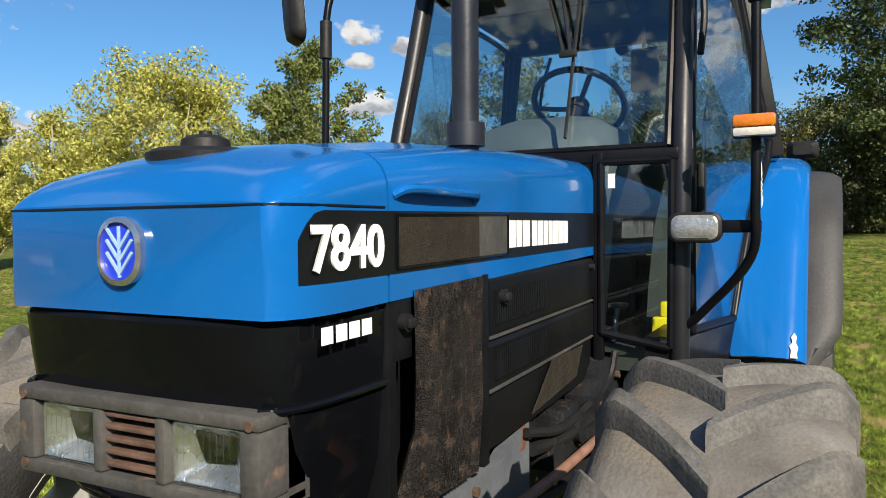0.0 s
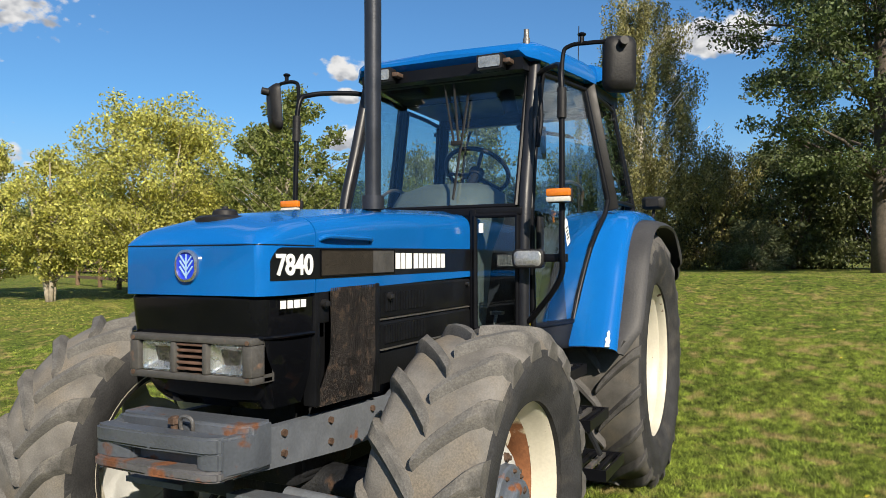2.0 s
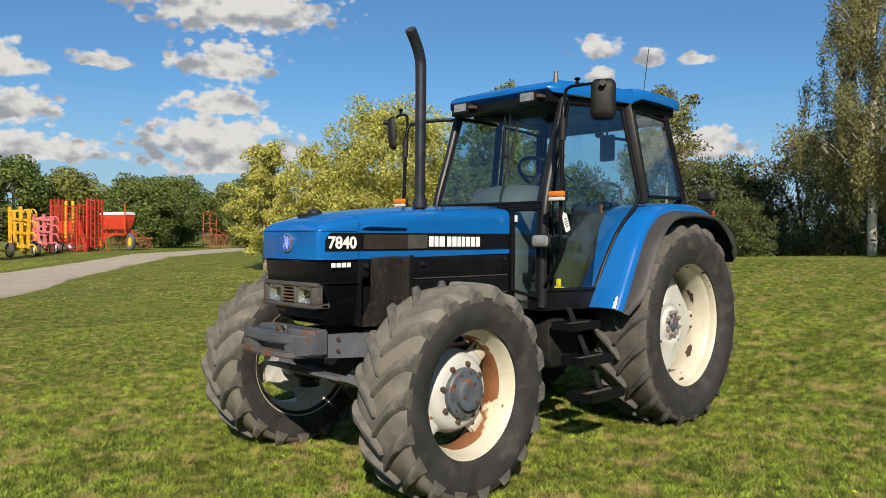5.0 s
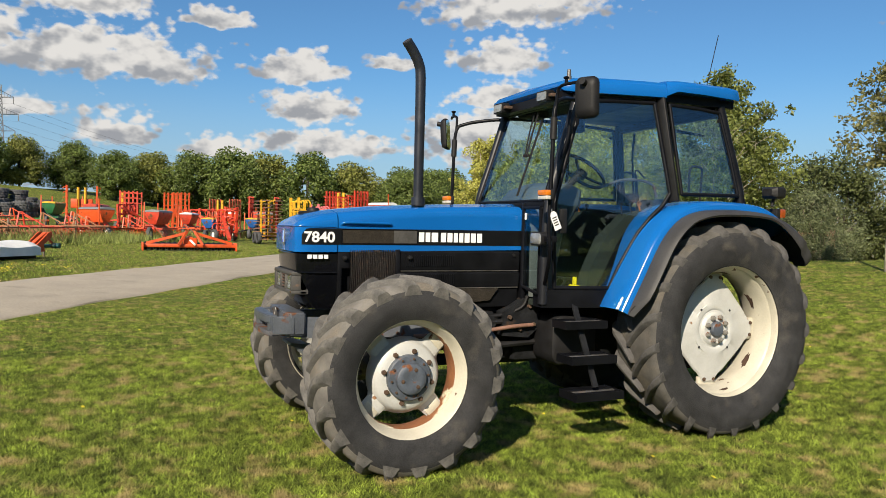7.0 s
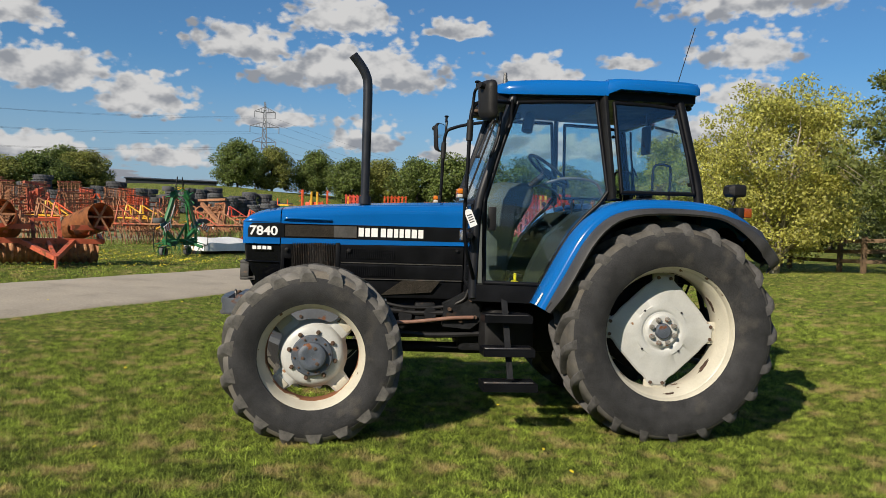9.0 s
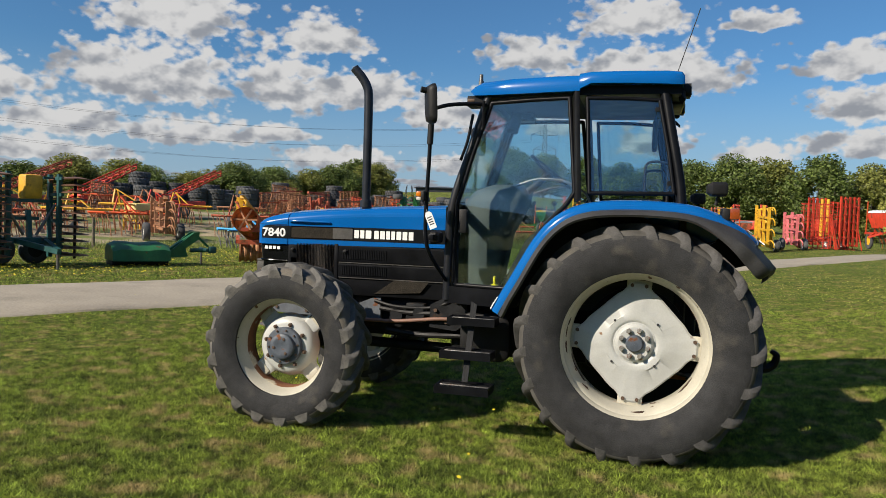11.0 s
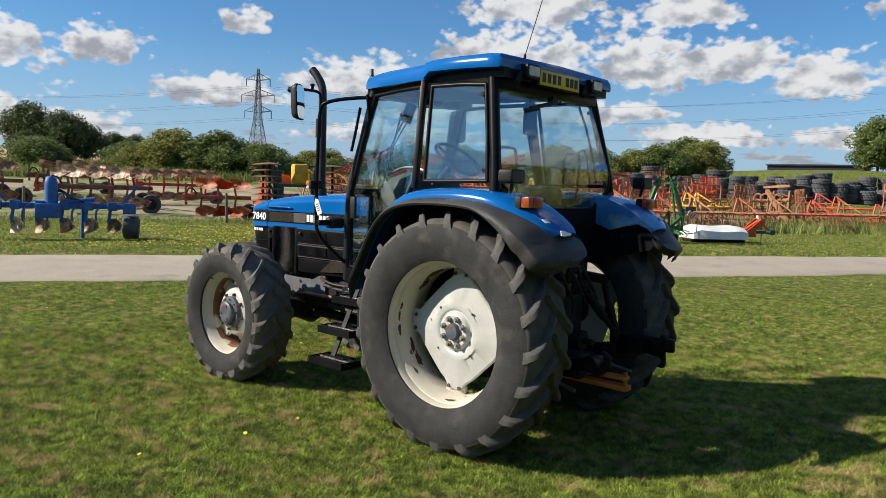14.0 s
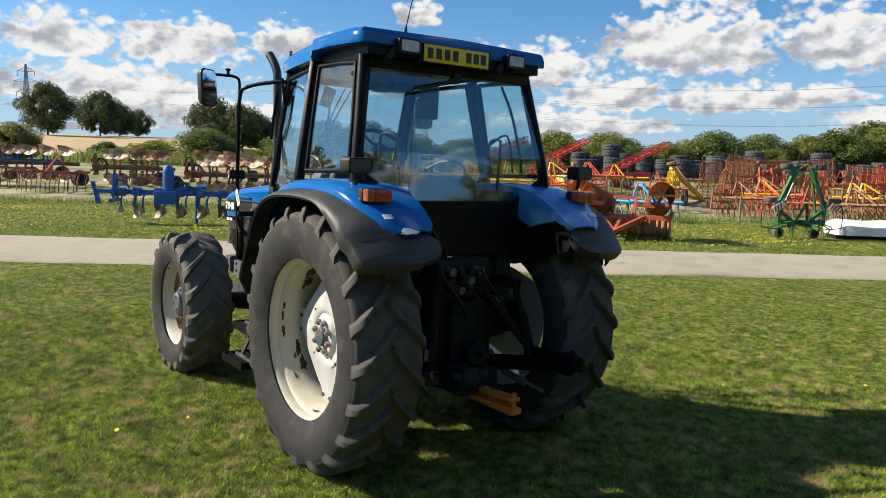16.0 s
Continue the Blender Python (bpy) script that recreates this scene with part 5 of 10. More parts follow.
    for row in range(3):
        for k in range(4):
            bm = bmesh.new()
            y, z = 0.16 - k * 0.075, 1.235 - row * 0.06
            add_rod(bm, (-0.36, y, z), (-0.455, y - 0.012, z - 0.02), 0.022, 12)
            add_rod(bm, (-0.455, y - 0.012, z - 0.02), (-0.47, y - 0.013, z - 0.022), 0.028, 12)
            part("hydraulic_coupler", bm, M_STEEL if (row + k) % 3 == 0 else M_GREY_DARK, tractor)
    bm = bmesh.new()
    add_box(bm, -0.42, -0.30, -0.20, 0.24, 1.03, 1.29, 0.02)
    add_box(bm, -0.46, -0.34, -0.14, 0.14, 0.56, 1.02, 0.02)
    add_rod(bm, (-0.40, 0, 0.70), (-0.56, 0, 0.70), 0.075, 16)
    add_rod(bm, (-0.56, 0, 0.70), (-0.64, 0, 0.70), 0.022, 12)
    part("rear_housing", bm, M_GREY_DARK, tractor, "dark oily rear housing with shaft stub")
    bm = bmesh.new()
    for y in (0.20, 0.05, -0.12):
        add_tube(bm, [(-0.40, y, 1.26), (-0.50, y + 0.05, 1.20), (-0.52, y - 0.10, 1.00), (-0.48, y - 0.16, 0.90)], 0.010, 7, 6)
    part("hydraulic_hose", bm, M_PLASTIC, tractor)
    # drawbar and hitch
    bm = bmesh.new()
    add_bar(bm, (-0.25, 0.02, 0.43), (-0.93, -0.02, 0.415), 0.085, 0.038, 0.006)
    add_bar(bm, (-0.62, 0.0, 0.485), (-0.92, -0.02, 0.485), 0.075, 0.028, 0.006)
    add_rod(bm, (-0.90, -0.02, 0.39), (-0.90, -0.02, 0.525), 0.016, 10)
    part("drawbar", bm, M_ORANGE, tractor, "orange painted drawbar clevis")
    bm = bmesh.new()
    add_box(bm, -0.60, -0.40, -0.15, 0.15, 0.45, 0.60, 0.02)
    add_box(bm, -0.66, -0.45, 0.06, 0.20, 0.46, 0.64, 0.02)
    part("drawbar_frame", bm, M_GREY_DARK, tractor)


build_chassis()


# -- rear mudguards --
ARCH = [(0.985, 0.965), (0.915, 1.095), (0.845, 1.222), (0.778, 1.350), (0.707, 1.475), (0.615, 1.592), (0.502, 1.682), (0.385, 1.730), (0.246, 1.757),
        (0.05, 1.768), (-0.147, 1.766), (-0.33, 1.750), (-0.47, 1.714), (-0.60, 1.655), (-0.71, 1.585), (-0.80, 1.512), (-0.87, 1.438), (-0.91, 1.392), (-0.93, 1.366)]


def build_mudguards():
    line = smooth_line([(x, 0, z) for x, z in ARCH], 2)
    norm = []
    for i, p in enumerate(line):
        d = (line[min(i + 1, len(line) - 1)] - line[max(i - 1, 0)]).normalized()
        norm.append(Vector((d.z, 0, -d.x)) if d.x < 0 else Vector((-d.z, 0, d.x)))
        if norm[-1].dot(p - Vector((0, 0, 0.77))) < 0:
            norm[-1] = -norm[-1]
    n = len(line)
    for s in (1, -1):
        guard = new("mudguard")
        guard.parent = tractor
        tagged(guard, "glossy blue rear mudguard with chipped paint")
        # blue top: flat crown with rounded outer shoulder, narrowing to a tongue at the rear
        rings = []
        for i, p in enumerate(line):
            q = i / (n - 1)
            back = max(0.0, (q - 0.62) / 0.26)
            if q > 0.842:
                break
            outer = 0.940 - 0.155 * max(0.0, back) ** 2.0
            inner = 0.50 + 0.045 * min(back, 1) ** 2
            if q > 0.82:
                outer, inner = outer - 0.03, inner + 0.03
            front = max(0.0, 1 - q / 0.35)
            inner = inner + 0.19 * front
            nn = norm[i]
            blend = min(1.0, max(0.0, (q - 0.66) / 0.12))
            hang = 0.20 * min(1.0, max(0.0, (q - 0.40) / 0.2)) * (1 - 0.85 * min(1.0, max(0.0, (q - 0.70) / 0.08)))
            lift = [(inner - 0.012, -0.004 - hang), (inner, 0.0), (inner + 0.3 * (outer - inner), 0.012), (inner + 0.7 * (outer - inner), 0.010), (outer - 0.055, 0.003), (outer - 0.020, -0.014), (outer - 0.004, -0.035), (outer, -0.040 - 0.034 * (1 - blend))]
            top = [p + nn * h + Vector((0, s * y, 0)) for y, h in lift]
            under = [p + nn * (h - 0.012) + Vector((0, s * (y + (0.010 if y <= inner else 0)), 0)) for y, h in lift[::-1]]
            rings.append(top + under)
        bm = bmesh.new()
        add_rings(bm, rings)
        part("guard_skin", bm, M_BLUE if s > 0 else M_BLUE_WORN_SHEEN, guard, "blue painted steel mudguard skin", 50)
        # rubber flare outside the blue: a thin band over the wheel, a broad round-ended lobe behind the blue
        rings = []
        for i, p in enumerate(line):
            q = i / (n - 1)
            back = min(max(0.0, (q - 0.62) / 0.26), 1.0)
            outer = 0.940 - 0.155 * back ** 2.0
            nn = norm[i]
            wide = 1.060 if q > 0.06 else 0.97 + 0.090 * q / 0.06
            inner = outer - 0.02
            if q > 0.785:
                inner = max(0.50, outer - 0.02 - (q - 0.785) / 0.055 * 0.30)
            if q > 0.82:
                half = max(0.12, 1 - ((q - 0.82) / 0.185) ** 2.8) ** 0.5
                wide, inner = 0.775 + 0.260 * half, max(inner, 0.775 - 0.275 * half)
            blend = min(1.0, max(0.0, (q - 0.66) / 0.12))
            edge = -0.056 + 0.038 * blend
            drop = -0.074 - 0.006 * back
            skirt = 0.022 + 0.065 * min(1.0, max(0.0, (q - 0.62) / 0.2)) * (1 - 0.6 * max(0.0, (q - 0.92) / 0.08))
            curl = -0.035 * max(0.0, (q - 0.78) / 0.22)
            lift = [(inner, edge - 0.002 + curl * 1.6), (inner + 0.05 * (wide - inner), edge), (0.5 * (inner + wide), edge - 0.006), (wide - 0.035, drop + 0.004), (wide - 0.008, drop - 0.012), (wide, drop - skirt)]
            top = [p + nn * h + Vector((0, s * y, 0)) for y, h in lift]
            under = [p + nn * (h - 0.014) + Vector((0, s * (y - 0.010 if k > 0 else y + 0.010), 0)) for k, (y, h) in reversed(list(enumerate(lift)))]
            rings.append(top + under)
        # the end is turned down and in
        rings.append([p - Vector((-0.010, 0, 0.035)) for p in rings[-1]])
        bm = bmesh.new()
        add_rings(bm, rings)
        part("guard_flare", bm, M_RUBBER_DARK, guard, "matt black rubber mudguard flare", 50)
        # inner wall between guard and cab
        bm = bmesh.new()
        outline = [(p.x, p.z - 0.035 - 0.215 * min(1.0, max(0.0, (0.05 - p.x) / 0.3)) * (1 - min(1.0, max(0.0, (-0.50 - p.x) / 0.12)))) for p in line if p.x > -0.84]
        outline += [(-0.80, 1.36), (-0.58, 1.30), (-0.30, 1.22), (0.0, 1.20), (0.5, 1.10), (0.85, 0.97)]
        add_prism(bm, outline, "y", s * 0.512, s * 0.525)
        part("guard_wall", bm, M_FRAME_BLACK, guard)
        bm = bmesh.new()
        add_prism(bm, [(0.985, 0.965), (0.915, 1.095), (0.845, 1.222), (0.778, 1.350), (0.707, 1.475), (0.62, 1.585), (0.56, 1.52), (0.64, 1.40), (0.72, 1.27), (0.80, 1.13), (0.90, 0.965)], "y", s * 0.684, s * 0.693)
        part("guard_cheek", bm, M_BLUE, guard)
        bm = bmesh.new()
        add_prism(bm, [(0.965, 0.965), (0.835, 1.222), (0.695, 1.475), (0.60, 1.585), (0.30, 1.66), (0.20, 1.50), (0.56, 1.40), (0.72, 1.20), (0.84, 0.965)], "y", s * 0.698, s * 0.706)
        part("arch_liner", bm, M_FRAME_BLACK, guard, "black wheel arch liner")
        if s > 0:
            bm = bmesh.new()
            # a thin ragged patch lying on the lower outer corner of the skin
            chip = [(0.0, 0.0), (0.004, 0.030), (-0.003, 0.046), (0.008, 0.062), (0.003, 0.082), (0.013, 0.100), (0.021, 0.086), (0.019, 0.060), (0.027, 0.042), (0.022, 0.018), (0.026, 0.0)]
            add_rings(bm, [[(0.987 - 0.48 * b, 0.884 + a, 0.968 + 0.877 * b) for a, b in chip], [(0.994 - 0.48 * b, 0.884 + a, 0.972 + 0.877 * b) for a, b in chip]])
            part("paint_chip", bm, M_WHITE_DECAL, guard, "bare white chip in the paint")
        # marker, sticker and lamp on the rear of the guard
        bm = bmesh.new()
        y = s * 0.808
        add_box(bm, -0.592, -0.545, y - 0.081, y + 0.081, 1.658, 1.738, 0.006)
        lamp = part("tail_lamp", bm, M_PLASTIC, guard, "black-cased tail lamp")
        bm = bmesh.new()
        a, b = (y - 0.078, y + 0.030) if s > 0 else (y - 0.030, y + 0.078)
        add_box(bm, -0.654, -0.592, a, b, 1.666, 1.736, 0.007)
        part("tail_lens", bm, M_RED_LENS, lamp, "red lens")
        bm = bmesh.new()
        a, b = (y + 0.033, y + 0.078) if s > 0 else (y - 0.078, y - 0.033)
        add_box(bm, -0.654, -0.592, a, b, 1.666, 1.736, 0.007)
        part("turn_lens", bm, M_TAIL_AMBER, lamp, "dark amber lens")
        m = Matrix.Translation((-0.72, s * 0.80, 1.579)) @ Matrix.Rotation(radians(-35), 4, "Y")
        bm = bmesh.new()
        add_box(bm, -0.02, 0.02, -0.03, 0.03, 0.012, 0.0145, 0.0, m)
        part("sticker", bm, M_PAPER, guard, "small white sticker")
        bm = bmesh.new()
        add_rod(bm, (-0.50, s * 0.88, 1.755), (-0.52, s * 0.885, 1.83), 0.012, 8)
        part("lamp_stalk", bm, M_PLASTIC, guard)
        bm = bmesh.new()
        ring = round_rect(s * 0.885, 1.862, 0.155, 0.092, 0.022, 4)
        add_rings(bm, [[(-0.44, s * 0.885 + (yy - s * 0.885) * 0.6, 1.862 + (zz - 1.862) * 0.6) for yy, zz in ring], [(-0.47, *p) for p in ring], [(-0.55, *p) for p in ring], [(-0.562, s * 0.885 + (yy - s * 0.885) * 0.92, 1.862 + (zz - 1.862) * 0.9) for yy, zz in ring]])
        work = part("work_lamp", bm, M_PLASTIC, guard, "black rear work lamp on a stalk", 40)
        bm = bmesh.new()
        ring = round_rect(s * 0.885, 1.862, 0.128, 0.070, 0.016, 4)
        add_prism(bm, ring, "x", -0.566, -0.560)
        part("lamp_lens", bm, M_GRILLE_FRAME, work)
    # the paint worn through on the left guard tongue
    m = Matrix.Translation((-0.812, 0.72, 1.504)) @ Matrix.Rotation(radians(-42), 4, "Y")
    bm = bmesh.new()
    blob = []
    for k in range(18):
        a = 2 * math.pi * k / 18
        r = 1 + 0.22 * math.sin(3 * a + 1) + 0.12 * math.sin(7 * a)
        blob.append((0.022 * r * math.cos(a), 0.055 * r * math.sin(a)))
    add_prism(bm, blob, "z", 0.010, 0.0165)
    bmesh.ops.transform(bm, matrix=m, verts=bm.verts)
    part("paint_chip", bm, M_WHITE_DECAL, tractor, "bare white patch in the paint")


build_mudguards()


# -- cab --
def side_low(x):
    return min(0.575 + 0.219 * (1.37 - x), 0.788)


def side_top(x):
    return min(0.545 + 0.165 * (1.10 - x), 0.662)


def side_y(x, z):
    f = min(max((z - 1.77) / 0.78, 0), 1)
    return side_low(x) + f * (side_top(x) - side_low(x))


def side_pane(outline, s, off, thick=0.006):
    """A pane on the cab's flank, from an (x, z) outline."""
    bm = bmesh.new()
    add_rings(bm, [[(x, s * (side_y(x, z) + off), z) for x, z in outline], [(x, s * (side_y(x, z) + off + thick), z) for x, z in outline]])
    return bm


def side_frame(outline, s, off, r):
    bm = bmesh.new()
    n = len(outline)
    for i in range(n):
        (x0, z0), (x1, z1) = outline[i], outline[(i + 1) % n]
        add_rod(bm, (x0, s * (side_y(x0, z0) + off), z0), (x1, s * (side_y(x1, z1) + off), z1), r, 8)
        bmesh.ops.create_icosphere(bm, subdivisions=1, radius=r, matrix=Matrix.Translation((x0, s * (side_y(x0, z0) + off), z0)))
    return bm


DOOR = [(1.325, 1.10), (1.335, 1.40), (1.340, 1.72), (1.225, 2.13), (1.105, 2.49), (0.80, 2.505), (0.515, 2.51), (0.475, 2.15), (0.440, 1.82), (0.50, 1.73), (0.60, 1.63),
        (0.69, 1.52), (0.76, 1.40), (0.84, 1.25), (0.905, 1.10)]
QUARTER = [(0.385, 2.505), (0.10, 2.50), (-0.115, 2.485), (-0.19, 2.12), (-0.235, 1.83), (0.05, 1.825), (0.335, 1.82), (0.36, 2.15)]


def build_cab():
    for s in (1, -1):
        door = part("door", side_frame(DOOR, s, 0.004, 0.017), M_FRAME_BLACK, tractor, "black-framed glazed cab door, closed", 50)
        pane = part("door_glass", side_pane(DOOR, s, 0.0), M_GLASS, door, "tinted door glass", 0)
        pane.visible_shadow = False
        bm = bmesh.new()
        add_box(bm, 1.255, 1.315, *sorted((s * (side_low(1.29) + 0.008), s * (side_low(1.29) + 0.035))), 1.50, 1.68, 0.008)
        part("door_handle", bm, M_PLASTIC, door, "black door handle")
        q = part("quarter_window", side_frame(QUARTER, s, 0.004, 0.015), M_FRAME_BLACK, tractor, "black-framed rear quarter window", 50)
        pane = part("quarter_glass", side_pane(QUARTER, s, 0.0), M_GLASS, q, "tinted quarter glass", 0)
        pane.visible_shadow = False
        for x, z in ((-0.10, 2.42), (-0.20, 1.90)):
            bm = bmesh.new()
            y = s * (side_y(x, z) + 0.004)
            add_rod(bm, (x, y, z), (x, y + s * 0.014, z), 0.016, 12)
            part("hinge_cap", bm, M_GUTTER, q)
        # pillars
        bm = bmesh.new()
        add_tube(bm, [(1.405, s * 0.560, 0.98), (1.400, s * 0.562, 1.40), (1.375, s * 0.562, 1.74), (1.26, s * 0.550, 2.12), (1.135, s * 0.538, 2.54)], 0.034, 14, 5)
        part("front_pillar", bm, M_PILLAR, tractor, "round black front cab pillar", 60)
        bm = bmesh.new()
        add_bar(bm, (0.415, s * (side_low(0.4) + 0.012), 1.76), (0.470, s * (side_top(0.45) + 0.012), 2.555), 0.035, 0.075, 0.008)
        part("door_pillar", bm, M_GUTTER, tractor, "faded black door pillar")
        bm = bmesh.new()
        add_tube(bm, [(-0.290, s * 0.765, 1.74), (-0.268, s * 0.742, 1.93), (-0.205, s * 0.690, 2.25), (-0.150, s * 0.645, 2.54)], 0.037, 12, 3)
        part("rear_pillar", bm, M_FRAME_BLACK, tractor, "round black rear cab pillar", 60)
        # sill below door
        bm = bmesh.new()
        add_rings(bm, [[(x, s * 0.45, 0.955), (x, s * (side_low(x) + 0.012), 0.955), (x, s * (side_low(x) + 0.016), 1.085), (x, s * 0.45, 1.085)] for x in (1.42, 1.2, 0.93)])
        part("cab_sill", bm, M_FRAME_BLACK, tractor, "black cab sill")
        # small front corner panes below the windscreen
        bm = bmesh.new()
        outline = [(0.300, 1.09), (0.535, 1.05), (0.540, 1.685), (0.300, 1.685)]
        add_rings(bm, [[(1.425, s * y, z) for y, z in outline], [(1.431, s * y, z) for y, z in outline]])
        low = part("lower_front_glass", bm, M_GLASS, tractor, "tinted lower front window", 0)
        low.visible_shadow = False
        bm = bmesh.new()
        for (y0, z0), (y1, z1) in zip(outline, outline[1:] + outline[:1]):
            add_rod(bm, (1.428, s * y0, z0), (1.428, s * y1, z1), 0.013, 8)
        part("lower_front_frame", bm, M_FRAME_BLACK, tractor)
        bm = bmesh.new()
        add_box(bm, 1.40, 1.432, *sorted((s * 0.27, s * 0.305)), 0.98, 1.72, 0.004)
        part("cowl_post", bm, M_FRAME_BLACK, tractor)
        # front indicator on the mirror bar, flood lamp, mirror
        arm = [(1.13, s * 0.545, 2.47), (1.22, s * 0.62, 2.475), (1.42, s * 0.765, 2.44), (1.50, s * 0.800, 2.36), (1.515, s * 0.806, 2.0), (1.525, s * 0.806, 1.55), (1.50, s * 0.79, 1.36), (1.43, s * 0.64, 1.18), (1.405, s * 0.575, 1.12)]
        bm = bmesh.new()
        add_tube(bm, arm, 0.015, 10, 6)
        bar = part("mirror_bar", bm, M_FRAME_BLACK, tractor, "bent black tubular mirror bar", 60)
        bm = bmesh.new()
        add_rod(bm, (1.512, s * 0.806, 2.15), (1.508, s * 0.806, 2.30), 0.024, 12)
        part("bar_clamp", bm, M_PLASTIC, bar)
        bm = bmesh.new()
        add_box(bm, 1.552, 1.590, s * 0.805 - 0.060, s * 0.805 + 0.060, 1.760, 1.798, 0.008)
        ind = part("front_indicator", bm, M_AMBER, bar, "amber and white front indicator lamp")
        bm = bmesh.new()
        add_box(bm, 1.524, 1.552, s * 0.805 - 0.063, s * 0.805 + 0.063, 1.729, 1.801, 0.008)
        part("lamp_housing", bm, M_PLASTIC, ind, "black lamp back")
        bm = bmesh.new()
        add_box(bm, 1.552, 1.588, s * 0.805 - 0.059, s * 0.805 + 0.059, 1.732, 1.758, 0.006)
        part("side_light_lens", bm, M_CLEAR_LENS, ind, "white lens")
        bm = bmesh.new()
        add_tube(bm, [(1.508, s * 0.806, 2.23), (1.490, s * 0.806, 2.46), (1.485, s * 0.84, 2.51), (1.48, s * 0.93, 2.515), (1.465, s * (1.08 if s > 0 else 0.97), 2.51)], 0.011, 8, 6)
        add_rod(bm, (1.482, s * 0.90, 2.515), (1.480, s * 0.90, 2.555), 0.012, 8)
        bmesh.ops.create_uvsphere(bm, u_segments=10, v_segments=6, radius=0.022, matrix=Matrix.Translation((1.48, s * 0.90, 2.56)) @ Matrix.Diagonal((1, 1, 0.5, 1)))
        part("mirror_stem", bm, M_FRAME_BLACK, bar)
        mirror = new("door_mirror")
        mirror.parent = tractor
        tagged(mirror, "black-backed rectangular door mirror")
        mirror.matrix_basis = pose(1.432, 1.075, 2.405, 0, 3, 30) if s > 0 else pose(1.53, -0.945, 2.36, 0, 4, -38)
        ring = round_rect(0, 0, 0.165, 0.275, 0.045, 5)
        bm = bmesh.new()
        add_rings(bm, [[(0.040, y * 0.55, z * 0.6) for y, z in ring], [(0.030, y * 0.85, z * 0.88) for y, z in ring], [(0.0, y, z) for y, z in ring], [(-0.016, y, z) for y, z in ring], [(-0.020, y * 0.94, z * 0.96) for y, z in ring]])
        part("mirror_shell", bm, M_PLASTIC, mirror, "black plastic mirror back", 50)
        bm = bmesh.new()
        add_prism(bm, [(y * 0.88, z * 0.93) for y, z in ring], "x", -0.0225, -0.0205)
        part("mirror_face", bm, M_MIRROR, mirror, "silvered mirror glass", 0)
        bm = bmesh.new()
        add_rod(bm, (0.03, 0, 0.09), (0.075, 0, 0.10), 0.022, 10)
        part("mirror_joint", bm, M_PLASTIC, mirror)
    # flood lamp on the left bar
    bm = bmesh.new()
    ring = round_rect(0.625, 1.457, 0.165, 0.098, 0.032, 5)
    add_rings(bm, [[(1.45, 0.625 + (y - 0.625) * 0.7, 1.457 + (z - 1.457) * 0.7) for y, z in ring], [(1.475, *p) for p in ring], [(1.515, *p) for p in ring], [(1.520, 0.625 + (y - 0.625) * 0.93, 1.457 + (z - 1.457) * 0.9) for y, z in ring]])
    lamp = part("flood_lamp", bm, M_PLASTIC, tractor, "white-lensed flood lamp on a bracket", 40)
    bm = bmesh.new()
    ring2 = round_rect(0.625, 1.457, 0.148, 0.082, 0.028, 5)
    add_rings(bm, [[(1.519, *p) for p in ring2], [(1.527, 0.625 + (y - 0.625) * 0.85, 1.457 + (z - 1.457) * 0.8) for y, z in ring2]])
    part("lamp_lens", bm, M_LENS, lamp, "ribbed clear lens")
    bm = bmesh.new()
    add_box(bm, 1.46, 1.50, 0.70, 0.82, 1.44, 1.48, 0.004)
    part("lamp_bracket", bm, M_FRAME_BLACK, lamp)
    # windscreen
    scr = [(1.395, -0.520, 1.735), (1.395, 0.520, 1.735), (1.140, 0.500, 2.500), (1.140, -0.500, 2.500)]
    bm = bmesh.new()
    add_rings(bm, [scr, [(x + 0.006, y, z + 0.002) for x, y, z in scr]])
    pane = part("windscreen", bm, M_GLASS, tractor, "tinted flat windscreen", 0)
    pane.visible_shadow = False
    bm = bmesh.new()
    for a, b in zip(scr, scr[1:] + scr[:1]):
        add_rod(bm, a, b, 0.014, 8)
    part("windscreen_seal", bm, M_FRAME_BLACK, tractor)
    bm = bmesh.new()
    add_box(bm, 1.375, 1.425, -0.56, 0.56, 1.685, 1.728, 0.008)
    part("windscreen_sill", bm, M_FRAME_BLACK, tractor)
    bm = bmesh.new()
    add_box(bm, 1.12, 1.17, -0.55, 0.55, 2.485, 2.56, 0.008)
    part("windscreen_header", bm, M_FRAME_BLACK, tractor)
    # bulkhead behind the engine
    bm = bmesh.new()
    add_box(bm, 1.385, 1.418, -0.28, 0.28, 1.0, 1.69)
    part("bulkhead", bm, M_FRAME_BLACK, tractor)
    # rear window: low sill between the guards, its lower corners cut off along them
    def rear_x(z):
        return -0.321 + 0.10 * (min(z, 1.95) - 1.648) + 0.235 * max(0.0, z - 1.95)
    half_rear = [(0.44, 1.648), (0.70, 1.805), (0.727, 1.95), (0.612, 2.505)]
    rear = [(rear_x(z), y, z) for y, z in half_rear] + [(rear_x(z), -y, z) for y, z in half_rear[::-1]]
    bm = bmesh.new()
    for ring in (rear[0:3] + rear[5:8], rear[2:6]):
        add_rings(bm, [ring, [(x - 0.006, y, z) for x, y, z in ring]])
    pane = part("rear_window", bm, M_GLASS, tractor, "tinted rear window", 0)
    pane.visible_shadow = False
    bm = bmesh.new()
    for a, b in zip(rear, rear[1:] + rear[:1]):
        add_rod(bm, a, b, 0.012, 8)
    part("rear_window_seal", bm, M_FRAME_BLACK, tractor)
    bm = bmesh.new()
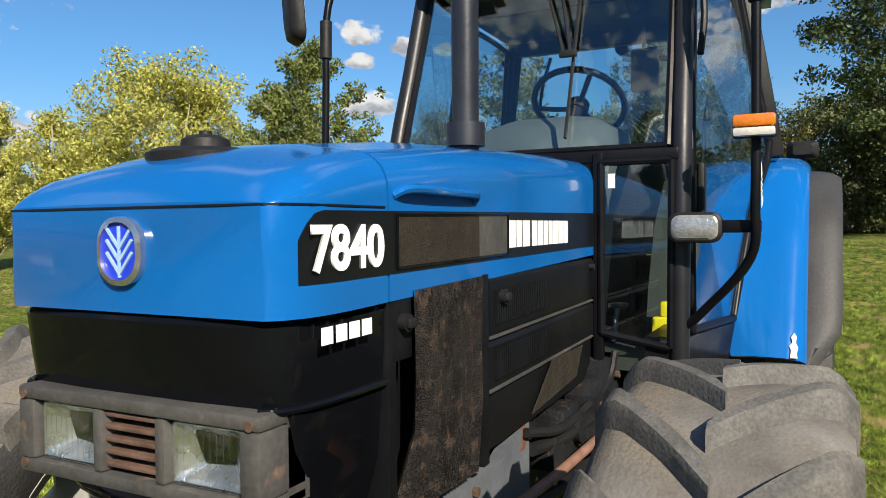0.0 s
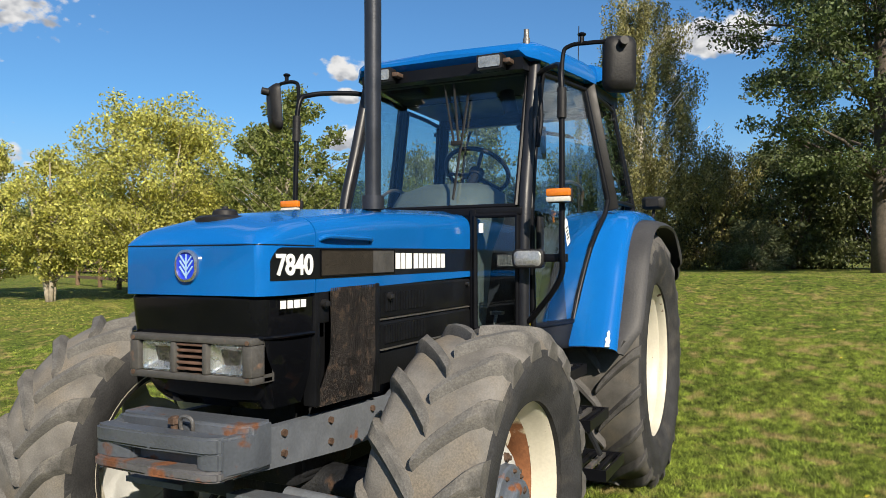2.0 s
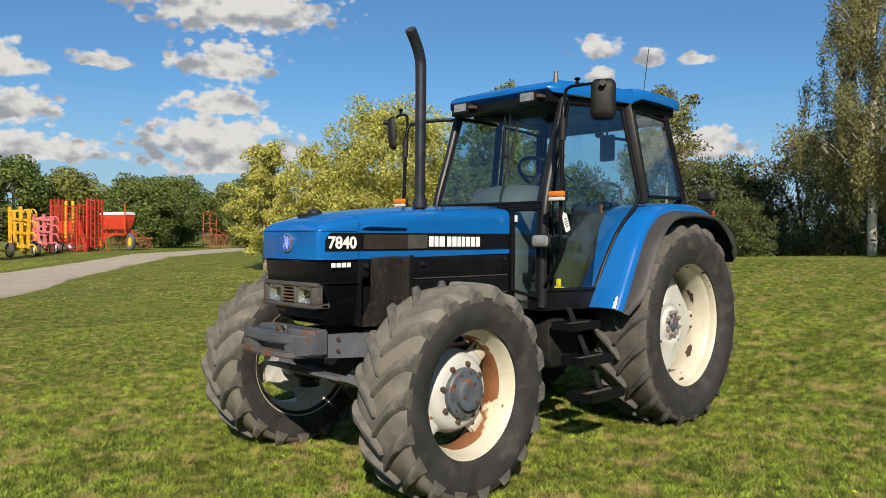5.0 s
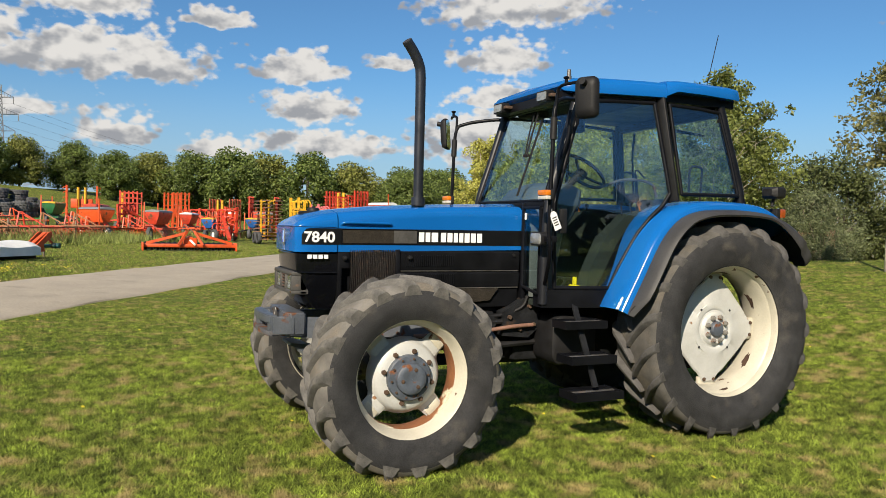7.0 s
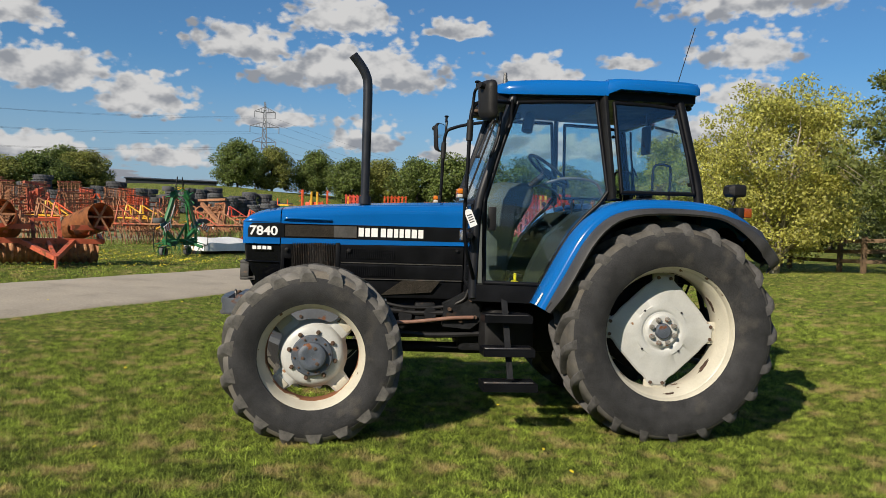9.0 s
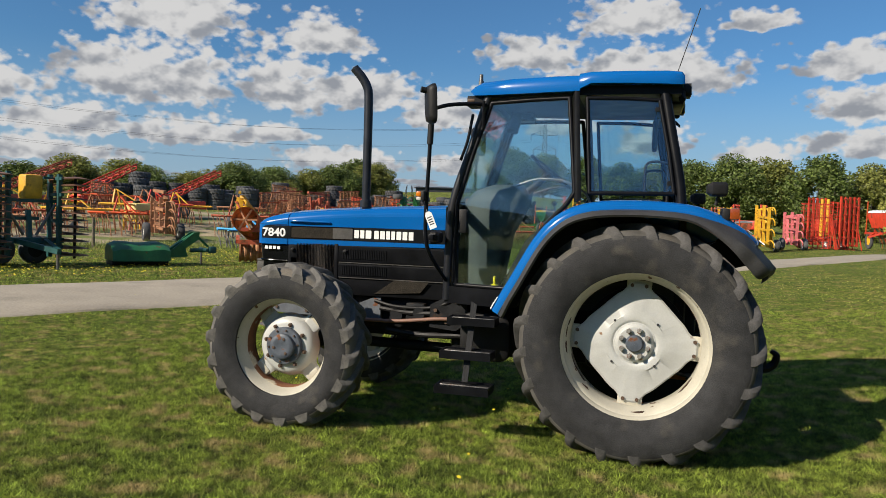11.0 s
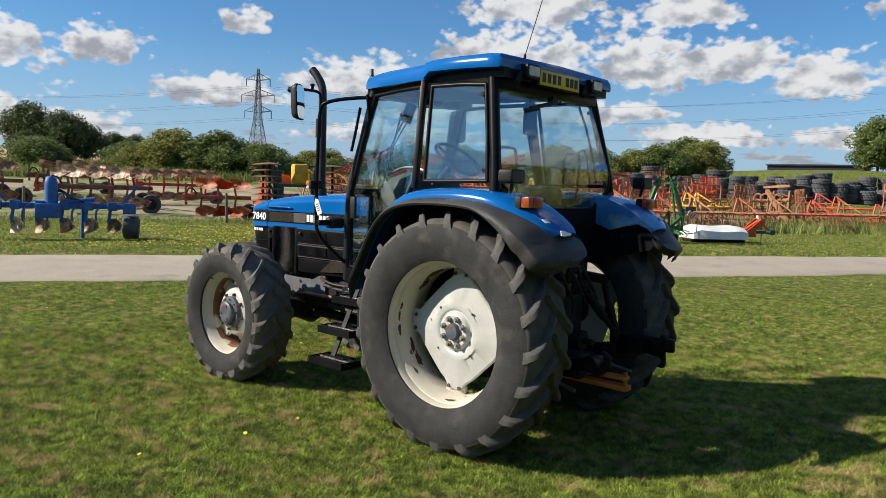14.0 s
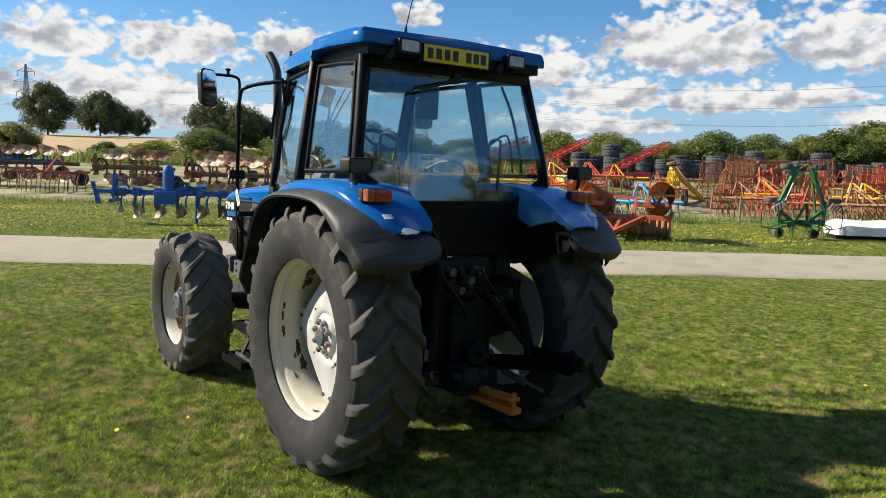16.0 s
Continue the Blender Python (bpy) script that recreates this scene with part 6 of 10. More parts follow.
    add_prism(bm, [(0.44, 1.640), (0.70, 1.792), (0.745, 1.78), (0.70, 1.30), (-0.70, 1.30), (-0.745, 1.78), (-0.70, 1.792), (-0.44, 1.640)], "x", -0.330, -0.290)
    part("rear_bulkhead", bm, M_FRAME_BLACK, tractor, "black rear cab wall")
    bm = bmesh.new()
    add_box(bm, -0.20, -0.13, -0.64, 0.64, 2.46, 2.56, 0.01)
    part("rear_header", bm, M_FRAME_BLACK, tractor)
    # wipers
    bm = bmesh.new()
    add_tube(bm, [(1.175, 0.06, 2.47), (1.27, 0.12, 2.27), (1.335, 0.16, 2.10)], 0.007, 6, 4)
    add_tube(bm, [(1.175, 0.00, 2.47), (1.27, 0.075, 2.27), (1.335, 0.135, 2.10)], 0.006, 6, 4)
    add_bar(bm, (1.20, 0.165, 2.40), (1.415, 0.165, 1.78), 0.008, 0.016)
    add_box(bm, 1.325, 1.35, 0.12, 0.185, 2.085, 2.11, 0.004)
    part("windscreen_wiper", bm, M_PLASTIC, tractor, "black twin-arm windscreen wiper")
    bm = bmesh.new()
    add_tube(bm, [(-0.20, -0.02, 2.445), (-0.235, 0.12, 2.41), (-0.245, 0.34, 2.36)], 0.007, 6, 4)
    add_bar(bm, (-0.250, -0.05, 2.435), (-0.268, 0.36, 2.345), 0.010, 0.016)
    add_rod(bm, (-0.17, -0.02, 2.447), (-0.215, -0.02, 2.447), 0.035, 12)
    part("rear_wiper", bm, M_PLASTIC, tractor, "black rear wiper")
    # roof: front cap, side skin, raised rear deck with an overhanging lip
    def roof_ring(x, half, zb, zt, r):
        ring = [(x, half, zb), (x, half + 0.003, zb + 0.3 * (zt - zb)), (x, half - 0.006, zb + 0.72 * (zt - zb)), (x, half - 0.16 * r, zt - 0.010), (x, half - 0.30 * r, zt - 0.002), (x, 0, zt + 0.010)]
        return ring + [(p[0], -p[1], p[2]) for p in ring[-2::-1]]
    bm = bmesh.new()
    add_rings(bm, [roof_ring(1.285, 0.50, 2.585, 2.600, 0.20), roof_ring(1.255, 0.53, 2.555, 2.632, 0.20), roof_ring(1.18, 0.585, 2.545, 2.655, 0.20), roof_ring(0.95, 0.635, 2.545, 2.668, 0.18),
                   roof_ring(0.60, 0.690, 2.550, 2.672, 0.16), roof_ring(0.44, 0.705, 2.552, 2.672, 0.16)])
    roof = part("roof", bm, M_BLUE, tractor, "blue painted steel cab roof", 40)
    bm = bmesh.new()
    add_rings(bm, [roof_ring(0.445, 0.712, 2.565, 2.682, 0.13), roof_ring(0.36, 0.742, 2.600, 2.688, 0.12), roof_ring(0.10, 0.748, 2.598, 2.690, 0.12), roof_ring(-0.16, 0.745, 2.590, 2.688, 0.12),
                   roof_ring(-0.255, 0.738, 2.585, 2.680, 0.12), roof_ring(-0.275, 0.722, 2.592, 2.660, 0.12)])
    part("roof_rear_deck", bm, M_BLUE, roof, "blue raised rear roof deck", 40)
    bm = bmesh.new()
    add_prism(bm, [(1.20, 0.52), (1.20, -0.52), (0.45, -0.65), (-0.22, -0.66), (-0.22, 0.66), (0.45, 0.65)], "z", 2.535, 2.600)
    part("roof_underside", bm, M_ROOFLINING, roof, "dark roof lining")
    bm = bmesh.new()
    add_prism(bm, [(0.45, 0.655), (0.45, -0.655), (-0.26, -0.68), (-0.26, 0.68)], "z", 2.530, 2.592)
    part("rear_visor", bm, M_FRAME_BLACK, roof)
    bm = bmesh.new()
    add_prism(bm, [(1.255, 0.51), (1.255, -0.51), (1.15, -0.53), (1.15, 0.53)], "z", 2.49, 2.575)
    part("front_visor", bm, M_FRAME_BLACK, roof)
    for y, x, z in ((0.345, 1.300, 2.530), (-0.345, 1.300, 2.530)):
        bm = bmesh.new()
        ring = round_rect(y, z, 0.150, 0.082, 0.010, 3)
        add_rings(bm, [[(x - 0.09, y + (yy - y) * 0.75, z + (zz - z) * 0.75) for yy, zz in ring], [(x - 0.03, *p) for p in ring], [(x + 0.030, *p) for p in ring]])
        lamp = part("roof_work_lamp", bm, M_PLASTIC, tractor, "rectangular roof work lamp")
        bm = bmesh.new()
        add_prism(bm, round_rect(y, z, 0.126, 0.060, 0.008, 3), "x", x + 0.028, x + 0.036)
        part("lamp_lens", bm, M_LENS, lamp, "ribbed clear lens")
        bm = bmesh.new()
        add_box(bm, x - 0.07, x + 0.02, y + 0.075, y + 0.115, z - 0.012, z + 0.012, 0.004)
        part("lamp_bracket", bm, M_BOLT, lamp)
    for y in (0.43, -0.42):
        bm = bmesh.new()
        z, x = 2.590, -0.30
        ring = round_rect(y, z, 0.155, 0.092, 0.018, 3)
        add_rings(bm, [[(x + 0.09, y + (yy - y) * 0.7, z + (zz - z) * 0.7) for yy, zz in ring], [(x + 0.03, *p) for p in ring], [(x - 0.03, *p) for p in ring]])
        lamp = part("roof_work_lamp", bm, M_PLASTIC, tractor, "black rear roof work lamp")
        bm = bmesh.new()
        add_prism(bm, round_rect(y, z, 0.126, 0.066, 0.012, 3), "x", x - 0.036, x - 0.029)
        part("lamp_lens", bm, M_LENS, lamp, "clear lens")
        bm = bmesh.new()
        add_rod(bm, (x + 0.03, y + 0.07, z - 0.02), (x + 0.03, y + 0.12, z - 0.08), 0.024, 10)
        part("lamp_bracket", bm, M_PLASTIC, lamp)
    # yellow number plate: its characters stay plain bars
    bm = bmesh.new()
    add_box(bm, -0.300, -0.292, -0.205, 0.305, 2.520, 2.625, 0.003)
    plate = part("number_plate", bm, M_YELLOW_PLATE, tractor, "yellow rear number plate with black bars")
    for k, y in enumerate((0.185, 0.120, 0.055, -0.010, -0.115, -0.175, -0.235)):
        bm = bmesh.new()
        add_box(bm, -0.3025, -0.2995, y + 0.075 - 0.021, y + 0.075 + 0.021, 2.540, 2.605)
        part("plate_bar", bm, M_INK_HOLLOW, plate, smooth=0)
    bm = bmesh.new()
    add_box(bm, -0.292, -0.20, -0.235, 0.335, 2.512, 2.632, 0.01)
    part("plate_box", bm, M_FRAME_BLACK, tractor)
    bm = bmesh.new()
    add_rod(bm, (-0.225, 0.40, 2.66), (-0.228, 0.40, 2.72), 0.014, 8, 0.008)
    add_tube(bm, [(-0.228, 0.40, 2.71), (-0.30, 0.385, 2.95), (-0.375, 0.37, 3.20)], 0.0035, 5, 3)
    part("aerial", bm, M_PLASTIC, tractor, "thin black whip aerial")
    bm = bmesh.new()
    add_rod(bm, (1.205, 0.515, 2.60), (1.205, 0.515, 2.665), 0.020, 12)
    add_rod(bm, (1.205, 0.515, 2.665), (1.205, 0.515, 2.715), 0.016, 12, 0.014)
    part("beacon_stem", bm, M_STEEL, tractor, "worn steel beacon mounting stem")
    bm = bmesh.new()
    add_rod(bm, (1.16, 0.575, 2.30), (1.16, 0.60, 2.50), 0.012, 8)
    add_tube(bm, [(1.24, 0.60, 2.40), (1.27, 0.62, 2.20), (1.32, 0.615, 2.05)], 0.012, 8, 5)
    part("grab_rail", bm, M_FRAME_BLACK, tractor)

    # -- inside the cab --
    bm = bmesh.new()
    add_box(bm, -0.28, 1.39, -0.50, 0.50, 0.955, 1.0, 0.0)
    part("cab_floor", bm, M_INTERIOR_GREEN, tractor, "grey-green cab floor")
    bm = bmesh.new()
    ring = lambda z, x0, x1, w: [(x0, w, z), (x0 + 0.04, w + 0.03, z), (x1 - 0.06, w + 0.02, z), (x1, w - 0.05, z), (x1, -w + 0.05, z), (x1 - 0.06, -w - 0.02, z), (x0 + 0.04, -w - 0.03, z), (x0, -w, z)]
    add_rings(bm, [ring(1.0, 1.10, 1.37, 0.20), ring(1.5, 1.02, 1.37, 0.22), ring(1.74, 0.90, 1.365, 0.27), ring(1.84, 0.88, 1.28, 0.25), ring(1.895, 0.92, 1.16, 0.16)])
    part("dash_console", bm, M_INTERIOR, tractor, "pale grey domed dashboard console", 60)
    bm = bmesh.new()
    add_rod(bm, (0.95, 0, 1.80), (0.74, 0, 1.98), 0.030, 12)
    part("steering_column", bm, M_PLASTIC, tractor)
    wheel_m = Matrix.Translation((0.70, 0.0, 2.015)) @ Matrix.Rotation(radians(-38), 4, "Y")
    bm = bmesh.new()
    line = [wheel_m @ Vector((0.205 * math.cos(a), 0.205 * math.sin(a), 0)) for a in (2 * math.pi * k / 24 for k in range(25))]
    add_tube(bm, line, 0.015, 8, 1)
    for a in (0.5, 2.6, 4.7):
        add_tube(bm, [wheel_m @ Vector((0, 0, -0.03)), wheel_m @ Vector((0.11 * math.cos(a), 0.11 * math.sin(a), -0.02)), wheel_m @ Vector((0.2 * math.cos(a), 0.2 * math.sin(a), 0))], 0.012, 6, 3)
    add_rod(bm, wheel_m @ Vector((0, 0, -0.05)), wheel_m @ Vector((0, 0, 0.0)), 0.05, 14)
    part("steering_wheel", bm, M_PLASTIC, tractor, "black three-spoke steering wheel", 60)
    bm = bmesh.new()
    add_box(bm, -0.06, 0.42, -0.23, 0.23, 1.36, 1.50, 0.05)
    add_box(bm, -0.16, -0.02, -0.25, 0.25, 1.46, 1.82, 0.05, Matrix.Translation((-0.05, 0, 1.46)) @ Matrix.Rotation(radians(-6), 4, "Y") @ Matrix.Translation((0.05, 0, -1.46)))
    add_box(bm, 0.0, 0.36, -0.16, 0.16, 1.0, 1.36, 0.03)
    part("driver_seat", bm, M_SEAT, tractor, "dark blue cloth driver's seat", 60)
    for s in (1, -1):
        bm = bmesh.new()
        add_tube(bm, [(-0.10, s * 0.27, 1.62), (0.16, s * 0.30, 1.66), (0.22, s * 0.30, 1.63)], 0.022, 8, 4)
        part("armrest", bm, M_SEAT, tractor)
        bm = bmesh.new()
        add_prism(bm, [(-0.28, 1.0), (1.00, 1.0), (0.94, 1.22), (0.82, 1.46), (0.60, 1.66), (0.3, 1.72), (-0.28, 1.72)], "y", s * 0.36, s * 0.485)
        part("side_console", bm, M_INTERIOR_GREEN, tractor, "grey-green inner side console")
        bm = bmesh.new()
        add_tube(bm, [(-0.20, s * 0.40, 1.70), (-0.20, s * 0.42, 2.02), (-0.16, s * 0.44, 2.07), (-0.07, s * 0.45, 2.07), (-0.04, s * 0.45, 2.02), (-0.04, s * 0.45, 1.84)], 0.010, 7, 5)
        part("inner_handrail", bm, M_PLASTIC, tractor)
        bm = bmesh.new()
        add_tube(bm, [(0.42, s * 0.60, 1.80), (0.50, s * 0.62, 1.90), (0.72, s * 0.60, 1.92), (0.92, s * 0.58, 1.86)], 0.011, 7, 5)
        part("door_pull", bm, M_STEEL, tractor)
        for k in range(4):
            bm = bmesh.new()
            x = 0.32 + 0.09 * k
            add_rod(bm, (x, s * 0.42, 1.58), (x + 0.03, s * 0.42, 1.74), 0.007, 8)
            bmesh.ops.create_uvsphere(bm, u_segments=8, v_segments=6, radius=0.02, matrix=Matrix.Translation((x + 0.03, s * 0.42, 1.75)))
            part("control_lever", bm, M_PLASTIC if k != 1 else M_ORANGE, tractor)
    bm = bmesh.new()
    add_box(bm, -0.12, -0.08, 0.05, 0.20, 2.18, 2.42, 0.02)
    add_rod(bm, (-0.10, 0.12, 2.42), (-0.10, 0.12, 2.54), 0.010, 8)
    part("inner_mirror", bm, M_HUB, tractor, "black inside mirror")
    bm = bmesh.new()
    add_tube(bm, [(-0.17, -0.43, 2.44), (-0.21, -0.50, 2.25), (-0.26, -0.54, 2.0), (-0.28, -0.55, 1.85)], 0.010, 7, 5)
    add_tube(bm, [(-0.20, -0.30, 2.02), (-0.22, -0.46, 2.10), (-0.26, -0.49, 1.85)], 0.008, 7, 5)
    part("window_strut", bm, M_PLASTIC, tractor)
    bm = bmesh.new()
    add_rod(bm, (0.95, 0.30, 2.44), (0.98, 0.34, 2.30), 0.045, 12)
    add_box(bm, 0.9, 1.1, -0.42, -0.22, 2.47, 2.535, 0.02)
    part("roof_console", bm, M_PLASTIC, tractor)
    bm = bmesh.new()
    add_box(bm, 1.03, 1.08, 0.40, 0.50, 1.005, 1.11, 0.012)
    add_box(bm, 1.045, 1.065, 0.43, 0.47, 1.11, 1.17, 0.008)
    part("yellow_bottle", bm, M_YELLOW, tractor, "small yellow plastic bottle on the cab floor")
    bm = bmesh.new()
    for y in (0.25, 0.13, -0.22):
        add_rod(bm, (1.08, y, 1.0), (1.00, y, 1.14), 0.011, 8)
        add_box(bm, 0.96, 1.02, y - 0.035, y + 0.035, 1.13, 1.15, 0.004)
    part("foot_pedal", bm, M_STEEL, tractor)
    bm = bmesh.new()
    add_box(bm, 1.434, 1.4355, 0.325, 0.350, 1.595, 1.645)
    part("cab_notice", bm, M_PAPER, tractor, "small white notice behind the glass")


build_cab()


def paper_tag():
    tag = thing("paper_tag", "white paper stock tag hung on the mirror bar by string", "tag", at=(1.515, 0.82, 1.66))
    m = Matrix.Rotation(radians(24), 4, "Y")
    bm = bmesh.new()
    add_prism(bm, [(-0.028, -0.145), (0.028, -0.145), (0.028, -0.03), (0.014, -0.012), (-0.014, -0.012), (-0.028, -0.03)], "y", 0.0, 0.0015)
    bmesh.ops.transform(bm, matrix=m, verts=bm.verts)
    part("card", bm, M_PAPER, tag, "white card", 0)
    bm = bmesh.new()
    for z in (-0.06, -0.078, -0.096, -0.114):
        add_box(bm, -0.018, 0.018, 0.0016, 0.0022, z, z + 0.008)
    bmesh.ops.transform(bm, matrix=m, verts=bm.verts)
    part("writing_bar", bm, M_INK_HOLLOW, tag, smooth=0)
    bm = bmesh.new()
    add_tube(bm, [m @ Vector((0, 0.001, -0.018)), Vector((0.0, 0.0, 0.0)), Vector((0.0, -0.014, 0.03))], 0.0012, 5, 3)
    part("string", bm, M_PAPER, tag)


paper_tag()


# ---- the sales yard beyond the road ----
def paint(name, base, rust=0.60):
    return surface(name, base, 0.5, vary=0.2, scale=5, grain=0.1, bump=0.1, dirt=RUST, dirt_from=rust, dirt_to=rust + 0.08, dirt_scale=4, random=0.12)


M_RED = paint("red_machine_paint", (0.52, 0.045, 0.020))
M_DARK_RED = paint("faded_red_paint", (0.42, 0.090, 0.045), 0.54)
M_ORANGE_RED = paint("orange_red_paint", (0.60, 0.082, 0.020), 0.64)
M_MACHINE_BLUE = paint("blue_machine_paint", (0.014, 0.108, 0.36), 0.62)
M_MACHINE_GREEN = paint("green_machine_paint", (0.016, 0.135, 0.045), 0.64)
M_TEAL = paint("dark_teal_paint", (0.012, 0.075, 0.075), 0.62)
M_MACHINE_YELLOW = paint("yellow_machine_paint", (0.66, 0.36, 0.025), 0.62)
M_PINK = paint("faded_pink_red_paint", (0.62, 0.16, 0.17), 0.66)
M_DRUM = surface("orange_rust_drum", (0.42, 0.165, 0.065), 0.75, vary=0.3, scale=5, grain=0.15, bump=0.2, dirt=(0.13, 0.060, 0.035), dirt_from=0.52, dirt_to=0.64, dirt_scale=3)
M_DISC = surface("brown_worn_disc", (0.24, 0.125, 0.080), 0.55, metal=0.2, vary=0.3, scale=6, bump=0.15, random=0.25)
M_TANK = surface("cream_tank_plastic", (0.62, 0.50, 0.17), 0.5, vary=0.1, scale=4, bump=0.05)
M_WHITE_COVER = surface("white_cover", (0.72, 0.73, 0.72), 0.55, vary=0.08, scale=3, bump=0.05)
M_GREY_COVER = surface("grey_cover", (0.20, 0.21, 0.22), 0.6, vary=0.15, scale=3, bump=0.05)
M_SHARE = surface("worn_share_steel", (0.50, 0.39, 0.30), 0.55, metal=0.15, vary=0.3, scale=4, bump=0.2, dirt=(0.30, 0.14, 0.075), dirt_from=0.50, dirt_to=0.64, random=0.3)
M_PLOUGH_BROWN = paint("rust_brown_plough_paint", (0.17, 0.085, 0.060), 0.50)
M_SHARE_RED = surface("orange_red_mouldboard_paint", (0.58, 0.135, 0.045), 0.5, vary=0.25, scale=4, bump=0.2, dirt=(0.36, 0.20, 0.12), dirt_from=0.52, dirt_to=0.64, random=0.3)
M_SKY_BLUE = paint("light_blue_machine_paint", (0.06, 0.36, 0.72), 0.68)
M_WOOD_POST = surface("weathered_post_wood", (0.20, 0.165, 0.12), 0.9, vary=0.25, scale=10, bump=0.4, random=0.2)
M_FENCE_WOOD = surface("brown_fence_timber", (0.16, 0.105, 0.062), 0.9, vary=0.25, scale=8, bump=0.4, random=0.2)
M_TYRE_OLD = surface("old_tyre_rubber", (0.075, 0.077, 0.082), 0.85, vary=0.25, scale=6, bump=0.4, random=0.3)
M_WIRE = surface("dark_wire", (0.06, 0.06, 0.065), 0.5, metal=0.5, vary=0.1, bump=0.0)
M_LATTICE = surface("grey_lattice_steel", (0.16, 0.17, 0.19), 0.6, vary=0.1, scale=1, bump=0.0)
M_SHED = surface("dark_shed_sheeting", (0.012, 0.014, 0.019), 0.6, vary=0.15, scale=0.8, bump=0.1)
M_WEED = surface("yellow_green_weeds", (0.26, 0.30, 0.085), 0.8, vary=0.3, scale=1.5, bump=0.0, island=0.45, lit=0.3)


def yard_thing(name, label, category, u, v, turn, group="", lift=0.0):
    """A thing in the yard, at a place along (u) and across (v) the road; turn 0 points along the road."""
    p = uv_to_xyz(u, v, lift)
    return thing(name, label, category, group, p, math.degrees(math.atan2(ROAD_D.y, ROAD_D.x)) + turn)


def wheel_into(parent, x, y, z, r, w, hub=M_WHITE_COVER, axis="Y"):
    """A small implement wheel: tyre and hub."""
    bm = bmesh.new()
    add_lathe(bm, [(0.55 * r, -0.42 * w), (0.70 * r, -0.5 * w), (0.92 * r, -0.46 * w), (r, -0.25 * w), (r, 0.25 * w), (0.92 * r, 0.46 * w), (0.70 * r, 0.5 * w), (0.55 * r, 0.42 * w), (0.55 * r, -0.42 * w)], 20, (0, 0, 0))
    m = Matrix.Translation((x, y, z)) @ (Matrix.Identity(4) if axis == "Y" else Matrix.Rotation(radians(90), 4, "Z" if axis == "X" else "X"))
    bmesh.ops.transform(bm, matrix=m, verts=bm.verts)
    part("tyre", bm, M_TYRE_OLD, parent)
    bm = bmesh.new()
    add_rod(bm, (0, -0.30 * w, 0), (0, 0.30 * w, 0), 0.57 * r, 18)
    bmesh.ops.transform(bm, matrix=m, verts=bm.verts)
    part("wheel_hub", bm, hub, parent)


def share_mesh(flip=1):
    """A long curved mouldboard, twisted outwards towards its tail, below a beam at z 0."""
    bm = bmesh.new()
    rings = []
    for i in range(9):
        q = i / 8
        x = 0.30 - 0.70 * q
        ring = []
        for j in range(6):
            h = j / 5
            out = 0.36 * q ** 1.5 + (0.30 * q - 0.04) * h ** 1.4 - 0.13 * math.sin(math.pi * h) * (1 - 0.5 * q)
            top = 0.16 + 0.30 * math.sin(math.pi * min(1.0, 0.18 + 0.72 * q)) - 0.08 * q
            ring.append((x - 0.10 * h * q, out, (-0.78 + 0.14 * q ** 2 + top * h) * flip))
        rings.append(ring)
    add_rings(bm, rings, close=False)
    bmesh.ops.solidify(bm, geom=bm.faces[:], thickness=0.015)
    return bm


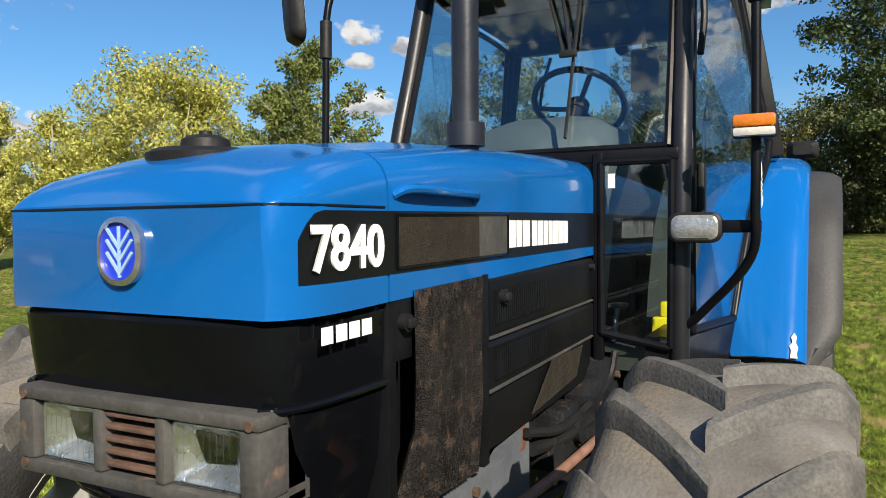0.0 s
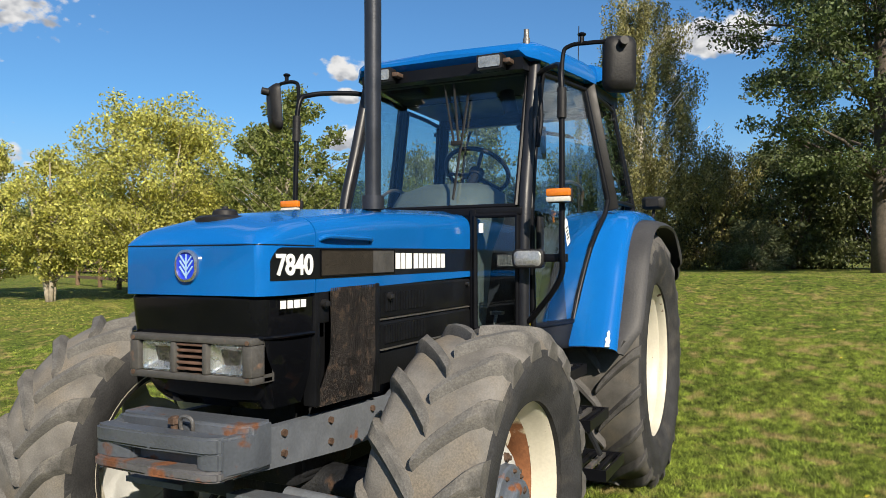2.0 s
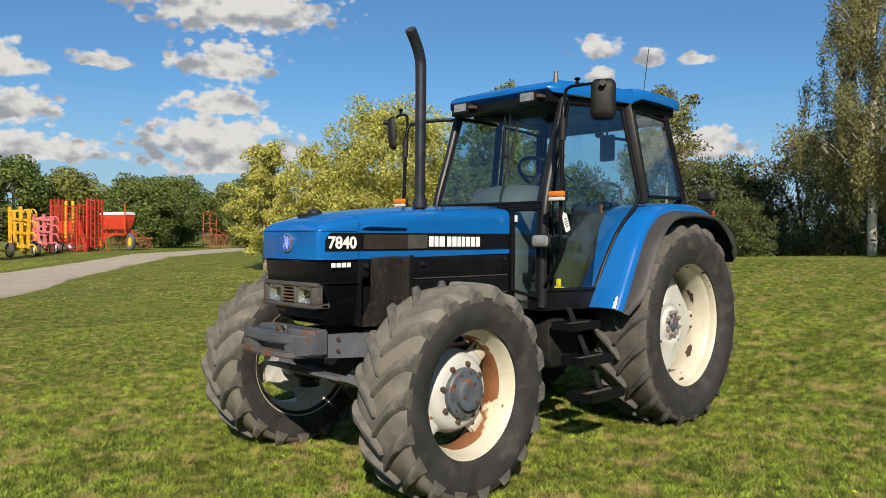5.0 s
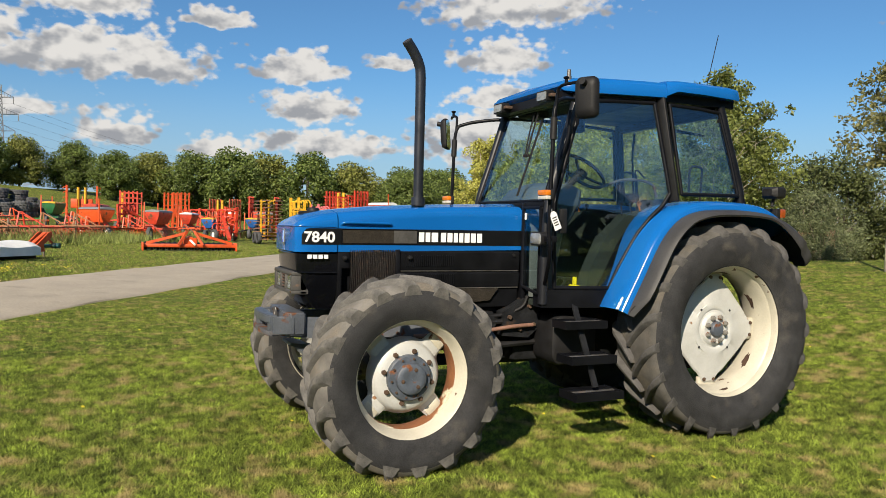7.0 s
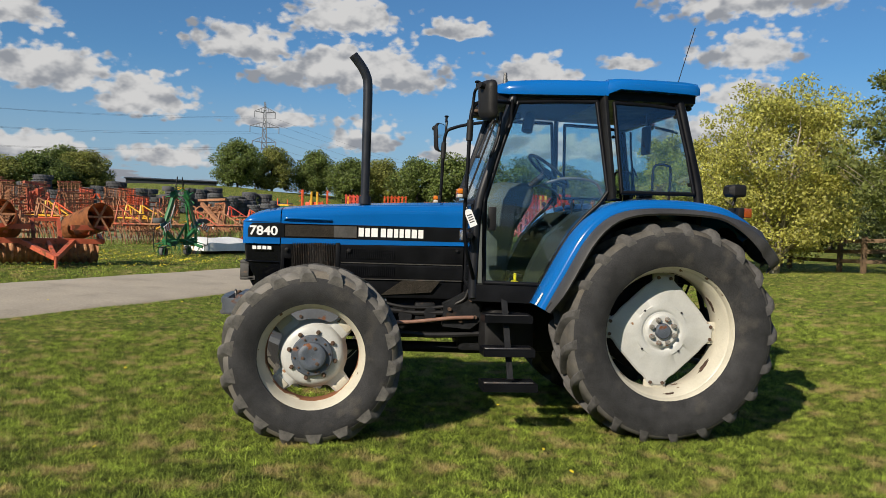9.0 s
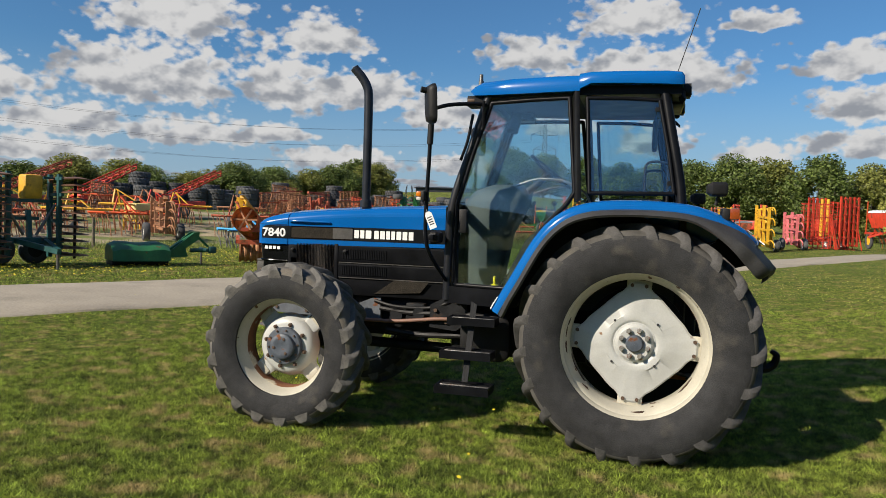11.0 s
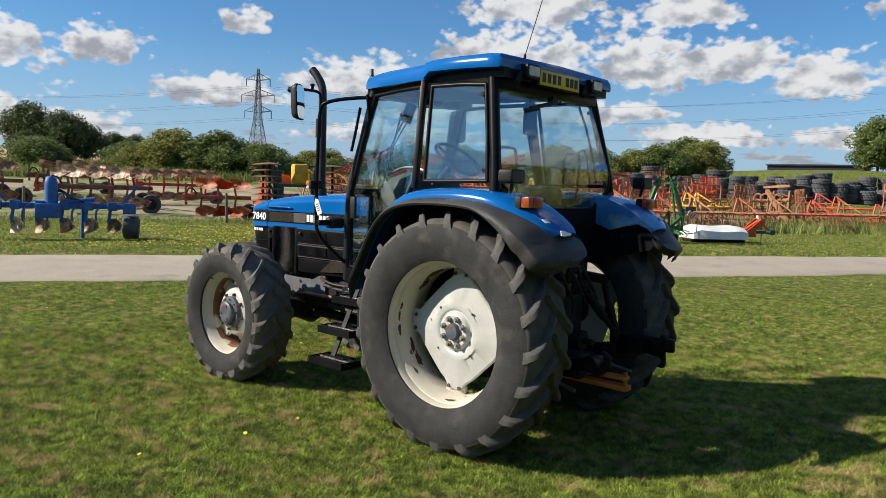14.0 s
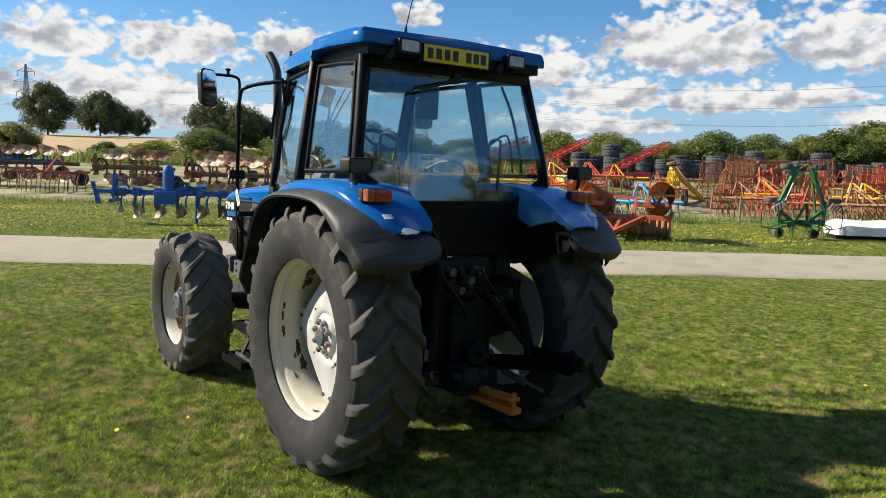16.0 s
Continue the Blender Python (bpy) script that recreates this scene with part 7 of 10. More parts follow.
def add_plough(u, v, turn, bodies, paint_m, label, length=0.95, scale=1.0, wheel=True, tail=True, group="", upper_row=True, share=None):
    """A reversible plough: beam, headstock, paired mouldboards, depth wheel and prop."""
    p = yard_thing("plough", label, "plough", u, v, turn, group)
    p.scale = (scale,) * 3
    L = bodies * length
    beam_z = 0.95
    bm = bmesh.new()
    add_bar(bm, (-L / 2 - 0.2, 0, beam_z), (L / 2 + 0.3, 0, beam_z), 0.14, 0.15, 0.015)
    part("beam", bm, paint_m, p)
    bm = bmesh.new()
    x = L / 2 + 0.35
    add_bar(bm, (x, -0.45, beam_z - 0.25), (x, 0.45, beam_z - 0.25), 0.10, 0.10)
    add_bar(bm, (x, -0.20, beam_z - 0.25), (x, -0.05, beam_z + 0.55), 0.07, 0.09)
    add_bar(bm, (x, 0.20, beam_z - 0.25), (x, 0.05, beam_z + 0.55), 0.07, 0.09)
    add_rod(bm, (x - 0.3, 0, beam_z), (x + 0.1, 0, beam_z), 0.13, 14)
    part("headstock", bm, paint_m, p)
    bm = bmesh.new()
    add_tube(bm, [(x, 0.02, beam_z + 0.10), (x - 0.12, 0.1, beam_z + 0.34), (x - 0.30, 0.1, beam_z + 0.30), (x - 0.42, 0.02, beam_z + 0.10)], 0.028, 8, 5)
    part("hose_loop", bm, M_PLASTIC if paint_m is not M_MACHINE_BLUE else M_MACHINE_BLUE, p)
    lower, upper = None, None
    for k in range(bodies):
        x = -L / 2 + (k + 0.5) * length
        for flip in ((1, -1) if upper_row else (1,)):
            bm = bmesh.new()
            add_prism(bm, [(x + 0.02, beam_z), (x + 0.10, beam_z), (x + 0.16, beam_z - 0.42 * flip), (x + 0.02, beam_z - 0.52 * flip), (x + 0.06, beam_z - 0.30 * flip)], "y", -0.025, 0.025)
            part("plough_leg", bm, paint_m, p)
            master = lower if flip > 0 else upper
            if master is None:
                master = part("mouldboard", share_mesh(flip), share or M_SHARE, p, "worn steel mouldboard" if share is None else "orange-red mouldboard")
                ob = master
                if flip > 0:
                    lower = master
                else:
                    upper = master
            else:
                ob = new("mouldboard", master.data)
                ob.parent = p
            ob.matrix_basis = pose(x, 0, beam_z) @ Matrix.Diagonal((1 if upper_row else 0.55, 1, 1, 1))
    if not upper_row:
        # rams, skimmer arms and hoses crowd the beam of the near plough
        for k in range(bodies):
            x = -L / 2 + (k + 0.5) * length
            bm = bmesh.new()
            add_box(bm, x - 0.10, x + 0.14, -0.13, 0.13, beam_z - 0.12, beam_z + 0.14, 0.03)
            part("clamp_block", bm, paint_m, p)
            bm = bmesh.new()
            add_tube(bm, [(x + 0.25, 0.05, beam_z + 0.05), (x + 0.42, 0.16, beam_z - 0.12), (x + 0.44, 0.20, beam_z - 0.45)], 0.028, 6, 4)
            part("skimmer_arm", bm, paint_m, p)
            bm = bmesh.new()
            add_prism(bm, [(x + 0.36, beam_z - 0.62), (x + 0.52, beam_z - 0.60), (x + 0.50, beam_z - 0.40), (x + 0.38, beam_z - 0.44)], "y", 0.19, 0.205)
            part("skimmer", bm, M_SHARE, p)
        # tall turnover block wrapped in hoses, rounded at the top
        bm = bmesh.new()
        ring = [(0.36 + 0.17 * math.cos(a), 0.12 * math.sin(a)) for a in (2 * math.pi * k / 14 for k in range(14))]
        add_rings(bm, [[(x, y, beam_z - 0.30) for x, y in ring], [(x, y, beam_z + 0.62) for x, y in ring], [(0.36 + (x - 0.36) * 0.8, y * 0.8, beam_z + 0.78) for x, y in ring], [(0.36 + (x - 0.36) * 0.4, y * 0.4, beam_z + 0.83) for x, y in ring]])
        add_box(bm, 0.10, 0.75, -0.20, 0.20, beam_z - 0.34, beam_z + 0.06, 0.03)
        part("turnover_block", bm, paint_m, p, "tall blue turnover block")
        for k in range(7):
            bm = bmesh.new()
            y0 = 0.05 * (k - 3)
            add_tube(bm, [(0.55 - 0.05 * k, y0 - 0.1, beam_z - 0.15), (0.50 - 0.06 * k, y0 - 0.12, beam_z + 0.35 + 0.05 * (k % 3)), (0.20 - 0.07 * k, y0 - 0.05, beam_z + 0.48 - 0.04 * k), (-0.05 - 0.12 * k, y0, beam_z + 0.06)], 0.020, 6, 5)
            part("hose", bm, M_MACHINE_BLUE if k % 3 == 0 else M_PLASTIC, p)
        bm = bmesh.new()
        add_rod(bm, (0.10, 0.0, beam_z + 0.10), (-0.75, 0.0, beam_z + 0.20), 0.065, 12)
        part("turnover_ram", bm, paint_m, p)
        bm = bmesh.new()
        add_bar(bm, (-L / 2 + 0.1, 0.0, beam_z), (-L / 2 - 0.35, 0.0, beam_z + 0.62), 0.07, 0.07)
        add_box(bm, -L / 2 - 0.30, -L / 2 + 0.05, -0.16, 0.16, beam_z - 0.20, beam_z + 0.10, 0.02)
        part("wheel_bracket", bm, paint_m, p)
        bm = bmesh.new()
        add_prism(bm, [(L / 2 + 0.75, beam_z - 0.35), (L / 2 + 0.95, beam_z + 0.28), (L / 2 + 1.05, beam_z + 0.28), (L / 2 + 0.95, beam_z - 0.05), (L / 2 + 0.90, beam_z - 0.38)], "y", -0.05, 0.05)
        add_bar(bm, (L / 2 + 0.2, 0, beam_z), (L / 2 + 0.95, 0, beam_z), 0.10, 0.10)
        part("hitch_arm", bm, paint_m, p)
    if wheel:
        wheel_into(p, -L / 2 - 0.15, -0.28, 0.36, 0.36, 0.24 if upper_row else 0.46, M_PLASTIC, axis="Y" if upper_row else "X")
    if tail:
        bm = bmesh.new()
        add_bar(bm, (-0.42, -0.25, beam_z + 0.05), (-0.40, -0.30, 0.02), 0.09, 0.07)
        part("prop_stand", bm, paint_m, p)
    return p


def add_cultivator(u, v, turn, length, rows, tines, paint_m, label, height=0.75, upright=False, group="", tine_m=None):
    """A tined frame: cross bars, end bars, rows of curved spring tines; standing on end when folded."""
    c = yard_thing("cultivator", label, "cultivator", u, v, turn, group)
    tine_m = tine_m or M_RUSTY
    depth = 0.45 * rows
    holder = c
    if upright:
        holder = new("folded_frame")
        holder.parent = c
        holder.matrix_basis = Matrix.Translation((0, 0, length / 2 + 0.1)) @ Matrix.Rotation(radians(90), 4, "Y")
    z = height if not upright else 0.0
    for r in range(rows):
        y = -depth / 2 + depth * r / max(rows - 1, 1)
        bm = bmesh.new()
        add_bar(bm, (-length / 2, y, z), (length / 2, y, z), 0.07, 0.07)
        part("cross_bar", bm, paint_m, holder)
    for x in np.linspace(-length / 2, length / 2, 4):
        bm = bmesh.new()
        add_bar(bm, (x, -depth / 2, z + 0.05), (x, depth / 2, z + 0.05), 0.07, 0.06)
        part("end_bar", bm, paint_m, holder)
    first = None
    for r in range(rows):
        y = -depth / 2 + depth * r / max(rows - 1, 1)
        for k in range(tines):
            x = -length / 2 + length * (k + 0.5 + 0.25 * (r % 2)) / tines
            if first is None:
                bm = bmesh.new()
                add_tube(bm, [(0, 0, 0.03), (0, -0.16, 0.02), (0, -0.20, -0.16), (0, -0.04, -0.38), (0, 0.08, -height * 0.97 if not upright else -0.62)], 0.020, 5, 3)
                first = part("spring_tine", bm, tine_m, holder)
                ob = first
            else:
                ob = new("spring_tine", first.data)
                ob.parent = holder
            ob.matrix_basis = pose(x, y, z)
    if not upright:
        bm = bmesh.new()
        add_bar(bm, (-0.35, -depth / 2, z), (-0.12, -depth / 2, z + 0.75), 0.07, 0.05)
        add_bar(bm, (0.35, -depth / 2, z), (0.12, -depth / 2, z + 0.75), 0.07, 0.05)
        add_bar(bm, (0, -depth / 2, z + 0.75), (0, depth / 2, z), 0.06, 0.05)
        part("headstock", bm, paint_m, c)
    return c


def spring_column(n, tall, r, seed):
    """A square bar with coiled spring tines up both sides."""
    rng = random.Random(seed)
    bm = bmesh.new()
    add_bar(bm, (0, 0, 0.05), (0, 0, tall), 0.05, 0.05)
    for k in range(n):
        z = 0.12 + (tall - 0.2) * k / (n - 1)
        for sd in (1, -1):
            e = r * rng.uniform(0.8, 1.2)
            add_tube(bm, [(0, 0, z), (sd * e * 0.6, 0.03, z + 0.07), (sd * e, 0.02, z + 0.02), (sd * e * 0.85, 0.0, z - 0.06), (sd * e * 0.25, -0.10, z - 0.05)], 0.016, 4, 2)
    return bm


RACK_COLUMNS = {}


def add_rack(u, v, turn, columns, tall, tine_m, frame_m, label, group="standing tine racks"):
    """A harrow section stood on end: a frame with columns of spring tines."""
    r = yard_thing("tine_rack", label, "harrow", u, v, turn, group)
    w = 0.36 * columns
    lean = Matrix.Rotation(radians(3 * math.sin(u * 3.1)), 4, "X") @ Matrix.Rotation(radians(4 * math.sin(v * 2.3 + u)), 4, "Y")
    for z in (0.10, tall * 0.36, tall * 0.70, tall - 0.06):
        bm = bmesh.new()
        add_bar(bm, lean @ Vector((-w / 2, 0.05, z)), lean @ Vector((w / 2, 0.05, z)), 0.06, 0.06)
        part("rack_bar", bm, frame_m, r)
    for k in range(columns):
        key = (k % 3, round(tall, 1), tine_m.name)
        if key not in RACK_COLUMNS:
            ob = part("tine_column", spring_column(13, tall, 0.15, k), tine_m, r)
            RACK_COLUMNS[key] = ob.data
        else:
            ob = new("tine_column", RACK_COLUMNS[key])
            ob.parent = r
        ob.matrix_basis = lean @ Matrix.Translation((-w / 2 + 0.36 * (k + 0.5), 0, 0))
    for x, d in ((-w / 2 + 0.1, -0.7), (w / 2 - 0.1, -0.7)):
        bm = bmesh.new()
        add_bar(bm, lean @ Vector((x, 0, tall * 0.7)), (x, d, 0.02), 0.05, 0.05)
        part("stay", bm, frame_m, r)
    return r


def add_gate_frame(u, v, turn, width, tall, m, label, bar=0.055):
    """A welded bar frame leaning in the yard, with a triangular headstock."""
    g = yard_thing("implement_frame", label, "frame", u, v, turn, "bar frames")
    for x in np.linspace(-width / 2, width / 2, 5):
        bm = bmesh.new()
        add_bar(bm, (x, 0, 0.02), (x, 0.10, tall * (0.85 + 0.15 * math.sin(x * 5 + u))), bar, bar)
        part("upright", bm, m, g)
    for z in (0.35, tall * 0.55, tall * 0.82):
        bm = bmesh.new()
        add_bar(bm, (-width / 2, 0.03, z), (width / 2, 0.03, z), bar * 1.25, bar * 1.25)
        part("cross_bar", bm, m, g)
    bm = bmesh.new()
    add_bar(bm, (-0.45, -0.1, 0.35), (0, -0.5, tall * 0.8), 0.07, 0.06)
    add_bar(bm, (0.45, -0.1, 0.35), (0, -0.5, tall * 0.8), 0.07, 0.06)
    add_bar(bm, (-0.45, -0.1, 0.35), (0.45, -0.1, 0.35), 0.08, 0.08)
    add_bar(bm, (0, -0.5, tall * 0.8), (0, 0.03, tall * 0.82), 0.05, 0.05)
    part("headstock", bm, m, g)
    return g


def add_tank(u, v):
    t = yard_thing("sprayer_tank", "cream-yellow plastic sprayer tank on a small frame", "tank", u, v, 20)
    bm = bmesh.new()
    add_box(bm, -0.55, 0.55, -0.45, 0.45, 0.55, 1.35, 0.16)
    part("tank", bm, M_TANK, t)
    bm = bmesh.new()
    add_rod(bm, (0.1, 0, 1.33), (0.1, 0, 1.46), 0.17, 16)
    part("lid", bm, M_PLASTIC, t)
    for x in (-0.5, 0.5):
        bm = bmesh.new()
        add_bar(bm, (x, -0.4, 0.0), (x, -0.4, 0.6), 0.07, 0.07)
        add_bar(bm, (x, 0.4, 0.0), (x, 0.4, 0.6), 0.07, 0.07)
        add_bar(bm, (x, -0.4, 0.5), (x, 0.4, 0.5), 0.07, 0.07)
        part("leg_frame", bm, M_MACHINE_YELLOW, t)


def add_pallets(u, v):
    for k in range(9):
        p = yard_thing("pallet", "dark weathered wooden pallet in a stack", "pallet", u + 0.03 * math.sin(k * 2), v, 12 + 2 * math.sin(k * 5), "stacked pallets", 0.15 * k + 0.02)
        for y in (-0.5, -0.25, 0.0, 0.25, 0.5):
            bm = bmesh.new()
            add_box(bm, -0.6, 0.6, y - 0.06, y + 0.06, 0.10, 0.122)
            part("board", bm, M_WOOD_POST, p)
        for x in (-0.55, 0.0, 0.55):
            bm = bmesh.new()
            add_box(bm, x - 0.05, x + 0.05, -0.55, 0.55, 0.0, 0.10)
            part("bearer", bm, M_WOOD_POST, p)


def add_disc_stack(parent, x, y, z0, z1, r, n, material, hub):
    """A gang of dished discs on a shaft, as it stands when folded upright."""
    bm = bmesh.new()
    add_rod(bm, (x, y, z0), (x, y, z1), 0.035, 8)
    part("gang_shaft", bm, hub, parent)
    first = None
    for k in range(n):
        if first is None:
            bm = bmesh.new()
            rings = []
            for rr, zz in ((0.02, 0.05), (0.5 * r, 0.035), (r, 0.0), (r, -0.012), (0.5 * r, 0.022), (0.02, 0.035)):
                rings.append([(rr * math.cos(a), rr * math.sin(a), zz) for a in (2 * math.pi * i / 18 for i in range(18))])
            add_rings(bm, rings)
            first = part("disc", bm, material, parent)
            ob = first
        else:
            ob = new("disc", first.data)
            ob.parent = parent
        ob.matrix_basis = pose(x, y, z0 + (z1 - z0) * (k + 0.5) / n)


def build_disc_harrow(u, v, turn, paint_m, label, width=2.2, tall=2.25, rear=True):
    h = yard_thing("disc_harrow", label, "disc harrow", u, v, turn)
    for s in (1, -1):
        wing = new("folded_wing")
        wing.parent = h
        x = s * (width / 2 - 0.28)
        add_disc_stack(wing, x + s * 0.10, -0.25, 0.18, tall, 0.33, 12, M_DISC, M_PLASTIC)
        if rear:
            add_disc_stack(wing, x + s * 0.10, 0.45, 0.18, tall, 0.33, 12, M_DISC, M_PLASTIC)
        for y in (-0.10, 0.35):
            bm = bmesh.new()
            add_bar(bm, (x - s * 0.22, y, 0.2), (x - s * 0.22, y, tall), 0.10, 0.10)
            part("wing_beam", bm, paint_m, wing)
        for z in (0.45, 1.1, 1.75, tall - 0.1):
            bm = bmesh.new()
            add_bar(bm, (x - s * 0.22, -0.25, z), (x - s * 0.22, 0.45, z), 0.07, 0.08)
            part("wing_brace", bm, paint_m, wing)
        bm = bmesh.new()
        add_rod(bm, (s * 0.15, 0.1, 0.75), (x - s * 0.22, 0.1, 1.5), 0.035, 10)
        part("folding_ram", bm, M_STEEL, h)
    bm = bmesh.new()
    add_bar(bm, (-width / 2 + 0.3, 0.1, 0.62), (width / 2 - 0.3, 0.1, 0.62), 0.14, 0.14)
    add_bar(bm, (-0.35, 0.1, 0.62), (0.0, -1.3, 0.42), 0.10, 0.12)
    add_bar(bm, (0.35, 0.1, 0.62), (0.0, -1.3, 0.42), 0.10, 0.12)
    add_bar(bm, (-0.3, 0.3, 1.15), (0.3, 0.3, 1.15), 0.08, 0.08)
    add_bar(bm, (0, 0.1, 0.62), (0, 0.2, 1.35), 0.10, 0.10)
    part("centre_frame", bm, paint_m, h)
    if paint_m is M_TEAL:
        bm = bmesh.new()
        add_box(bm, -0.10, 0.34, 0.15, 0.55, 1.62, 2.22, 0.07)
        part("seeder_tank", bm, M_MACHINE_YELLOW, h, "yellow plastic seeder tank")
        for x in (-0.5, 0.5):
            bm = bmesh.new()
            add_bar(bm, (x, 0.1, 0.6), (x * 0.9, 0.15, 1.62), 0.08, 0.08)
            part("mast", bm, paint_m, h)
        bm = bmesh.new()
        add_bar(bm, (-0.65, 0.15, 1.58), (0.65, 0.15, 1.58), 0.10, 0.08)
        add_bar(bm, (0.30, 0.1, 2.15), (0.75, 0.1, 2.15), 0.05, 0.05)
        part("mast_bar", bm, paint_m, h)
    bm = bmesh.new()
    add_rod(bm, (0, -1.25, 0.42), (0, -1.25, 0.0), 0.035, 10)
    part("prop_stand", bm, M_STEEL, h)
    for s in (1, -1):
        wheel_into(h, s * 0.42, 0.75, 0.36, 0.36, 0.26, M_PLASTIC)
    return h


def build_roller(u, v, turn):
    r = yard_thing("field_roller", "rusty folded field roller with ribbed drums and red frame", "roller", u, v, turn)
    for x, y, z, ang, rad, ln in ((-0.95, 0.1, 1.10, 78, 0.35, 1.75), (0.95, 0.1, 1.10, 102, 0.35, 1.75)):
        m = Matrix.Translation((x, y, z)) @ Matrix.Rotation(radians(ang), 4, "Z") @ Matrix.Rotation(radians(12), 4, "Y")
        bm = bmesh.new()
        rings = []
        for i in range(27):
            q = i / 26
            rr = rad + 0.012 * (i % 2)
            rings.append([m @ Vector((ln * (q - 0.5), rr * math.cos(a), rr * math.sin(a))) for a in (2 * math.pi * k / 24 for k in range(24))])
        add_rings(bm, rings, caps=False)
        bmesh.ops.solidify(bm, geom=bm.faces[:], thickness=0.012)
        part("drum", bm, M_DRUM, r, "rust-brown steel drum", 50)
        for e in (-0.5, 0.5):
            bm = bmesh.new()
            for k in range(3):
                a = k * math.pi / 3
                add_bar(bm, m @ Vector((ln * e * 0.9, rad * math.cos(a), rad * math.sin(a))), m @ Vector((ln * e * 0.9, -rad * math.cos(a), -rad * math.sin(a))), 0.03, 0.05)
            part("drum_spokes", bm, M_RUSTY, r)
    bm = bmesh.new()
    rings = []
    for i in range(61):
        q = i / 60
        rr = 0.30 if i % 4 < 2 else 0.255
        rings.append([(-1.25 + 2.5 * q, 0.35 + rr * math.cos(a), 0.32 + rr * math.sin(a)) for a in (2 * math.pi * k / 24 for k in range(24))])
    add_rings(bm, rings)
    part("ring_roll", bm, M_RUSTY, r, "rusty ribbed ring roll", 25)
    for a, b, w in (((-1.3, -0.15, 0.62), (1.3, -0.15, 0.62), 0.13), ((-1.3, 0.35, 0.75), (-1.3, -0.15, 0.62), 0.10), ((1.3, 0.35, 0.75), (1.3, -0.15, 0.62), 0.10), ((-0.6, -0.15, 0.62), (0.0, -1.35, 0.25), 0.11), ((0.6, -0.15, 0.62), (0.0, -1.35, 0.25), 0.11),
                    ((0, -0.15, 0.62), (0, -1.2, 0.30), 0.08), ((-0.95, -0.5, 0.85), (-0.95, 0.7, 0.85), 0.09), ((0.95, -0.5, 0.85), (0.95, 0.7, 0.85), 0.09), ((-1.25, -0.62, 0.98), (-0.45, -0.62, 0.98), 0.12), ((0.45, -0.62, 0.98), (1.25, -0.62, 0.98), 0.12),
                    ((-0.30, -0.15, 0.62), (-0.30, 0.2, 1.15), 0.08), ((0.30, -0.15, 0.62), (0.30, 0.2, 1.15), 0.08), ((-0.30, 0.2, 1.15), (0.30, 0.2, 1.15), 0.08)):
        bm = bmesh.new()
        add_bar(bm, a, b, w, w)
        part("frame_bar", bm, M_DARK_RED, r)
    bm = bmesh.new()
    add_rod(bm, (0, -1.35, 0.30), (0, -1.35, 0.0), 0.04, 10)
    part("prop_stand", bm, M_DARK_RED, r)


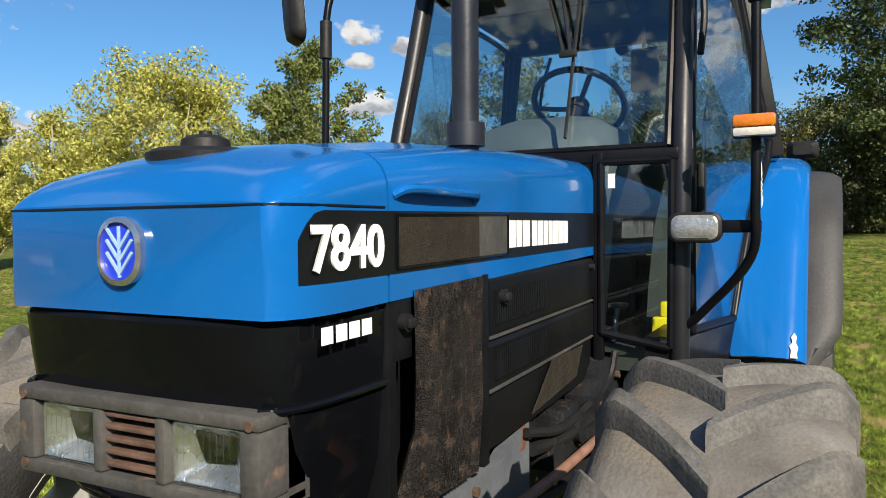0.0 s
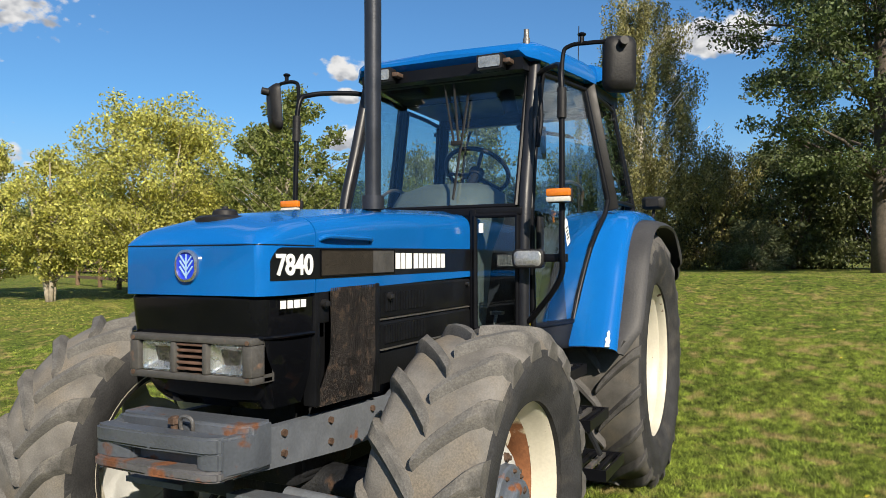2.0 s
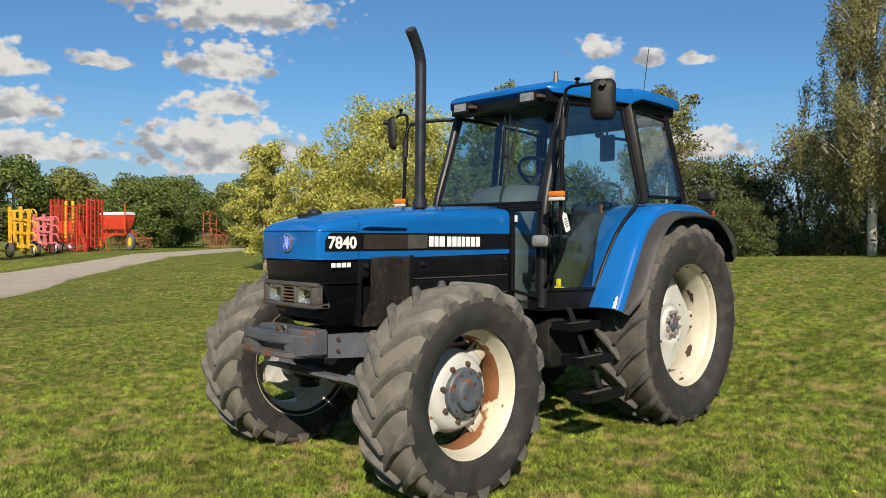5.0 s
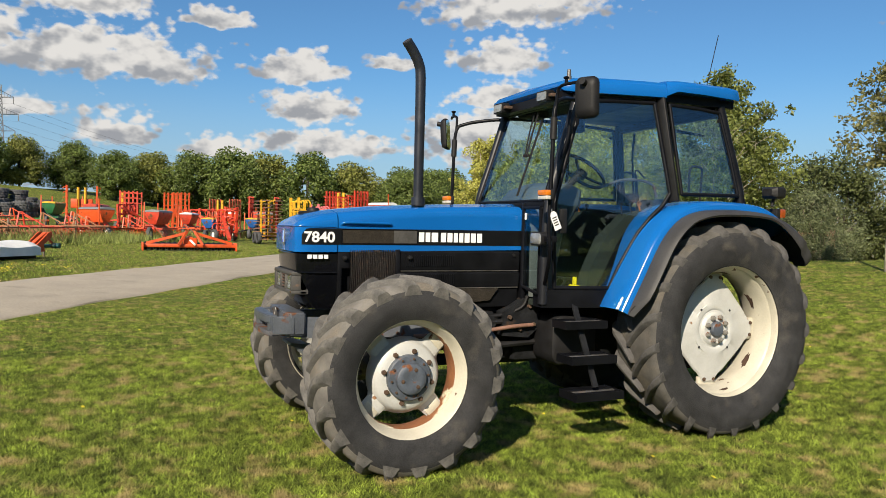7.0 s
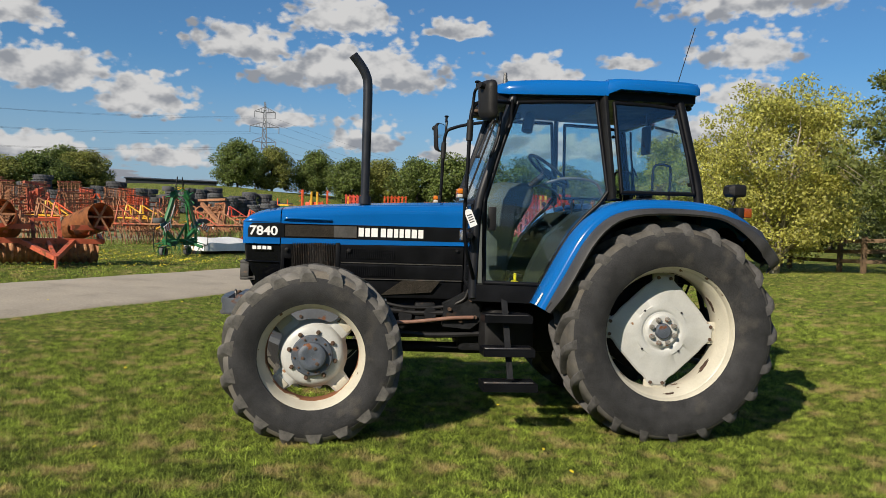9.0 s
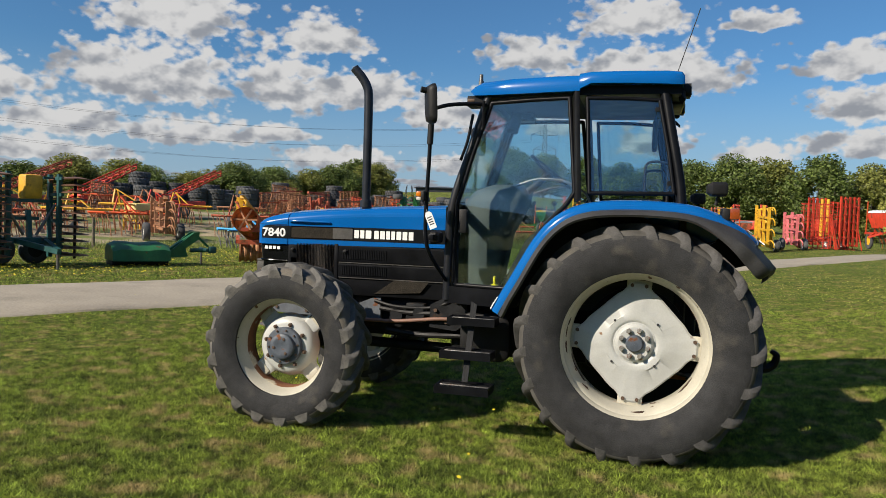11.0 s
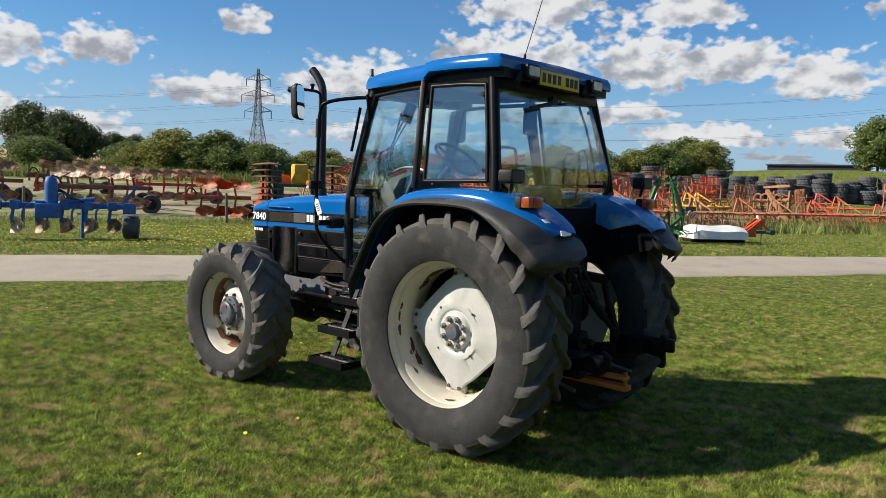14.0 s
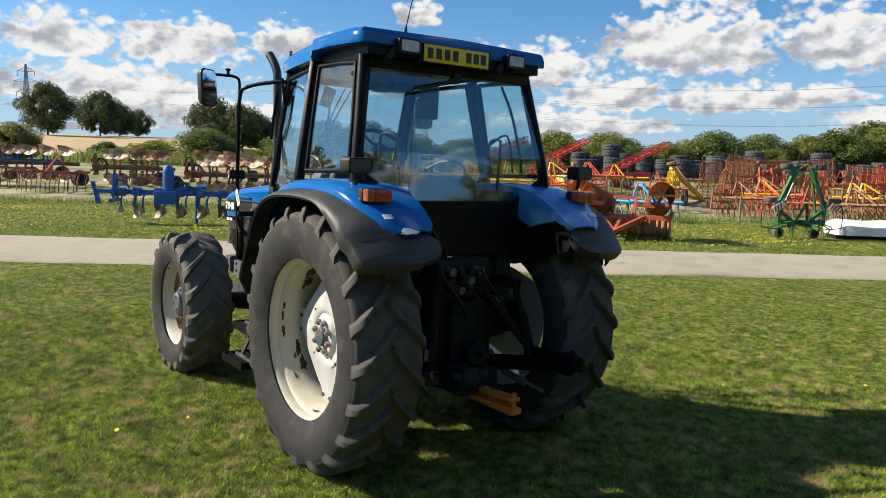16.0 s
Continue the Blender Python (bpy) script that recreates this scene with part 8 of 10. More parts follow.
def build_tedder(u, v, turn):
    t = yard_thing("hay_tedder", "green hay tedder with arms folded upright", "tedder", u, v, turn)
    for s in (1, -1):
        bm = bmesh.new()
        add_bar(bm, (s * 0.84, 0.0, 0.92), (s * 0.26, 0.0, 2.20), 0.11, 0.12, 0.01)
        add_bar(bm, (s * 0.62, 0.10, 0.70), (s * 0.40, 0.08, 1.75), 0.05, 0.05)
        add_bar(bm, (s * 0.30, 0.0, 0.55), (s * 0.86, 0.0, 0.95), 0.10, 0.10, 0.01)
        add_bar(bm, (s * 0.78, -0.05, 0.40), (s * 0.80, -0.05, 1.10), 0.07, 0.07)
        arm = part("folding_arm", bm, M_MACHINE_GREEN, t, "green folded arm")
        bm = bmesh.new()
        add_rod(bm, (s * 0.66, -0.09, 1.05), (s * 0.40, -0.09, 1.70), 0.035, 8)
        part("lift_ram", bm, M_STEEL, arm)
        bm = bmesh.new()
        add_tube(bm, [(s * 0.26, 0.05, 2.15), (s * 0.16, 0.05, 2.55), (s * 0.12, 0.05, 2.62), (s * 0.18, 0.05, 2.10)], 0.013, 6, 4)
        part("hose_loop", bm, M_PLASTIC, t)
        bm = bmesh.new()
        add_tube(bm, [(s * 1.15, -0.1, 1.05), (s * 1.38, -0.1, 0.95), (s * 1.40, -0.1, 0.42), (s * 1.30, -0.1, 0.34), (s * 0.8, -0.1, 0.30)], 0.013, 6, 5)
        part("guard_hoop", bm, M_PLASTIC, t)
        for k, (x, z, tilt, reach, n) in enumerate(((0.30, 0.42, 8, 0.46, 6), (0.70, 0.50, 25, 0.40, 6), (0.78, 1.05, 70, 0.34, 5), (0.34, 2.02, 66, 0.34, 5))):
            m = Matrix.Translation((s * x, 0.0, z)) @ Matrix.Rotation(radians(s * tilt), 4, "Y")
            bm = bmesh.new()
            add_rod(bm, m @ Vector((0, 0, -0.06)), m @ Vector((0, 0, 0.08)), 0.12, 12)
            part("rotor_hub", bm, M_MACHINE_GREEN if k % 2 else M_TEAL, t)
            for j in range(n):
                a = j * 2 * math.pi / n + k
                bm = bmesh.new()
                e = Vector((reach * math.cos(a), reach * math.sin(a), -0.03))
                add_bar(bm, m @ Vector((0, 0, 0)), m @ e, 0.035, 0.03)
                add_rod(bm, m @ e, m @ (e + Vector((0.08 * math.cos(a), 0.08 * math.sin(a), -0.26))), 0.009, 5)
                add_rod(bm, m @ e, m @ (e + Vector((0.02, 0.06, -0.28))), 0.009, 5)
                part("tine_arm", bm, M_MACHINE_GREEN if j else M_MACHINE_YELLOW, t)
        wheel_into(t, s * 0.62, 0.15, 0.17, 0.17, 0.14, M_PLASTIC)
        wheel_into(t, s * 1.12, -0.05, 1.18, 0.19, 0.16, M_PLASTIC, axis="Z")
        wheel_into(t, s * 0.58, 0.05, 2.22, 0.19, 0.16, M_PLASTIC, axis="Z")
        bm = bmesh.new()
        add_box(bm, -0.18, 0.18, -0.30, -0.28, -0.10, 0.10, 0, Matrix.Translation((s * 0.98, 0, 0.98)) @ Matrix.Rotation(radians(s * 28), 4, "Y"))
        board = part("marker_board", bm, M_WHITE_COVER, t, "red and white striped marker board")
        for k in range(3):
            bm = bmesh.new()
            x = -0.12 + 0.10 * k
            add_prism(bm, [(x - 0.05, -0.095), (x, -0.095), (x + 0.05, 0.095), (x, 0.095)], "y", -0.304, -0.301)
            bmesh.ops.transform(bm, matrix=Matrix.Translation((s * 0.98, 0, 0.98)) @ Matrix.Rotation(radians(s * 28), 4, "Y"), verts=bm.verts)
            part("board_stripe", bm, M_RED, board, smooth=0)
    bm = bmesh.new()
    add_bar(bm, (-0.6, 0, 0.52), (0.6, 0, 0.52), 0.12, 0.12)
    add_bar(bm, (-0.22, -0.05, 0.5), (0.0, -0.25, 1.10), 0.07, 0.07)
    add_bar(bm, (0.22, -0.05, 0.5), (0.0, -0.25, 1.10), 0.07, 0.07)
    add_bar(bm, (0, -0.1, 0.55), (0, -0.9, 0.35), 0.08, 0.08)
    part("centre_frame", bm, M_MACHINE_GREEN, t)


def build_mower(u, v, turn, cover, frame_m, label, length=2.5, head=True):
    m = yard_thing("disc_mower", label, "mower", u, v, turn)
    bm = bmesh.new()
    rings = []
    for i in range(9):
        q = i / 8
        x = -length / 2 + length * q
        sag = 0.02 * math.sin(q * 9)
        e = 0.9 if i in (0, 8) else 1.0
        rings.append([(x, -0.62 * e, 0.14), (x, -0.58 * e, 0.42 * e + sag), (x, -0.25, 0.58 * e + sag), (x, 0.35 * e, 0.60 * e + sag), (x, 0.58 * e, 0.44 * e), (x, 0.62 * e, 0.14)])
    add_rings(bm, rings)
    part("cover", bm, cover, m, "stretched cover", 30)
    bm = bmesh.new()
    add_box(bm, -length / 2, length / 2, -0.35, 0.35, 0.02, 0.14, 0.03)
    part("cutter_bar", bm, M_PLASTIC, m)
    if head:
        # folded linkage: two sloping cheeks, a cross shaft and a short headstock on its stand
        for y in (-0.22, 0.20):
            bm = bmesh.new()
            x = length / 2 - 0.10
            add_prism(bm, [(x, 0.20), (x + 0.20, 0.42), (x + 0.78, 0.88), (x + 0.92, 0.90), (x + 0.90, 0.70), (x + 0.55, 0.46), (x + 0.62, 0.24), (x + 0.42, 0.22)], "y", y, y + 0.05)
            part("linkage_cheek", bm, frame_m, m)
        bm = bmesh.new()
        add_bar(bm, (x + 0.1, 0, 0.34), (x + 0.85, 0, 0.84), 0.16, 0.10, 0.01)
        add_bar(bm, (x + 0.85, 0.05, 0.84), (x + 1.22, 0.05, 0.50), 0.05, 0.06)
        part("linkage_arm", bm, frame_m, m)
        bm = bmesh.new()
        add_rod(bm, (x + 0.72, -0.05, 0.40), (x + 1.36, -0.05, 0.40), 0.055, 10)
        add_rod(bm, (x + 1.10, -0.35, 0.42), (x + 1.10, 0.35, 0.42), 0.045, 10)
        add_box(bm, x + 1.22, x + 1.40, -0.16, 0.06, 0.32, 0.50, 0.02)
        part("headstock", bm, M_TEAL, m, "dark headstock")
        bm = bmesh.new()
        add_rod(bm, (x + 1.12, 0.3, 0.45), (x + 1.12, 0.3, 0.0), 0.03, 8)
        part("prop_stand", bm, M_STEEL, m)
    return m


def build_power_harrow(u, v, turn, length, label):
    h = yard_thing("power_harrow", label, "harrow", u, v, turn)
    bm = bmesh.new()
    add_box(bm, -length / 2, length / 2, -0.22, 0.22, 0.18, 0.34, 0.04)
    part("gear_trough", bm, M_ORANGE_RED, h)
    for s in (1, -1):
        bm = bmesh.new()
        add_bar(bm, (s * 0.18, -0.2, 0.84), (s * length * 0.46, 0.05, 0.36), 0.13, 0.12)
        part("stay", bm, M_ORANGE_RED, h)
        bm = bmesh.new()
        add_bar(bm, (s * 0.52, -0.35, 0.3), (s * 0.16, -0.25, 0.92), 0.10, 0.11)
        part("headstock_leg", bm, M_ORANGE_RED, h)
        bm = bmesh.new()
        add_box(bm, s * length / 2 - 0.03, s * length / 2 + 0.03, -0.4, 0.65, 0.03, 0.40, 0.02)
        part("side_plate", bm, M_ORANGE_RED, h)
    bm = bmesh.new()
    add_rod(bm, (0, -0.15, 0.50), (0, 0.2, 0.54), 0.17, 16)
    add_box(bm, -0.3, 0.3, -0.15, 0.2, 0.32, 0.62, 0.05)
    part("gearbox", bm, M_ORANGE_RED, h)
    bm = bmesh.new()
    add_rod(bm, (0.0, -0.15, 0.50), (0.12, -0.75, 0.34), 0.05, 10)
    part("drive_shaft", bm, M_WHITE_COVER, h, "pale plastic-guarded drive shaft")
    for k in range(int(length / 0.25)):
        x = -length / 2 + 0.125 + 0.25 * k
        for d in (-0.07, 0.07):
            bm = bmesh.new()
            add_bar(bm, (x + d, 0, 0.20), (x + d, -0.03, 0.02), 0.03, 0.05)
            part("harrow_tine", bm, M_STEEL, h)
    bm = bmesh.new()
    rings = []
    for i in range(int(length * 8) + 1):
        x = -length / 2 + 0.05 + (length - 0.1) * i / int(length * 8)
        rr = 0.20 if i % 2 else 0.15
        rings.append([(x, 0.60 + rr * math.cos(a), 0.22 + rr * math.sin(a)) for a in (2 * math.pi * k / 16 for k in range(16))])
    add_rings(bm, rings)
    part("packer_roll", bm, M_PLASTIC, h, smooth=25)


def build_drill(u, v, turn, width, hopper_m, lid_m, frame_m, label, tall=1.0, group="seed drills"):
    """A seed drill: hopper with lid, frame, coulters, wheels, marker arms."""
    d = yard_thing("seed_drill", label, "seed drill", u, v, turn, group)
    d.scale = (1, 1, tall)
    w = width / 2
    bm = bmesh.new()
    add_rings(bm, [[(-w * 0.85, -0.18, 0.95), (w * 0.85, -0.18, 0.95), (w * 0.85, 0.18, 0.95), (-w * 0.85, 0.18, 0.95)], [(-w, -0.42, 1.45), (w, -0.42, 1.45), (w, 0.42, 1.45), (-w, 0.42, 1.45)], [(-w, -0.42, 1.62), (w, -0.42, 1.62), (w, 0.42, 1.62), (-w, 0.42, 1.62)]])
    part("hopper", bm, hopper_m, d)
    bm = bmesh.new()
    add_prism(bm, [(-0.46, 1.62), (0.46, 1.62), (0.40, 1.70), (0.0, 1.76), (-0.40, 1.70)], "x", -w * 1.02, w * 1.02)
    part("hopper_lid", bm, lid_m, d)
    for y in (-0.55, 0.1, 0.6):
        bm = bmesh.new()
        add_bar(bm, (-w, y, 0.72), (w, y, 0.72), 0.10, 0.10)
        part("cross_bar", bm, frame_m, d)
    for x in (-w * 0.8, 0.0, w * 0.8):
        bm = bmesh.new()
        add_bar(bm, (x, -0.6, 0.72), (x, 0.65, 0.72), 0.09, 0.09)
        add_bar(bm, (x, 0.0, 0.72), (x, 0.0, 1.0), 0.08, 0.08)
        part("frame_bar", bm, frame_m, d)
    n = int(width / 0.22)
    for k in range(n):
        x = -w + width * (k + 0.5) / n
        bm = bmesh.new()
        add_tube(bm, [(x, -0.1, 0.95), (x, 0.25, 0.70), (x, 0.60, 0.35), (x, 0.66, 0.06)], 0.022, 5, 3)
        part("coulter", bm, frame_m if k % 2 else M_STEEL, d)
    for s in (1, -1):
        wheel_into(d, s * (w + 0.12), -0.1, 0.40, 0.40, 0.22, M_WHITE_COVER if k % 2 else M_MACHINE_YELLOW)
        bm = bmesh.new()
        add_bar(bm, (s * w, -0.5, 0.75), (s * w * 0.95, -0.5, 2.15), 0.06, 0.06)
        part("marker_arm", bm, M_ORANGE_RED, d)
    bm = bmesh.new()
    add_bar(bm, (-0.4, -0.55, 0.72), (0, -1.25, 0.55), 0.09, 0.09)
    add_bar(bm, (0.4, -0.55, 0.72), (0, -1.25, 0.55), 0.09, 0.09)
    part("drawbar", bm, frame_m, d)
    return d


def build_folded_machine(u, v, turn, paint_m, label, width=2.6, tall=2.8, yellow=False):
    """A tall folded cultivator drill: standing wings full of tines, a hopper between."""
    f = yard_thing("cultivator_drill", label, "cultivator", u, v, turn)
    for s in (1, -1):
        for k in range(5):
            x = s * (width / 2 - 0.06 * k)
            bm = bmesh.new()
            add_bar(bm, (s * width / 2, -0.7 + 0.35 * k, 0.25), (s * width / 2, -0.7 + 0.35 * k, tall), 0.12, 0.12)
            part("wing_bar", bm, paint_m, f)
        for k in range(7):
            z = 0.35 + (tall - 0.5) * k / 6
            bm = bmesh.new()
            add_bar(bm, (s * width / 2, -0.75, z), (s * width / 2, 0.75, z), 0.06, 0.07)
            add_tube(bm, [(s * width / 2, -0.5, z), (s * (width / 2 + 0.22), -0.5, z + 0.03), (s * (width / 2 + 0.30), -0.45, z - 0.10)], 0.018, 5, 3)
            add_tube(bm, [(s * width / 2, 0.3, z), (s * (width / 2 + 0.22), 0.3, z + 0.03), (s * (width / 2 + 0.30), 0.35, z - 0.10)], 0.018, 5, 3)
            part("tine_comb", bm, paint_m, f)
        wheel_into(f, s * 0.7, 0.3, 0.45, 0.45, 0.3, M_WHITE_COVER)
    bm = bmesh.new()
    add_box(bm, -width * 0.36, width * 0.36, -0.55, 0.55, 1.25, 2.05, 0.06)
    part("hopper", bm, paint_m, f)
    bm = bmesh.new()
    add_bar(bm, (-0.5, -0.7, 0.7), (0, -2.4, 0.45), 0.12, 0.14)
    add_bar(bm, (0.5, -0.7, 0.7), (0, -2.4, 0.45), 0.12, 0.14)
    add_bar(bm, (-width / 2, 0, 0.7), (width / 2, 0, 0.7), 0.14, 0.14)
    add_bar(bm, (0, -2.4, 0.45), (0, -2.4, 0.0), 0.06, 0.06)
    part("drawbar", bm, paint_m, f)
    if yellow:
        bm = bmesh.new()
        for x in (-0.28, 0.28):
            add_rod(bm, (x, -0.65, 0.9), (x, -0.65, tall - 0.15), 0.11, 12)
        part("yellow_tube", bm, M_MACHINE_YELLOW, f)
    return f


def build_boom_trailer(u, v, turn, m):
    """A trailed elevator: wheeled chassis with a sloping lattice boom."""
    t = yard_thing("elevator_trailer", "red trailed elevator with a sloping lattice boom", "elevator", u, v, turn, "trailed elevators")
    bm = bmesh.new()
    add_box(bm, -1.3, 1.3, -0.55, 0.55, 0.55, 1.05, 0.08)
    part("body", bm, m, t)
    for s in (1, -1):
        wheel_into(t, 0.5, s * 0.75, 0.42, 0.42, 0.26, M_GREY_COVER)
        bm = bmesh.new()
        add_bar(bm, (1.7, s * 0.28, 0.75), (-2.6, s * 0.28, 2.75), 0.07, 0.07)
        add_bar(bm, (1.7, s * 0.28, 1.15), (-2.6, s * 0.28, 3.05), 0.06, 0.06)
        for k in range(10):
            p = k / 9
            a = Vector((1.7 - 4.3 * p, s * 0.28, 0.75 + 2.0 * p))
            b = Vector((1.7 - 4.3 * min(1, p + 0.06), s * 0.28, 1.15 + 1.9 * min(1, p + 0.06)))
            add_bar(bm, a, b, 0.04, 0.04)
        part("boom_side", bm, m, t)
    for k in range(11):
        bm = bmesh.new()
        p = k / 10
        add_bar(bm, (1.7 - 4.3 * p, -0.28, 0.95 + 1.95 * p), (1.7 - 4.3 * p, 0.28, 0.95 + 1.95 * p), 0.05, 0.05)
        part("boom_rung", bm, m, t)
    bm = bmesh.new()
    add_bar(bm, (1.3, 0, 0.65), (2.6, 0, 0.45), 0.10, 0.10)
    add_bar(bm, (2.5, 0, 0.45), (2.5, 0, 0.0), 0.06, 0.06)
    part("drawbar", bm, m, t)


def build_folded_arms(u, v, turn, m, label, tall=2.6):
    """A heavy trailed cultivator folded up: stout upright arms with curved legs and a long sloping drawbar."""
    t = yard_thing("folded_cultivator", label, "cultivator", u, v, turn)
    for k, (x, lean) in enumerate(((-0.9, -0.15), (-0.3, 0.25), (0.35, 0.30), (0.9, 0.1))):
        bm = bmesh.new()
        add_bar(bm, (x, 0.1 * k, 0.35), (x + lean, 0.1 * k, tall * (0.9 + 0.1 * (k % 2))), 0.16, 0.14)
        part("wing_arm", bm, m, t)
        for j in range(4):
            bm = bmesh.new()
            z = 0.6 + j * (tall - 0.9) / 3
            add_tube(bm, [(x, 0.1 * k, z), (x - 0.30, -0.15, z + 0.12), (x - 0.48, -0.25, z - 0.05), (x - 0.42, -0.30, z - 0.28)], 0.045, 6, 4)
            part("tine_leg", bm, m, t)
    for z in (0.55, 1.35, 2.1):
        bm = bmesh.new()
        add_bar(bm, (-1.0, 0.1, z), (1.1, 0.2, z + 0.1), 0.13, 0.13)
        part("cross_beam", bm, m, t)
    bm = bmesh.new()
    add_bar(bm, (-0.6, 0.0, 1.9), (2.9, -1.2, 0.18), 0.20, 0.18)
    add_bar(bm, (0.2, 0.2, 0.75), (2.9, -1.2, 0.18), 0.16, 0.14)
    part("drawbar", bm, m, t)
    for s in (1, -1):
        wheel_into(t, -0.2, 0.7 * s, 0.40, 0.40, 0.28, M_WHITE_COVER)
    return t


def build_pylon(x, y, height, turn):
    p = thing("pylon", "tall grey lattice electricity pylon far off", "pylon", "pylons", (x, y, float(ground_z(x, y))), turn)

    def half(z):
        q = z / height
        return 0.5 * (6.0 * (1 - q / 0.55) + 1.6 * q / 0.55) if q < 0.55 else 0.5 * (1.6 - 1.2 * (q - 0.55) / 0.45)

    levels = [0, 0.12, 0.23, 0.33, 0.42, 0.5, 0.56, 0.62, 0.68, 0.74, 0.80, 0.86, 0.92, 1.0]
    bm = bmesh.new()
    for a, b in zip(levels, levels[1:]):
        za, zb = a * height, b * height
        ha, hb = half(za), half(zb)
        cs = ((1, 1), (-1, 1), (-1, -1), (1, -1))
        for (i, j), (k, l) in zip(cs, cs[1:] + cs[:1]):
            add_rod(bm, (i * ha, j * ha, za), (i * hb, j * hb, zb), 0.11, 4)
            add_rod(bm, (i * ha, j * ha, za), (k * hb, l * hb, zb), 0.06, 4)
            add_rod(bm, (k * ha, l * ha, za), (i * hb, j * hb, zb), 0.06, 4)
            add_rod(bm, (i * hb, j * hb, zb), (k * hb, l * hb, zb), 0.06, 4)
    part("lattice_tower", bm, M_LATTICE, p, smooth=0)
    for q, w in ((0.62, 3.4), (0.76, 4.2), (0.90, 3.0)):
        z = q * height
        for s in (1, -1):
            bm = bmesh.new()
            add_rod(bm, (s * half(z), 0.5, z), (s * w, 0, z + 0.3), 0.08, 4)
            add_rod(bm, (s * half(z), -0.5, z), (s * w, 0, z + 0.3), 0.08, 4)
            add_rod(bm, (s * half(z), 0, z + 1.6), (s * w, 0, z + 0.3), 0.08, 4)
            for k in range(1, 4):
                f = k / 4
                add_rod(bm, (s * (half(z) + (w - half(z)) * f), 0, z + 0.3 * f), (s * (half(z) + (w - half(z)) * f), 0, z + 1.6 - 1.3 * f), 0.05, 4)
            arm = part("cross_arm", bm, M_LATTICE, p, smooth=0)
            bm = bmesh.new()
            add_rod(bm, (s * w, 0, z + 0.3), (s * w, 0, z - 1.5), 0.12, 5)
            part("insulator", bm, M_LATTICE, arm)
    return p


def build_yard():
    # nearest to the road
    add_plough(5.85, 16.3, 2, 5, M_MACHINE_BLUE, "blue reversible plough with worn mouldboards on grass", 0.62, 0.92, upper_row=False)
    build_disc_harrow(-0.2, 16.6, 190, M_TEAL, "dark green disc harrow folded upright on grass")
    build_mower(-2.6, 16.2, 170, M_MACHINE_GREEN, M_MACHINE_GREEN, "green drum mower on the grass", 1.4)
    build_roller(-6.6, 15.6, 151)
    build_tedder(-12.7, 17.0, 186)
    build_mower(-15.25, 17.6, 172, M_WHITE_COVER, M_ORANGE_RED, "mower with a long white cover and orange-red linkage", 2.1, True)
    build_power_harrow(-25.6, 16.2, 121, 4.0, "orange-red power harrow with black packer roll")
    build_disc_harrow(-37.7, 16.8, 215, M_MACHINE_YELLOW, "folded disc harrow with brown discs and yellow frame", 2.3, 2.7)
    build_folded_arms(-41.2, 16.0, 215, M_MACHINE_YELLOW, "yellow heavy cultivator folded up, its drawbar on the grass", 2.9)
    build_folded_arms(-45.2, 15.8, 215, M_PINK, "faded pink-red cultivator folded up on grass", 2.5)
    add_rack(-49.0, 14.0, 150, 6, 3.2, M_RED, M_RED, "tall red folded tine wing on grass")
    build_folded_machine(-50.0, 15.0, 60, M_RED, "tall red folded cultivator drill", 3.0, 3.6, True)
    add_rack(-47.6, 15.2, 140, 6, 3.1, M_RED, M_RED, "tall red folded tine wing on grass")
    build_drill(-57.0, 13.6, 50, 3.0, M_RED, M_WHITE_COVER, M_RED, "red seed drill with a pale lid", 1.7)
    add_cultivator(-62.0, 12.6, 20, 3.2, 3, 7, M_DARK_RED, "rusty red tined cultivator parked on grass", 0.9)
    add_cultivator(-74.0, 6.6, 20, 5.0, 4, 9, M_DARK_RED, "red cultivator frame far along the road", 1.3)
    add_cultivator(-74.5, 7.6, 20, 3.6, 3, 9, M_DARK_RED, "folded red tine frame far along the road", 1.0, True)
    # the drills on the bank
    for u, v, turn, w, hop, lid, fr, label, tall in (
            (-44.6, 35.6, 20, 3.0, M_MACHINE_GREEN, M_MACHINE_YELLOW, M_MACHINE_GREEN, "green seed drill with a yellow lid", 1.1),
            (-43.5, 31.6, 15, 3.2, M_RED, M_RED, M_RED, "red seed drill with closed hopper", 1.2),
            (-46.5, 29.2, 25, 3.0, M_RED, M_GREY_COVER, M_RED, "red seed drill with a grey lid", 1.1),
            (-47.6, 26.6, 15, 3.0, M_RED, M_WHITE_COVER, M_ORANGE_RED, "red seed drill with a white lid", 1.1),
            (-49.5, 24.0, 20, 3.0, M_ORANGE_RED, M_WHITE_COVER, M_RED, "orange-red seed drill with a white lid", 1.15),
            (-44.0, 23.2, 10, 2.8, M_MACHINE_BLUE, M_MACHINE_YELLOW, M_PLASTIC, "dark blue seed drill with a yellow lid", 0.9),
            (-48.0, 21.6, 10, 2.8, M_MACHINE_BLUE, M_MACHINE_YELLOW, M_PLASTIC, "blue seed drill with a bright yellow lid", 0.9)):
        build_drill(u, v, turn, w, hop, lid, fr, label, tall)
    for i, (u, v) in enumerate(((-56, 36), (-57.5, 32.5), (-60, 29), (-62, 26), (-55, 40))):
        build_folded_machine(u, v, 20 + 25 * i, (M_RED, M_ORANGE_RED, M_DARK_RED)[i % 3], "tall red folded cultivator behind the drills", 2.4, 3.2 + 0.3 * (i % 2), i % 2 == 0)
